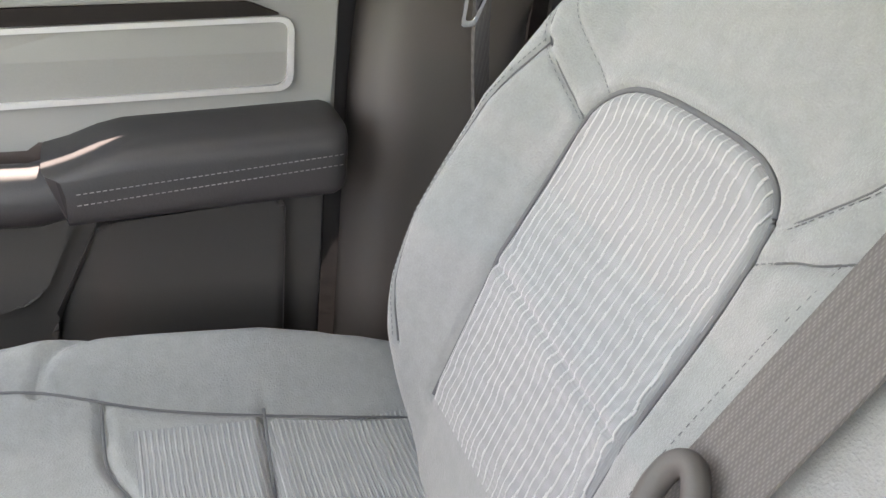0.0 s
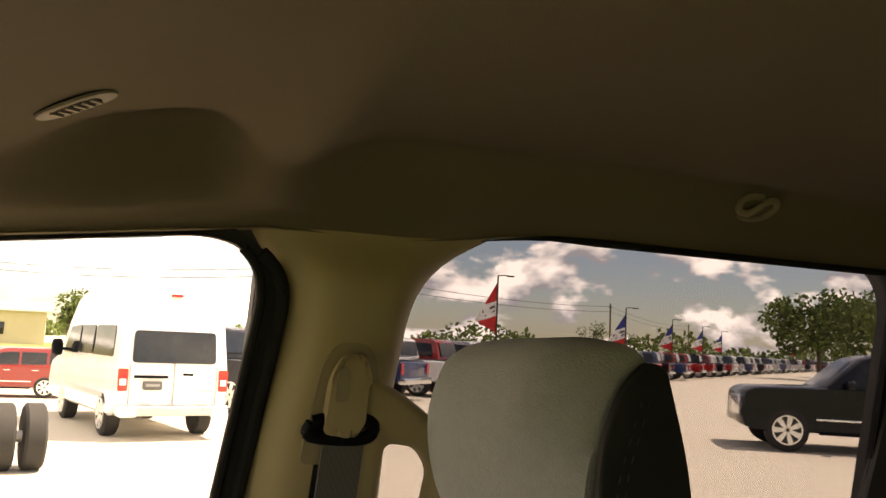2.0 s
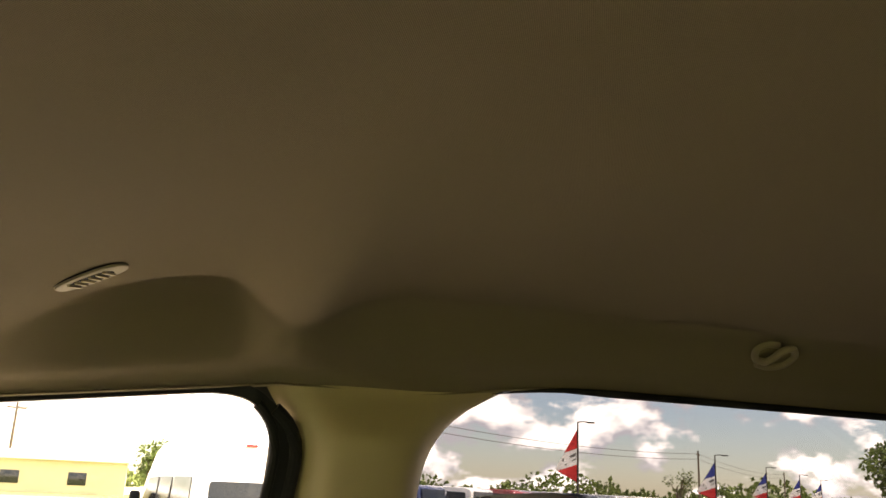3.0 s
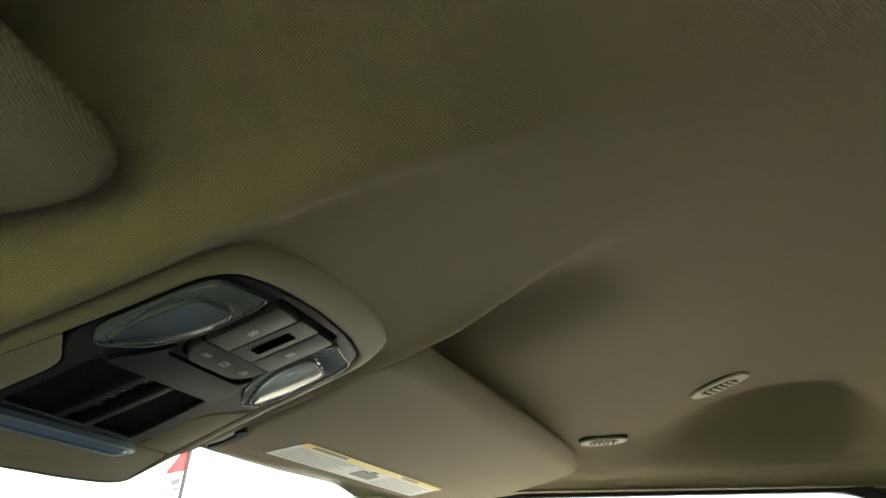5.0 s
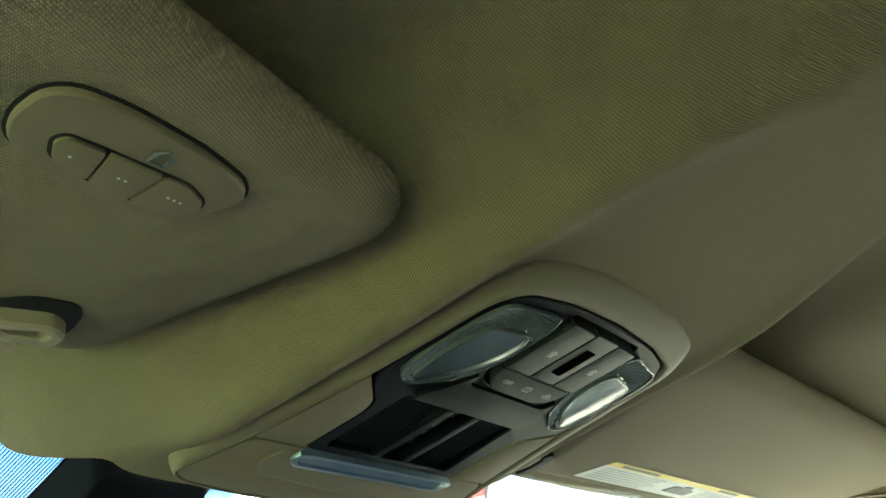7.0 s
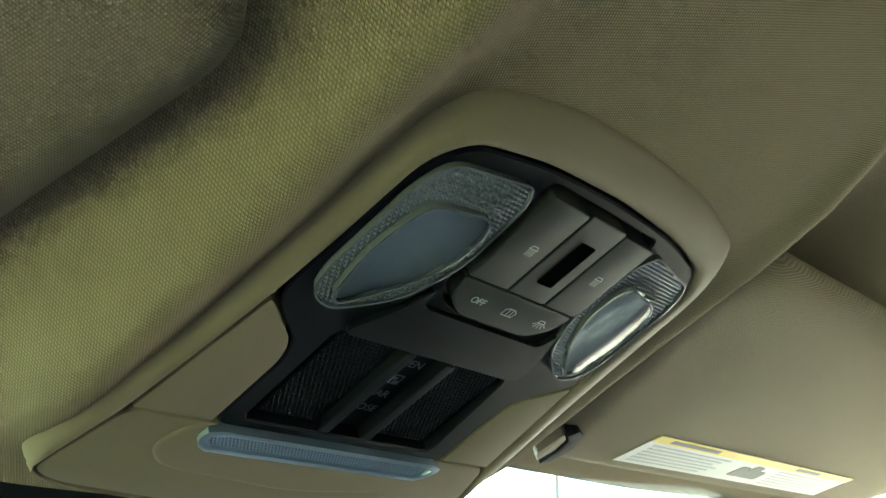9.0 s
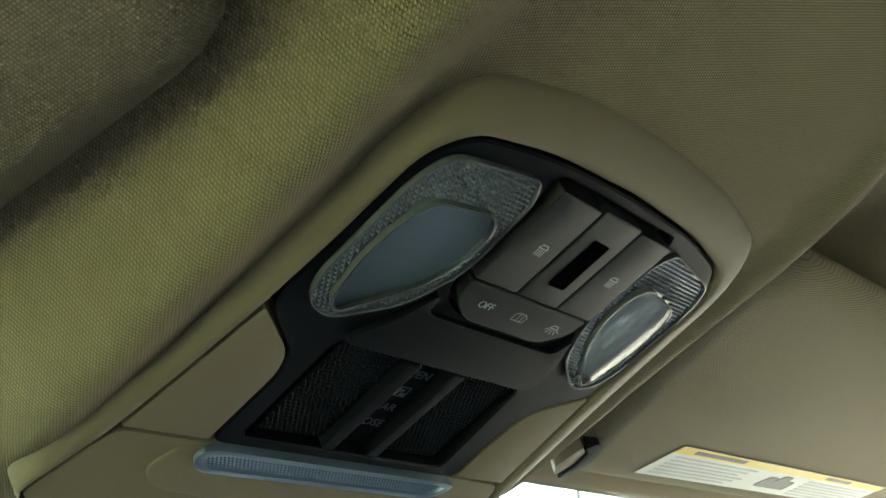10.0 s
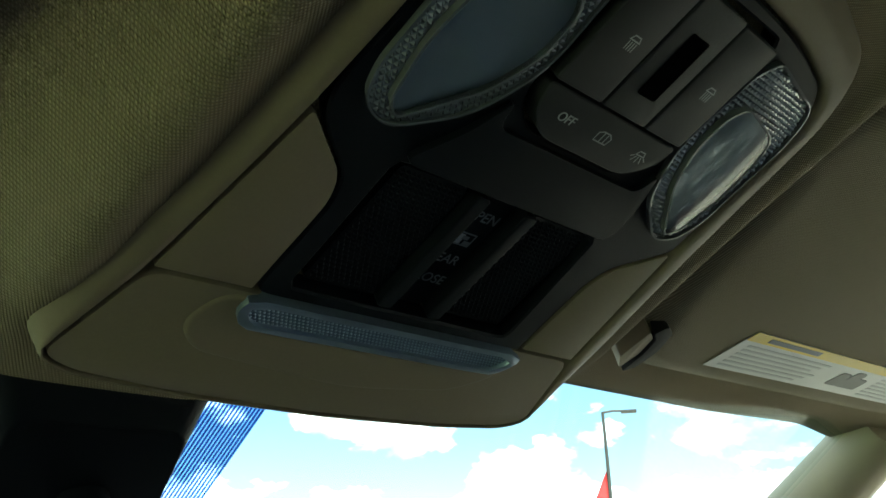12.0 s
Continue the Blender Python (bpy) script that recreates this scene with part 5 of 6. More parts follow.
def cushion_z(X, Y):
    u = X - 0.40
    a = np.abs(u)
    z = 0.966 + 0.075 * (Y - 0.43)
    b = np.clip((a - 0.175) / 0.07, 0, 1)
    z = z + (b * b * (3 - 2 * b)) * np.interp(Y, [0.40, 0.50, 0.60, 0.80, 0.93], [0.03, 0.055, 0.07, 0.068, 0.04])
    z = z - 0.10 * np.clip((a - 0.235) / 0.055, 0, 1) ** 2.2
    z = z - 0.07 * np.clip((Y - 0.86) / 0.12, 0, 1) ** 2 - 0.03 * np.clip((0.47 - Y) / 0.07, 0, 1) ** 2
    return z


CX, CY = np.meshgrid(np.linspace(0.11, 0.69, 150), np.linspace(0.40, 0.98, 150), indexing="ij")
CZ = cushion_z(CX, CY)
cs_l = smooth_line([(0.572, 0.40), (0.583, 0.50), (0.598, 0.70), (0.615, 0.80), (0.625, 0.95)])
cs_r = [(0.80 - x, y) for x, y in cs_l]
cs_x = smooth_line([(0.595, 0.605), (0.40, 0.622), (0.205, 0.605)])
cs_f = smooth_line([(0.605, 0.748), (0.545, 0.748), (0.50, 0.722), (0.40, 0.715), (0.30, 0.722), (0.255, 0.748), (0.195, 0.748)])
cs_s = smooth_line([(0.615, 0.80), (0.645, 0.775), (0.66, 0.70), (0.66, 0.55)])
for line in (cs_l, cs_r, cs_x, cs_f, cs_s):
    d = way_to(line, CX, CY)
    CZ = CZ - 0.007 * np.exp(-(d / 0.005) ** 2) + 0.002 * np.exp(-((d - 0.012) / 0.009) ** 2)
CP = np.stack([CX, CY, CZ], -1)
mx_, my_ = (CX[:-1, :-1] + CX[1:, 1:]) / 2, (CY[:-1, :-1] + CY[1:, 1:]) / 2
mid = (mx_ > 0.215) & (mx_ < 0.585) & (my_ < 0.722) & (my_ > 0.44)
ccover = part("cushion", grid_mesh(CP, ~mid), M_SEAT, seat, "grey cloth seat cushion with raised bolsters", split=60)
part("cushion_insert", grid_mesh(CP, mid), M_RIB, ccover, "finely ribbed cloth insert", split=60)
cbase = part("cushion_base", box(0.13, 0.67, 0.42, 0.95, 0.70, 0.93, 0.03, 3), M_DGREY, seat)
for ob in (ccover, cbase):
    ob.matrix_local = INV
for line in (cs_l, cs_x, cs_f):
    part("seam", tube([(x, y, float(cushion_z(np.array([x]), np.array([y]))[0]) - 0.0042) for x, y in line], 0.0013, 6), M_STITCH, ccover)
hinge = part("hinge_cover", box(0.575, 0.655, 0.36, 0.46, 0.93, 1.06, 0.02, 3), M_DGREY, seat, "dark grey plastic hinge cover")
hinge.matrix_local = INV


# headrest
def headrest():
    o = even(rounded([(-0.140, -0.084), (0.02, -0.080), (0.080, -0.054), (0.118, -0.010), (0.118, 0.046), (0.070, 0.098), (-0.08, 0.102), (-0.130, 0.095)],
                     [0.004, 0.12, 0.08, 0.09, 0.09, 0.12, 0.08, 0.02], 10), 150)
    bm = bmesh.new()
    rows = []
    for f, h in ((0.25, 0.046), (0.5, 0.045), (0.72, 0.042), (0.85, 0.037), (0.94, 0.029), (0.985, 0.017), (1.0, 0.004), (1.0, -0.012), (0.97, -0.022), (0.88, -0.030), (0.6, -0.034), (0.25, -0.035)):
        row = []
        for a in o:
            flank = step(-0.09, -0.138, a.x)
            x = a.x * f
            if f > 0.6:
                x = x + (a.x * (0.985 if f > 0.8 else f * 1.1) - x) * flank
            row.append(bm.verts.new((x, h - (0.040 * step(0.0, 0.10, a.y * f) * step(-0.085, -0.138, x) * step(-0.03, 0.04, h)), a.y * f)))
        rows.append(row)
    n = len(o)
    for a, b in zip(rows, rows[1:]):
        for i in range(n):
            bm.faces.new((a[i], a[(i + 1) % n], b[(i + 1) % n], b[i]))
    bm.faces.new(rows[0])
    bm.faces.new(rows[-1][::-1])
    return bm


hr = base("headrest", pose(0.405, 0.302, 1.607, -8, 0, 0), "grey cloth headrest with black stitched side panel", "headrest")
part("pad", headrest(), M_SEAT, hr, "grey cloth pad", split=60)
flank = rounded([(-0.034, -0.074), (0.032, -0.080), (0.036, -0.010), (0.028, 0.040), (0.008, 0.074), (-0.012, 0.087), (-0.026, 0.082), (-0.036, 0.02)], [0.026, 0.022, 0.05, 0.05, 0.03, 0.006, 0.01, 0.04], 6)
bm = slab([(p.x, p.y) for p in flank], 0, 0.006, 0.003, 3)
for v in bm.verts:
    v.co = (-0.1385 - v.co.z, v.co.x, v.co.y)
fl = part("side_panel", bm, M_SEAT_D, hr, "black vinyl side panel")
for dy in (0.022, 0.016):
    part("stitching", stitches([(-0.1450, dy - 0.030 * step(0.0, 0.085, z), z) for z in spread(-0.066, 0.070, 14)], 0.0045, 0.002, 0.0005), M_STITCH_D, fl)
for x in (-0.070, 0.070):
    part("post", tube([(x, -0.03, -0.19), (x, -0.02, -0.06)], 0.0055, 14), M_CHROME, hr, "chrome headrest post")
    part("guide", tube([(x, -0.03, -0.150), (x, -0.03, -0.108), (x, -0.03, -0.106)], [0.015, 0.0145, 0.011], 18), M_BLACK, hr)

# the driver's seat is out of view; copied in to block rear-left light
tagged(copy_thing(seat, seat_frame(-0.40)), "unseen grey cloth driver seat, added to block light from behind", "seat")
tagged(copy_thing(hr, pose(-0.405, 0.302, 1.607, -8, 0, 0)), "unseen grey cloth driver headrest, added to block light from behind", "headrest")

# the middle seat, its shoulder belt and tongue
mid_seat = base("jump_seat", seat_frame(0.006), "grey cloth middle seat with stitched edge", "seat")


def mid_pad():
    o = even(rounded([(0.205, -0.33), (0.212, 0.10), (0.200, 0.215), (0.16, 0.258), (-0.16, 0.258), (-0.21, 0.20), (-0.21, -0.33)], [0.02, 0.2, 0.06, 0.05, 0.05, 0.08, 0.02], 8), 120)
    bm = bmesh.new()
    rows = []
    for k, h in ((0.0, -0.10), (-0.004, -0.05), (-0.004, -0.01), (0.002, 0.02), (0.010, 0.036), (0.024, 0.046), (0.026, 0.0435), (0.029, 0.046), (0.034, 0.0472)):
        rows.append([bm.verts.new((p.x, h, p.y)) for p in inset(o, k)])
    n = len(o)
    for a, b in zip(rows, rows[1:]):
        for i in range(n):
            bm.faces.new((a[i], a[(i + 1) % n], b[(i + 1) % n], b[i]))
    bm.faces.new(rows[0])
    bm.faces.new(rows[-1][::-1])
    return bm, inset(o, 0.0315)


bm, line = mid_pad()
mp_ = part("pad", bm, M_SEAT, mid_seat, split=60)
part("stitching", stitches([(p.x, 0.0475, p.y) for p in line] + [(line[0].x, 0.0475, line[0].y)], 0.006, 0.0035, 0.0008), M_STITCH, mp_)
midc = part("cushion", cushion(0.0, 0.0, 0.0, 0.20, 0.27, 0.09), M_SEAT, mid_seat)
midc.matrix_local = seat_frame(0.006).inverted() @ pose(0.04, 0.70, 0.91)


def webbing(points, across, wide=0.047, thick=0.0014):
    """A belt: ribs run along it, as raised lines."""
    bm = bmesh.new()
    pts = smoothed(points)
    cols = 25
    rows = []
    for i, p in enumerate(pts):
        d = (pts[min(i + 1, len(pts) - 1)] - pts[max(i - 1, 0)]).normalized()
        side = Vector(across)
        side = (side - d * side.dot(d)).normalized()
        nn = side.cross(d)
        rows.append([bm.verts.new(p + side * wide * (k / (cols - 1) - 0.5) + nn * (thick + 0.0006 * (k % 4 < 2))) for k in range(cols)] +
                    [bm.verts.new(p + side * wide * 0.5 - nn * thick), bm.verts.new(p - side * wide * 0.5 - nn * thick)])
    m = cols + 2
    for a, b in zip(rows, rows[1:]):
        for k in range(m):
            bm.faces.new((a[k], a[(k + 1) % m], b[(k + 1) % m], b[k]))
    bm.faces.new(rows[0])
    bm.faces.new(rows[-1][::-1])
    return bm


SF = seat_frame(0.0)


def at_seat(x, s, h):
    return SF @ Vector((x, h, s))


mid_belt = base("middle_seat_belt", Matrix.Translation(at_seat(0.2, 0.0, 0.05)), "dark grey shoulder belt of the middle seat", "seat belt")
INVB = Matrix.Translation(at_seat(0.2, 0.0, 0.05)).inverted()
w_ = part("webbing", webbing([at_seat(0.120, 0.235, -0.07), at_seat(0.128, 0.272, -0.03), at_seat(0.137, 0.268, 0.015), at_seat(0.146, 0.225, 0.048), at_seat(0.160, 0.12, 0.056), at_seat(0.176, 0.0, 0.058), at_seat(0.189, -0.11, 0.062), at_seat(0.20, -0.20, 0.068)], (1, 0.0, 0.0)), M_BELT, mid_belt, split=50)
w_.matrix_local = INVB
tg = part("tongue", tube(smoothed([at_seat(0.178, -0.098, 0.074), at_seat(0.192, -0.084, 0.074), at_seat(0.203, -0.092, 0.075), at_seat(0.203, -0.115, 0.077), at_seat(0.192, -0.145, 0.078), at_seat(0.172, -0.17, 0.08), at_seat(0.15, -0.18, 0.08)]), 0.0075, 12), M_DGREY, mid_belt, "dark grey belt tongue")
tg.matrix_local = INVB

# passenger belt on the middle pillar
belt = base("seat_belt", pose(0.64, 0.35, 1.60), "dark passenger seat belt hanging from the pillar with chrome tongue", "seat belt")
BI = pose(0.64, 0.35, 1.60).inverted()


def bpart(name, bm, mat, label="", **kw):
    ob = part(name, bm, mat, belt, label, **kw)
    ob.matrix_local = BI
    return ob


bpart("webbing", webbing([(0.668, 0.360, 1.628), (0.672, 0.361, 1.60), (0.680, 0.366, 1.52), (0.690, 0.374, 1.43), (0.692, 0.377, 1.395)], (0, -1, 0.0), 0.043), M_BELT)
bpart("webbing", webbing([(0.700, 0.386, 1.385), (0.708, 0.375, 1.30), (0.716, 0.355, 1.18), (0.72, 0.34, 1.05)], (0.75, -0.66, 0), 0.046), M_BELT)
bpart("guide_ring", tube(smoothed([(0.668, 0.395, 1.618), (0.672, 0.396, 1.606), (0.672, 0.365, 1.602), (0.672, 0.336, 1.604), (0.668, 0.334, 1.618), (0.664, 0.365, 1.624), (0.668, 0.395, 1.618)]), 0.0075, 12), M_BLACK, "black belt guide ring")
cover = slab(rounded([(0.386, 1.605), (0.344, 1.605), (0.342, 1.665), (0.352, 1.688), (0.372, 1.688), (0.384, 1.665)], [0.018, 0.018, 0.01, 0.014, 0.014, 0.01], 6), 0, 1)
for v in cover.verts:
    y, z, k = v.co
    v.co = (wall_x(z, 0.042) - 0.017 * k, y, z)
bmesh.ops.bevel(cover, geom=[e for e in cover.edges if all(abs(v.co.x - (wall_x(v.co.z, 0.042) - 0.017)) < 1e-5 for v in e.verts)], offset=0.008, segments=4, profile=0.6, affect="EDGES", clamp_overlap=True)
cv = bpart("height_adjuster", cover, M_TAN, "tan belt height adjuster cover")
pb = slab(rounded([(0.381, 1.640), (0.368, 1.640), (0.368, 1.670), (0.375, 1.677), (0.380, 1.670)], 0.004, 4), 0, 1)
for v in pb.verts:
    y, z, k = v.co
    v.co = (wall_x(z, 0.057) - 0.005 * k, y, z)
part("release_button", pb, M_TAN_D, cv)
track = slab(rounded([(0.402, 1.575), (0.328, 1.575), (0.332, 1.675), (0.346, 1.698), (0.378, 1.698), (0.392, 1.675)], [0.01, 0.01, 0.02, 0.02, 0.02, 0.02], 5), 0, 1)
for v in track.verts:
    y, z, k = v.co
    v.co = (wall_x(z, 0.036) - 0.0045 * k, y, z)
bpart("track_plate", track, M_TAN_D)
# a thin black plate paints the shadow strip in the slot behind the belt
lane = slab(rounded([(0.394, 1.387), (0.350, 1.387), (0.356, 1.600), (0.385, 1.600), (0.387, 1.480), (0.396, 1.445)], 0.003, 3), 0, 1)
for v in lane.verts:
    y, z, k = v.co
    v.co = (wall_x(z, 0.035) - 0.004 * k, y, z)
bpart("belt_slot_shade", lane, M_BLACK_S, "black plate painted as the shade of the slot behind the belt")
TB = slab(rounded([(0.419, 1.413), (0.408, 1.417), (0.401, 1.401), (0.361, 1.391), (0.354, 1.402), (0.344, 1.398), (0.345, 1.382), (0.358, 1.371), (0.387, 1.371), (0.412, 1.386)], [0.005, 0.005, 0.006, 0.006, 0.004, 0.005, 0.006, 0.008, 0.008, 0.008], 4), 0, 1)
for v in TB.verts:
    y, z, k = v.co
    v.co = (0.697 - 0.015 * k, y, z)
bmesh.ops.bevel(TB, geom=[e for e in TB.edges if all(v.co.x < 0.6825 for v in e.verts)], offset=0.004, segments=3, profile=0.6, affect="EDGES", clamp_overlap=True)
bpart("tongue_bar", TB, M_CLIP, "grey plastic belt tongue body")
inner = ring([(p.x, p.y) for p in polar(rounded([(0.414, 1.384), (0.376, 1.378), (0.386, 1.316), (0.406, 1.314)], 0.006, 4), 60, (0.395, 1.35))],
             [(p.x, p.y) for p in polar(rounded([(0.406, 1.358), (0.384, 1.355), (0.391, 1.324), (0.402, 1.323)], 0.004, 4), 60, (0.395, 1.34))], 0, 0.003, 0.0006)
for v in inner.verts:
    y, z, k = v.co
    v.co = (0.685 - k, 0.395 + (y - 0.395) * 0.72 + (1.376 - z) * 0.12, 1.376 + (z - 1.376) * 0.72)
bpart("latch_plate", inner, M_CHROME, "chrome latch plate with a slot")

grab = base("grab_handle", pose(0.70, 0.25, 1.50), "tan plastic grab handle on the middle pillar", "grab handle")
ho = polar(rounded([(0.345, 1.672), (0.290, 1.640), (0.246, 1.606), (0.236, 1.575), (0.240, 1.500), (0.254, 1.462), (0.318, 1.416), (0.345, 1.385)], [0.01, 0.05, 0.04, 0.04, 0.04, 0.04, 0.04, 0.01], 6), 120, (0.287, 1.538))
hi = polar(rounded([(0.314, 1.597), (0.278, 1.592), (0.259, 1.568), (0.262, 1.510), (0.284, 1.492), (0.314, 1.476)], 0.012, 6), 120, (0.287, 1.538))
bm = bmesh.new()
rows = []
for f, k in ((0.0, -0.012), (0.0, 0.006), (0.12, 0.013), (0.35, 0.017), (0.65, 0.017), (0.88, 0.013), (1.0, 0.006), (1.0, -0.012)):
    row = []
    for a, b in zip(ho, hi):
        p = a.lerp(b, f)
        x = wall_x(p.y, 0.030 + k) - 0.012 * step(0.34, 0.27, p.x)
        row.append(bm.verts.new((x, p.x, p.y)))
    rows.append(row)
for a, b in zip(rows, rows[1:] + rows[:1]):
    for i in range(120):
        bm.faces.new((a[i], a[(i + 1) % 120], b[(i + 1) % 120], b[i]))
gh = part("handle", bm, M_TAN, grab, split=60)
gh.matrix_local = pose(0.70, 0.25, 1.50).inverted()

# coat hook and speaker-like grilles on the headliner
def on_liner(x, y, drop=0.0):
    e = 0.004
    n = Vector((-(liner_z(x + e, y) - liner_z(x - e, y)) / (2 * e), -(liner_z(x, y + e) - liner_z(x, y - e)) / (2 * e), 1)).normalized()
    z = -n
    xa = Vector((0, 1, 0)) - z * z.y
    xa.normalize()
    ya = z.cross(xa)
    m = Matrix((xa, ya, z)).transposed().to_4x4()
    m.translation = Vector((x, y, liner_z(x, y))) + z * drop
    return m


def vent(x, y, size, turn, label):
    v = base("headliner_vent", on_liner(x, y) @ Matrix.Rotation(turn, 4, "Z"), label, "vent", "headliner vents")
    a, b = 0.034 * size, 0.0135 * size
    oval = [(a * spow(math.cos(q), 0.75), b * spow(math.sin(q), 0.8)) for q in spread(0, 2 * math.pi, 49)[:-1]]
    part("gap", slab([(x * 1.035, y * 1.08) for x, y in oval], -0.004, 0.0012), M_BLACK_S, v, "dark gap round the vent")
    part("rim", slab(oval, -0.004, 0.0035, 0.002, 3), M_TAN_D, v)
    dark = [(0.6 * a * spow(math.cos(q), 0.75), 0.62 * b * spow(math.sin(q), 0.8)) for q in spread(0, 2 * math.pi, 33)[:-1]]
    part("mouth", slab(dark, 0.003, 0.0038), M_BLACK_S, v, smooth=False)
    for k in range(6):
        x0 = -0.5 * a + a * 0.2 * k - 0.0007 * size
        part("slat", box(x0, x0 + 0.0022 * size, -0.55 * b, 0.55 * b, 0.003, 0.0052, 0.0005), M_TAN, v)
    return v


vent(0.480, 0.636, 0.95, 0.64, "small tan slatted vent in the headliner")
vent(0.545, 0.750, 0.72, -0.26, "small tan slatted vent beside the sun visor")
hook = base("coat_hook", on_liner(0.594, -0.105, 0.0), "small tan coat hook on the headliner side", "coat hook")
part("loop", tube(smoothed([(0.020, 0.013, 0.003), (0.002, 0.016, 0.002), (-0.018, 0.012, 0.001), (-0.027, -0.002, 0.001), (-0.018, -0.013, 0.002), (-0.004, -0.009, 0.004), (0.004, 0.001, 0.005), (0.012, 0.008, 0.004), (0.024, 0.006, 0.002), (0.028, -0.006, 0.001), (0.018, -0.015, 0.001), (0.003, -0.016, 0.002)]), 0.0044, 10), M_TAN_D, hook)
# interior mirror mount behind the console
mirror = base("mirror_mount", pose(-0.030, 1.115, 1.690), "black mirror and camera housing on the windscreen", "mirror mount")
shroud = slab(rounded([(-0.056, -0.040), (0.044, -0.040), (0.052, 0.075), (-0.052, 0.075)], 0.010, 5), -0.045, 0.0, 0.0)
for v in shroud.verts:
    x, y, z = v.co
    k = 1 - 0.25 * step(-0.005, -0.045, z)
    v.co = (x * k, y * k, 0.012 - 0.71 * y + z * 1.0 + (0.0 if z < -0.02 else -0.014))
bmesh.ops.bevel(shroud, geom=shroud.edges[:], offset=0.006, segments=3, profile=0.6, affect="EDGES", clamp_overlap=True)
part("housing", shroud, M_BLACK, mirror, "black plastic camera shroud")
part("stem", tube(smoothed([(0, 0.0, -0.03), (0, -0.02, -0.08), (-0.02, -0.05, -0.115)]), 0.012, 12), M_BLACK, mirror)
mh = part("mirror_shell", cushion(0, 0, 0, 0.125, 0.022, 0.035, 0.5, 0.4), M_BLACK, mirror)
mh.matrix_local = pose(-0.03, -0.075, -0.150, 12, 0, 14)


# ---- outside: ground, vehicles, flags, trees ----
def ground_z(x, y):
    """Nearly level; a low swale beyond the van."""
    if abs(x) > 200 or abs(y) > 200:
        return 0.0
    return 0.02 * math.sin(x * 0.05) * math.sin(y * 0.04) - 1.0 * step(21, 30, x) * (1 - step(41, 47, x)) * step(-6, -2, y)


def ground_mesh():
    bm = bmesh.new()
    xs = [-2500, -600, -250, -120, -60, -30, -12, 0, 12, 18, 21, 24, 27, 30, 36, 41, 44, 47, 60, 120, 250, 600, 2500]
    ys = [-2500, -600, -250, -120, -60, -30, -12, -6, -5, -4, -3, -2, 0, 12, 24, 36, 60, 120, 250, 600, 2500]
    g = [[bm.verts.new((x, y, ground_z(x, y))) for y in ys] for x in xs]
    for i in range(len(xs) - 1):
        for j in range(len(ys) - 1):
            bm.faces.new((g[i][j], g[i + 1][j], g[i + 1][j + 1], g[i][j + 1]))
    return bm


ground = tagged(part("ground", ground_mesh(), M_CONC), "pale sunlit concrete yard", "ground", kind="structure")
verge = tagged(part("verge", sheet(lambda u, v: (44 + 70 * u, -9 + 100 * v, 0.05 + 0.35 * math.sin(math.pi * u) * (0.6 + 0.4 * math.sin(v * 9))), spread(0, 1, 20), spread(0, 1, 30)), M_GRASS), "rough green and yellow grass verge", "verge", kind="structure")

# unseen dark ground, added so less light bounces up to the driver's ceiling
drive = tagged(part("drive", sheet(lambda u, v: (-1.05 - 4.2 * u, -40 + 40.4 * v, 0.045 + 0.01 * math.sin(5 * u) * math.sin(9 * v)), spread(0, 1, 10), spread(0, 1, 30)), M_ASPHALT), "unseen dark asphalt strip, added to cut light on the headliner", "drive", kind="structure")


def lawn_place(u, y):
    """Unseen grass, added for green light; begins beside the truck's nose and, further back, beyond the drive."""
    near = 5.2 - 1.2 * step(0.6, 1.6, y) - 2.7 * step(1.7, 3.0, y)
    return (-near - 56 * u ** 1.6, y, 0.05 + 0.5 * step(0.0, 0.20, u) + 1.7 * step(0.10, 0.45, u) + 0.02 * math.sin(9 * u) * math.sin(7 * y))


lawn = tagged(part("lawn", sheet(lawn_place, spread(0, 1, 60), spread(-40, 0, 20)[:-1] + spread(0, 2, 14)[:-1] + spread(2, 45, 24)), M_LAWN), "unseen pale grass bank, added to throw green light into the cab", "lawn", kind="structure")

nose = base("truck_front", pose(0, 2.2, 0), "dark painted bonnet and bed sides of the truck around the cab", "truck body", kind="structure")
part("bonnet", box(-0.92, 0.92, -0.48, 0.85, 0.45, 1.20, 0.08, 4), M_BLKPAINT, nose)
part("bed", box(-0.92, 0.92, -5.3, -3.46, 0.45, 1.34, 0.04, 3), M_BLKPAINT, nose)


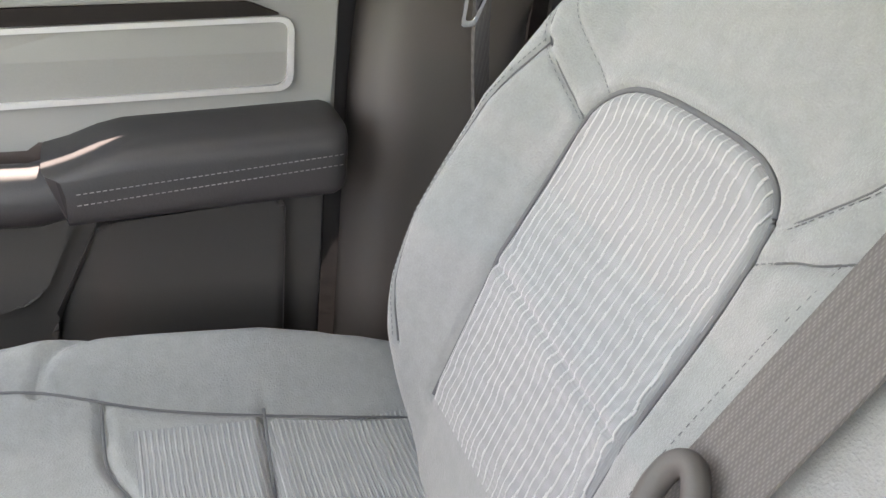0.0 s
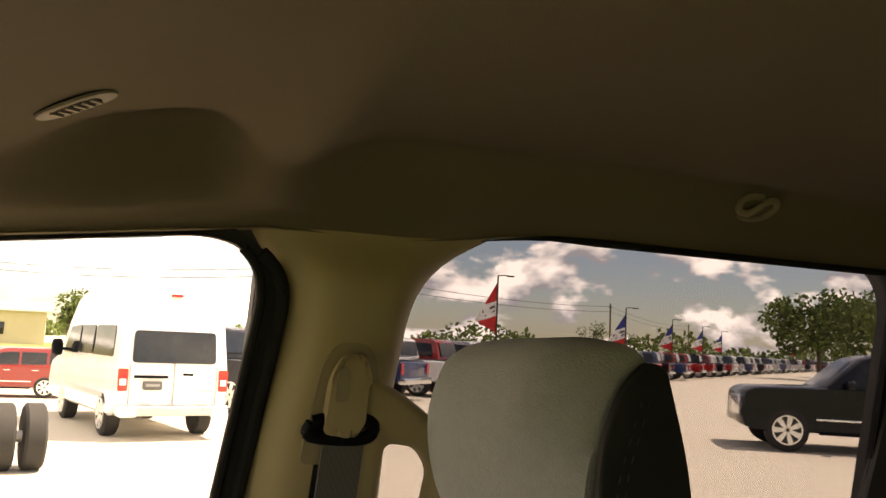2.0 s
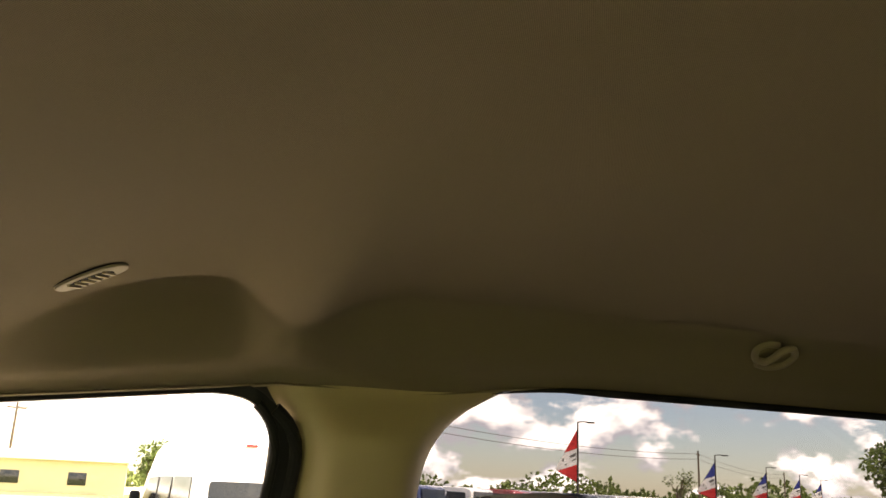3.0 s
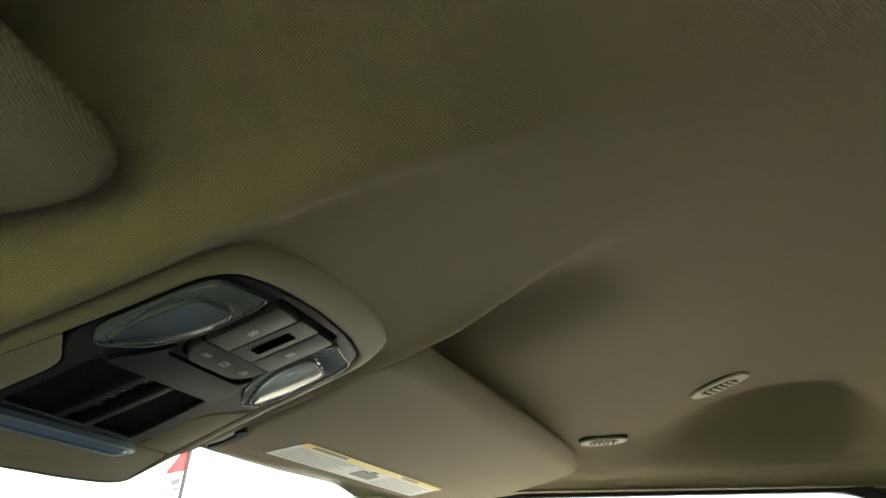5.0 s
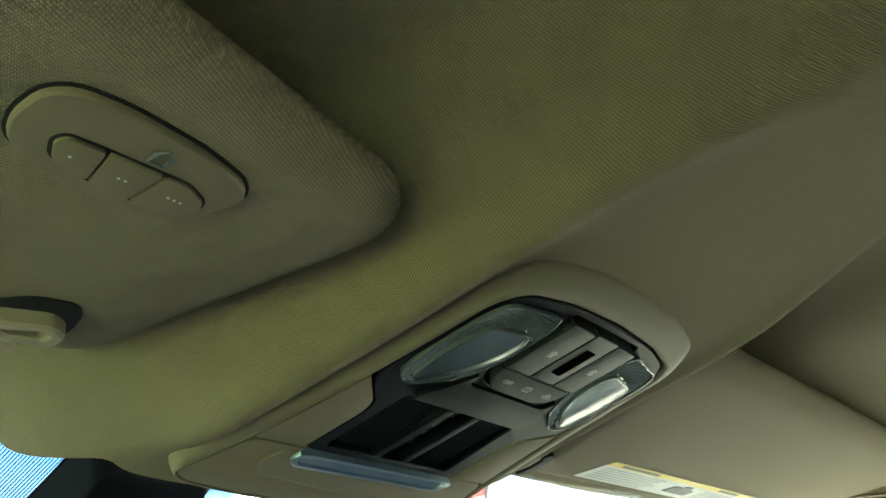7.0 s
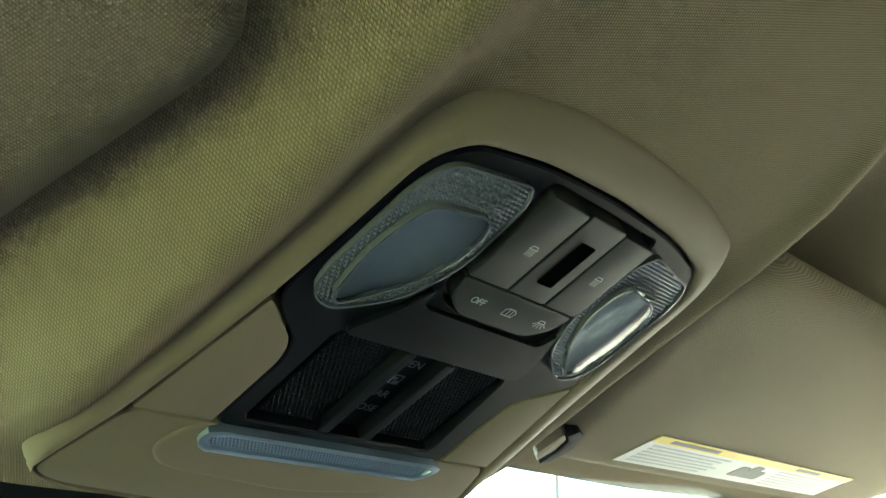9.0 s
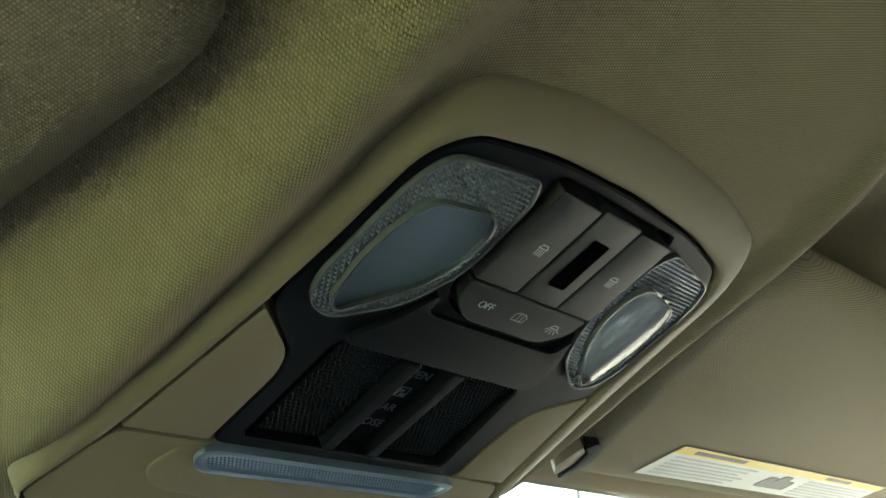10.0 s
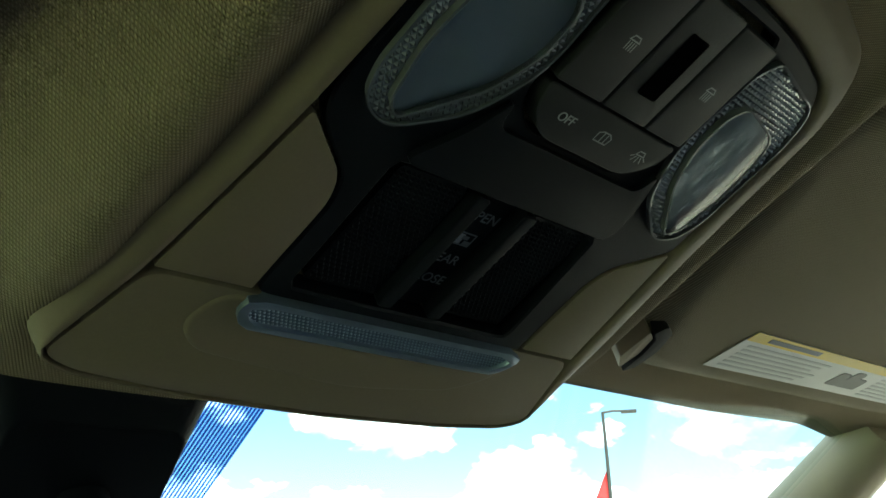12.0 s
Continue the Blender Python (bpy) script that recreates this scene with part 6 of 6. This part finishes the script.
def wheel(parent, x, y, r=0.39, w=0.27, rim_mat=None, spokes=7):
    side = 1 if y > 0 else -1
    t = part("wheel", tube([(x, y - w / 2, r), (x, y - w / 2 + 0.03, r), (x, y + w / 2 - 0.03, r), (x, y + w / 2, r)], [r - 0.035, r, r, r - 0.035], 32), M_TYRE, parent, "black tyre on alloy rim")
    rim_mat = rim_mat or M_SILVER
    bm = tube([(x, y + side * (w / 2 - 0.04), r), (x, y + side * (w / 2 + 0.004), r)], [r * 0.66, r * 0.70], 28)
    part("rim_well", bm, M_BODY, t)
    bm = bmesh.new()
    for k in range(spokes):
        a = 2 * math.pi * k / spokes
        d, n = Vector((math.cos(a), 0, math.sin(a))), Vector((-math.sin(a), 0, math.cos(a)))
        c = Vector((x, y + side * (w / 2 + 0.012), r))
        q = []
        for dist, half in ((0.03, 0.03), (r * 0.66, 0.055)):
            q += [c + d * dist + n * half, c + d * dist - n * half]
        vs = [bm.verts.new(p) for p in (q[0], q[1], q[3], q[2])]
        f = bm.faces.new(vs)
        bmesh.ops.extrude_face_region(bm, geom=[f])
        bmesh.ops.translate(bm, verts=vs, vec=(0, -side * 0.02, 0))
    part("rim", bm, rim_mat, t)
    bm = ring([(p[0], p[1]) for p in [(r * 0.70 * math.cos(q), r * 0.70 * math.sin(q)) for q in spread(0, 2 * math.pi, 33)[:-1]]],
              [(p[0], p[1]) for p in [(r * 0.63 * math.cos(q), r * 0.63 * math.sin(q)) for q in spread(0, 2 * math.pi, 33)[:-1]]], 0, 0.02, 0)
    for v in bm.verts:
        a, b, k = v.co
        v.co = (x + a, y + side * (w / 2 + k - 0.004), r + b)
    part("rim_lip", bm, rim_mat, t)
    return t


def hull(profile, half, lean=0.0, z_lean=1.0, bev=0.05, r=0.06):
    """A vehicle's body: its side outline (x, z) drawn across its width, narrower towards the top."""
    o = rounded(profile, r, 4)
    bm = bmesh.new()
    rows = []
    for y in (-1, -0.96, 0.96, 1):
        k = bev if abs(y) == 1 else 0
        rows.append([bm.verts.new((p.x, y * half, p.y)) for p in (inset(o, k * 0.4) if k else o)])
    n = len(o)
    for a, b in zip(rows, rows[1:]):
        for i in range(n):
            bm.faces.new((a[i], a[(i + 1) % n], b[(i + 1) % n], b[i]))
    bm.faces.new(rows[0])
    bm.faces.new(rows[-1][::-1])
    for v in bm.verts:
        if v.co.z > z_lean:
            v.co.y *= 1 - lean * (v.co.z - z_lean)
    return bm


def window_side(parent, pts, half, lean, z_lean, name="window"):
    """Window plates on both flanks, following the body's lean."""
    for s in (-1, 1):
        o = rounded(pts, 0.05, 4)
        bm = slab([(p.x, p.y) for p in o], 0, 0.012)
        for v in bm.verts:
            x, z, k = v.co
            y = half * (1 - lean * max(z - z_lean, 0)) + 0.004 + k
            v.co = (x, s * y, z)
        part(name, bm, M_CARGLASS, parent, "dark window")


def end_plate(parent, name, x, y0, y1, z0, z1, mat, out=0.02, label="", r=0.03, slope=0.0):
    o = rounded([(y0, z0), (y1, z0), (y1, z1), (y0, z1)], r, 4)
    bm = slab([(p.x, p.y) for p in o], 0, 1, 0)
    for v in bm.verts:
        y, z, k = v.co
        v.co = (x + slope * (z - z0) + (out * k), y, z)
    return part(name, bm, mat, parent, label)


def cargo_van(m):
    v = base("cargo_van", m, "white high-roof passenger van parked on concrete", "van")
    H, W, LE, ZL = 2.42, 0.89, 0.10, 1.15
    part("body", hull([(0.04, 0.50), (0.0, 0.85), (0.02, 1.15), (0.10, 2.05), (0.22, H - 0.02), (3.2, H), (3.7, 2.30), (4.2, 1.80), (4.6, 1.26), (5.35, 1.08), (5.5, 0.8), (5.5, 0.40), (5.1, 0.36), (0.4, 0.36)], W, LE, ZL, 0.10, 0.13), M_WHITE, v, "white painted body")
    bump = part("rear_bumper", box(-0.15, 0.10, -0.62, 0.62, 0.40, 0.55, 0.03, 3), M_SILVPAINT, v, "pale grey step bumper")
    for s in (-1, 1):
        part("bumper_end", box(-0.16, 0.12, s * 0.73 - 0.15, s * 0.73 + 0.15, 0.38, 0.56, 0.04, 3), M_CHROME, bump, "bright bumper corner")
    glass = [(-0.68, 1.225), (0.68, 1.225), (0.66, 1.74), (-0.66, 1.74)]
    bm = slab(rounded(glass, 0.07, 5), 0, 0.012)
    for p in bm.verts:
        y, z, k = p.co
        p.co = (0.012 + 0.089 * (z - 1.15) - k, y, z)
    part("rear_window", bm, M_CARGLASS, v, "wide dark rear window")
    for s in (-1, 1):
        lamp = end_plate(v, "tail_lamp", -0.02, s * 0.81 - 0.075, s * 0.81 + 0.075, 0.78, 1.13, M_LAMP_R, 0.05, "red and white tail lamp")
        part("clear_field", box(-0.026, -0.018, s * 0.81 - 0.05, s * 0.81 + 0.05, 0.87, 0.97, 0.004), M_WHITE, lamp)
        arm_ = part("mirror", cushion(3.95, s * 1.07, 1.36, 0.08, 0.10, 0.16, 0.5, 0.5), M_BLACK, v, "black door mirror")
        part("arm", box(3.9, 4.0, s * 0.97 - 0.09, s * 0.97 + 0.09, 1.30, 1.36, 0.01), M_BLACK, arm_)
        part("side_strip", box(0.9, 3.6, s * 0.893 - 0.012, s * 0.893 + 0.012, 0.62, 0.70, 0.008), M_GALV, v, "grey side rubbing strip")
        part("door_gap", box(-0.004, 0.10, s * 0.70 - 0.006, s * 0.70 + 0.006, 0.58, 1.20), M_INK_L, v)
    part("door_split", box(-0.012, 0.10, -0.009, 0.009, 0.58, 1.22), M_INK_L, v)
    part("plate_panel", box(-0.022, 0.02, 0.10, 0.64, 0.985, 1.03, 0.008), M_BLACK, v, "black handle strip over the plate")
    end_plate(v, "number_plate", -0.05, 0.20, 0.50, 0.80, 0.94, M_INK, 0.03, "dark dealer plate with pale bars")
    part("print_bar", box(-0.056, -0.046, 0.24, 0.46, 0.855, 0.895), M_MARK, v)
    part("door_handle", box(-0.04, 0.0, -0.30, -0.13, 1.03, 1.07, 0.012), M_BLACK, v)
    part("badge", box(-0.02, 0.01, -0.62, -0.52, 0.98, 1.06, 0.03), M_CHROME, v)
    part("badge", box(-0.02, 0.01, -0.66, -0.44, 0.78, 0.81, 0.004), M_GALV, v)
    part("high_brake_lamp", box(0.13, 0.19, -0.10, 0.10, 2.30, 2.35, 0.012), M_LAMP_R, v, "red high brake lamp")
    window_side(v, [(0.42, 1.30), (1.75, 1.30), (1.75, 1.80), (0.50, 1.80)], W, LE, ZL)
    window_side(v, [(1.90, 1.30), (2.85, 1.30), (2.85, 1.80), (1.90, 1.80)], W, LE, ZL)
    window_side(v, [(3.0, 1.28), (4.2, 1.28), (3.85, 1.76), (3.0, 1.80)], W, LE, ZL)
    for x in (0.95, 4.05):
        for y in (-0.76, 0.76):
            wheel(v, x, y, 0.36, 0.25)
    return v


def pickup(m, paint, label, group="parked pickup trucks"):
    v = base("pickup_truck", m, label, "pickup truck", group)
    part("body", hull([(0.0, 0.62), (0.0, 1.18), (2.0, 1.20), (4.2, 1.24), (5.55, 1.18), (5.75, 1.0), (5.75, 0.55), (5.3, 0.45), (0.4, 0.50)], 0.98, 0.06, 0.9, 0.06, 0.08), paint, v, "painted lower body")
    part("cab", hull([(1.95, 1.15), (2.12, 1.86), (2.4, 1.93), (3.5, 1.93), (3.85, 1.82), (4.45, 1.2), (4.3, 1.1), (2.0, 1.1)], 0.93, 0.16, 1.2, 0.06, 0.08), paint, v, "painted crew cab")
    window_side(v, [(2.2, 1.28), (3.02, 1.28), (3.02, 1.78), (2.32, 1.76)], 0.93, 0.16, 1.2)
    window_side(v, [(3.1, 1.28), (4.1, 1.28), (3.72, 1.72), (3.1, 1.78)], 0.93, 0.16, 1.2)
    end_plate(v, "rear_window", 1.96, -0.72, 0.72, 1.32, 1.80, M_CARGLASS, -0.02, "dark rear window", slope=0.24)
    part("bed_floor", box(0.12, 1.9, -0.82, 0.82, 1.185, 1.215), M_BLACK, v, "dark cargo bed")
    part("rear_bumper", box(-0.14, 0.10, -0.93, 0.93, 0.50, 0.70, 0.03), M_CHROME, v, "chrome rear bumper")
    part("front_bumper", box(5.66, 5.84, -0.95, 0.95, 0.48, 0.72, 0.04), M_CHROME, v)
    part("grille", box(5.70, 5.79, -0.55, 0.55, 0.74, 1.06, 0.02), M_BLACK, v)
    for s in (-1, 1):
        end_plate(v, "tail_lamp", -0.015, s * 0.89 - 0.075, s * 0.89 + 0.075, 0.80, 1.14, M_LAMP_R, 0.06, "red tail lamp")
        part("mirror", cushion(3.95, s * 1.08, 1.32, 0.06, 0.10, 0.11, 0.5, 0.5), M_BLACK, v)
    for x in (1.15, 4.75):
        for y in (-0.84, 0.84):
            wheel(v, x, y, 0.41, 0.27)
    return v


def suv(m, paint=M_BLKPAINT, label="glossy black sport utility vehicle with bright alloy wheels", tone="glossy black"):
    v = base("sport_utility_vehicle", m, label, "suv")
    part("body", hull([(0.0, 0.55), (0.0, 1.15), (0.25, 1.22), (3.5, 1.22), (5.0, 1.18), (5.2, 1.08), (5.24, 0.45), (4.9, 0.36), (0.4, 0.38)], 1.0, 0.05, 0.9, 0.06, 0.10), paint, v, tone + " lower body")
    part("cabin", hull([(0.05, 1.15), (0.32, 1.84), (0.6, 1.90), (2.7, 1.88), (3.05, 1.78), (3.75, 1.2), (3.6, 1.1), (0.1, 1.1)], 0.95, 0.18, 1.2, 0.06, 0.10), paint, v, tone + " cabin and roof")
    for a in ([(0.35, 1.30), (1.15, 1.28), (1.15, 1.74), (0.55, 1.72)], [(1.25, 1.28), (2.15, 1.26), (2.15, 1.74), (1.25, 1.74)], [(2.23, 1.26), (3.38, 1.24), (3.0, 1.64), (2.75, 1.72), (2.23, 1.74)]):
        window_side(v, a, 0.95, 0.18, 1.2)
    for s in (-1, 1):
        part("chrome_strip", box(1.75, 3.9, s * 1.0 - 0.012, s * 1.0 + 0.012, 0.60, 0.64, 0.004), M_CHROME, v, "chrome side strip")
        part("door_handle", box(1.5, 1.75, s * 0.985 - 0.02, s * 0.985 + 0.02, 1.03, 1.06, 0.008), M_CHROME, v)
        part("door_handle", box(2.5, 2.75, s * 0.985 - 0.02, s * 0.985 + 0.02, 1.03, 1.06, 0.008), M_CHROME, v)
        part("mirror", cushion(3.3, s * 1.1, 1.28, 0.08, 0.11, 0.09, 0.5, 0.5), paint, v)
        part("head_lamp", box(4.85, 5.19, s * 0.9 - 0.08, s * 0.9 + 0.08, 0.84, 1.06, 0.03), M_CHROME, v, "clear head lamp")
        part("running_board", box(1.75, 3.85, s * 1.02 - 0.05, s * 1.02 + 0.05, 0.34, 0.40, 0.015), M_BLACK, v)
    part("grille", box(5.14, 5.25, -0.55, 0.55, 0.62, 1.0, 0.02), M_CHROME, v)
    for x in (1.25, 4.42):
        for y in (-0.88, 0.88):
            wheel(v, x, y, 0.40, 0.28, M_CHROME, 7)
    return v


def heading(x, y, deg):
    return pose(x, y, 0, 0, 0, deg)


cargo_van(heading(14.52, -1.26, 10))
HS = 56
c, s_ = math.cos(radians(HS)), math.sin(radians(HS))
suv(heading(12.36 - c * 4.42 + s_ * 1.0, -12.22 - s_ * 4.42 - c * 1.0, HS))
pickup(heading(19.3, -4.6, 35), M_BLKPAINT, "black crew-cab pickup parked beside the van")
kinds = [pickup(heading(24.5, -9.6, 42), M_BLUEPAINT, "dark blue pickup at the row's near end"),
         pickup(heading(26.6, -12.1, 42), M_WHITE, "white crew-cab pickup in the row"),
         pickup(heading(28.7, -14.6, 42), M_REDPAINT, "red crew-cab pickup in the row"),
         pickup(heading(30.8, -17.1, 42), M_SILVPAINT, "silver crew-cab pickup in the row"),
         pickup(heading(32.9, -19.6, 42), M_BLKPAINT, "black crew-cab pickup in the row")]
order = random.Random(5)
for k in range(5, 62):
    src = kinds[order.choice([1, 1, 2, 2, 3, 3, 4, 0])]
    jx, jy = order.uniform(-0.4, 0.4), order.uniform(-0.2, 0.2)
    copy_thing(src, heading(24.5 + 2.1 * k + 0.012 * k * k + jx, -9.6 - 2.55 * k - 0.02 * k * k + jy, 42 + order.uniform(-1.5, 1.5)))
for k in range(24):
    copy_thing(kinds[order.choice([1, 2, 3, 4])], heading(58 + 2.3 * k, -30 - 3.0 * k, 42 + order.uniform(-2, 2)))
suv(pose(38.0, -0.7, -0.98, 0, 0, 84), M_REDPAINT, "red estate car parked beyond the van", "red painted")

# a bare chassis with dual tyres
chassis = base("bare_truck_chassis", heading(11.6, 0.72, 8), "bare truck chassis with black dual tyres", "truck chassis")
for x, y in ((0.0, 0.0), (0.0, 0.34), (0.0, 1.7), (0.0, 2.04)):
    wheel(chassis, x, y, 0.40, 0.24, M_GALV, 6)
part("axle", tube([(0.0, -0.1, 0.4), (0.0, 2.1, 0.4)], 0.07, 12), M_GALV, chassis)
for y in (0.65, 1.35):
    part("frame_rail", box(-0.6, 6.0, y - 0.04, y + 0.04, 0.62, 0.82, 0.01), M_BLACK, chassis)


def flag_pole(m, h, lower_mat, label, arm=1.0, wide=1.3, tall=3.2, drop=0.7, side=-1):
    f = base("flag_pole", m, label, "flag pole", "flag poles")
    part("pole", tube([(0, 0, 0), (0, 0, h)], [0.09, 0.06], 12), M_POLE, f)
    part("lamp_arm", tube([(0, 0, h - 0.03), (-side * arm * 0.4, 0, h + 0.02), (-side * arm, 0, h - 0.02)], 0.045, 8), M_POLE, f)
    part("lamp_head", box(-side * arm - 0.3, -side * arm + 0.3, -0.14, 0.14, h - 0.1, h + 0.02, 0.03), M_POLE, f)
    top = h - drop
    # a tapering banner in three fields, slightly waved
    tip = 0.62
    def edge(v):
        return wide * (v / tip if v < tip else (1 - v) / (1 - tip))
    for nm, a, b, mat in (("upper_field", 0.0, 0.36, M_FLAG_R if lower_mat is M_FLAG_R else lower_mat), ("white_field", 0.36, 0.66, M_FLAG_W), ("lower_field", 0.66, 1.0, M_FLAG_R)):
        bm = sheet(lambda u, v, a=a, b=b: (side * (0.05 + u * edge(a + (b - a) * v)), 0.10 * math.sin(4 * u + 3 * v) * u, top - tall * (a + (b - a) * v) - 0.35 * u * edge(a + (b - a) * v)), spread(0, 1, 10), spread(0, 1, 8), 0.01, (0, 1, 0))
        part(nm, bm, mat, f)
    for k in range(2):
        part("print_bar", sheet(lambda u, v, k=k: (side * (0.15 + u * (0.8 - 0.15 * k) * wide * 0.75), 0.10 * math.sin(4 * u) * u - 0.03, top - tall * (0.44 + 0.10 * k) - 0.22 * v * (1 - 0.5 * k) - 0.3 * u * wide), spread(0, 1, 8), [0, 1], 0.005, (0, 1, 0)), M_INK, f)
    return f


def facing(x, y, h, mat, label, **kw):
    """A pole whose banner hangs square to the yard's middle."""
    a = math.degrees(math.atan2(y, x)) - 90
    return flag_pole(pose(x, y, 0, 0, 0, a), h, mat, label, **kw)


facing(61.6, -31.8, 7.5, M_FLAG_R, "tall dark lamp pole with red and white banner", wide=1.7, tall=4.0, drop=0.6)
facing(33.6, -7.6, 6.7, M_FLAG_R, "tall dark lamp pole with red and white banner", wide=1.3, tall=3.1, drop=0.7)
facing(28.4, 20.2, 7.2, M_FLAG_R, "dark lamp pole with red and white banner ahead", wide=1.2, tall=3.2, drop=2.2)
for x, y, h in ((77, -55.5, 6.6), (99, -79.5, 6.8), (120, -103, 7.0), (142, -127, 7.2), (175, -182, 7.4)):
    facing(x, y, h, M_FLAG_B, "dark lamp pole with blue, white and red banner", wide=1.9, tall=3.8, drop=0.7)


def crown_clumps(rng, centres, n, size):
    """Many small leaf clumps scattered through overlapping rounded masses."""
    vs, fs = [], []
    for _ in range(n):
        cx, cy, cz, r = rng.choice(centres)
        d = Vector((rng.gauss(0, 1), rng.gauss(0, 1), rng.gauss(0, 1))).normalized() * r * rng.uniform(0.55, 1.08)
        p = Vector((cx, cy, cz)) + Vector((d.x, d.y, d.z * 0.8))
        for k in range(3):
            a = Vector((rng.gauss(0, 1), rng.gauss(0, 1), rng.gauss(0, 1))).normalized() * size * rng.uniform(0.6, 1.4)
            b = Vector((rng.gauss(0, 1), rng.gauss(0, 1), rng.gauss(0, 1))).normalized() * size * rng.uniform(0.5, 1.1)
            o = len(vs)
            vs += [tuple(p - a), tuple(p + b * 0.7), tuple(p + a), tuple(p - b * 0.7)]
            fs.append((o, o + 1, o + 2, o + 3))
    me = bpy.data.meshes.new("crown")
    me.from_pydata(vs, [], fs)
    me.materials.append(M_LEAF)
    return me


def tree(x, y, h, spread_r, seed, label, n=1500):
    rng = random.Random(seed)
    t = base("tree", pose(x, y, 0), label, "tree", "yard trees")
    part("trunk", tube([(0, 0, 0), (0.1, 0, h * 0.3), (0, 0.1, h * 0.65)], [h * 0.03, h * 0.022, h * 0.012], 10), M_BARK, t)
    centres = []
    for k in range(9):
        a, rr = rng.uniform(0, 6.28), spread_r * rng.uniform(0.15, 0.75)
        c_ = (rr * math.cos(a), rr * math.sin(a), h * rng.uniform(0.42, 0.85), spread_r * rng.uniform(0.28, 0.5))
        centres.append(c_)
        part("limb", tube([(0, 0, h * rng.uniform(0.25, 0.5)), (c_[0] * 0.5, c_[1] * 0.5, c_[2] * 0.85), c_[:3]], [h * 0.012, h * 0.008, h * 0.004], 6), M_BARK, t)
    cr = new("crown", crown_clumps(rng, centres, n, spread_r * 0.055))
    cr.parent = t
    return t


tree(59, -64, 8.0, 5.2, 1, "broad dark green tree beyond the lot")
tree(50, -66, 8.2, 5.0, 2, "broad dark green tree beyond the lot")
tree(66, -80, 9.0, 6.0, 3, "broad dark green tree beyond the lot")
tree(44, -62, 7.0, 4.0, 4, "dark green tree beyond the lot")
tree(66, -0.5, 4.6, 2.3, 5, "small bright green tree beyond the fence", 900)
tree(62, -41, 4.6, 1.6, 6, "thin young tree by the lot", 300)
tree(85, -62, 4.5, 2.0, 7, "thin young tree by the lot", 300)


def woods():
    rng = random.Random(11)
    cs = []
    for k in range(170):
        a = radians(-75 + 95 * k / 169)
        d = rng.uniform(230, 300)
        h = rng.uniform(4, 8) + 3 * math.sin(k * 0.31)
        cs.append((d * math.cos(a), d * math.sin(a), max(h * 0.35, 1.0), max(h * 0.75, 2.5)))
    me = crown_clumps(rng, cs, 9000, 0.9)
    return me


tagged(new("far_woods", woods()), "dark green line of distant woods", "woods", kind="stuff")
# low building, guard rail, utility poles and wires
shed = base("low_building", pose(84, 17, 0, 0, 0, 0), "long low cream building with pale roof", "building")
part("wall", box(-6, 6, -16, 16, 0, 3.0), M_CREAM, shed, smooth=False)
part("roof", hull([(-6.4, 3.0), (-6.4, 3.2), (0, 3.9), (6.4, 3.2), (6.4, 3.0)], 16.4, 0, 99, 0.05, 0.02), M_WHITE, shed, "pale low roof")
for k in range(6):
    w = part("window", box(-6.05, -5.98, -13 + 5 * k, -11.6 + 5 * k, 1.1, 2.1, 0.02), M_CARGLASS, shed)
rail = base("guard_rail", pose(43, 0, 0), "galvanised guard rail along the yard's edge", "guard rail")
part("beam", box(-0.04, 0.04, -8, 40, 0.55, 0.85, 0.02), M_GALV, rail)
for k in range(13):
    part("post", box(0.04, 0.16, -7.8 + 4 * k, -7.65 + 4 * k, 0, 0.85, 0.01), M_GALV, rail)
poles = []
for k, (x, y) in enumerate(((102, -71), (150, -125), (75, -20), (95, 12))):
    u = base("utility_pole", pose(x, y, 0, 0, 0, -45), "brown wooden utility pole with crossarm", "utility pole", "utility poles")
    part("pole", tube([(0, 0, 0), (0, 0, 8.6)], [0.16, 0.11], 10), M_BARK, u)
    part("crossarm", box(-1.1, 1.1, -0.06, 0.06, 8.0, 8.15, 0.01), M_BARK, u)
    poles.append((x, y))
for (a, b), (c2, d2) in ((poles[0], poles[1]), (poles[2], poles[0]), (poles[3], poles[2])):
    for dz in (8.2, 7.5):
        tagged(part("power_line", tube([(a + (c2 - a) * f, b + (d2 - b) * f, dz - 2.0 * 4 * f * (1 - f) * 0.4) for f in spread(0, 1, 14)], 0.03, 5), M_POLE), "thin dark overhead power line", "power line", "power lines")
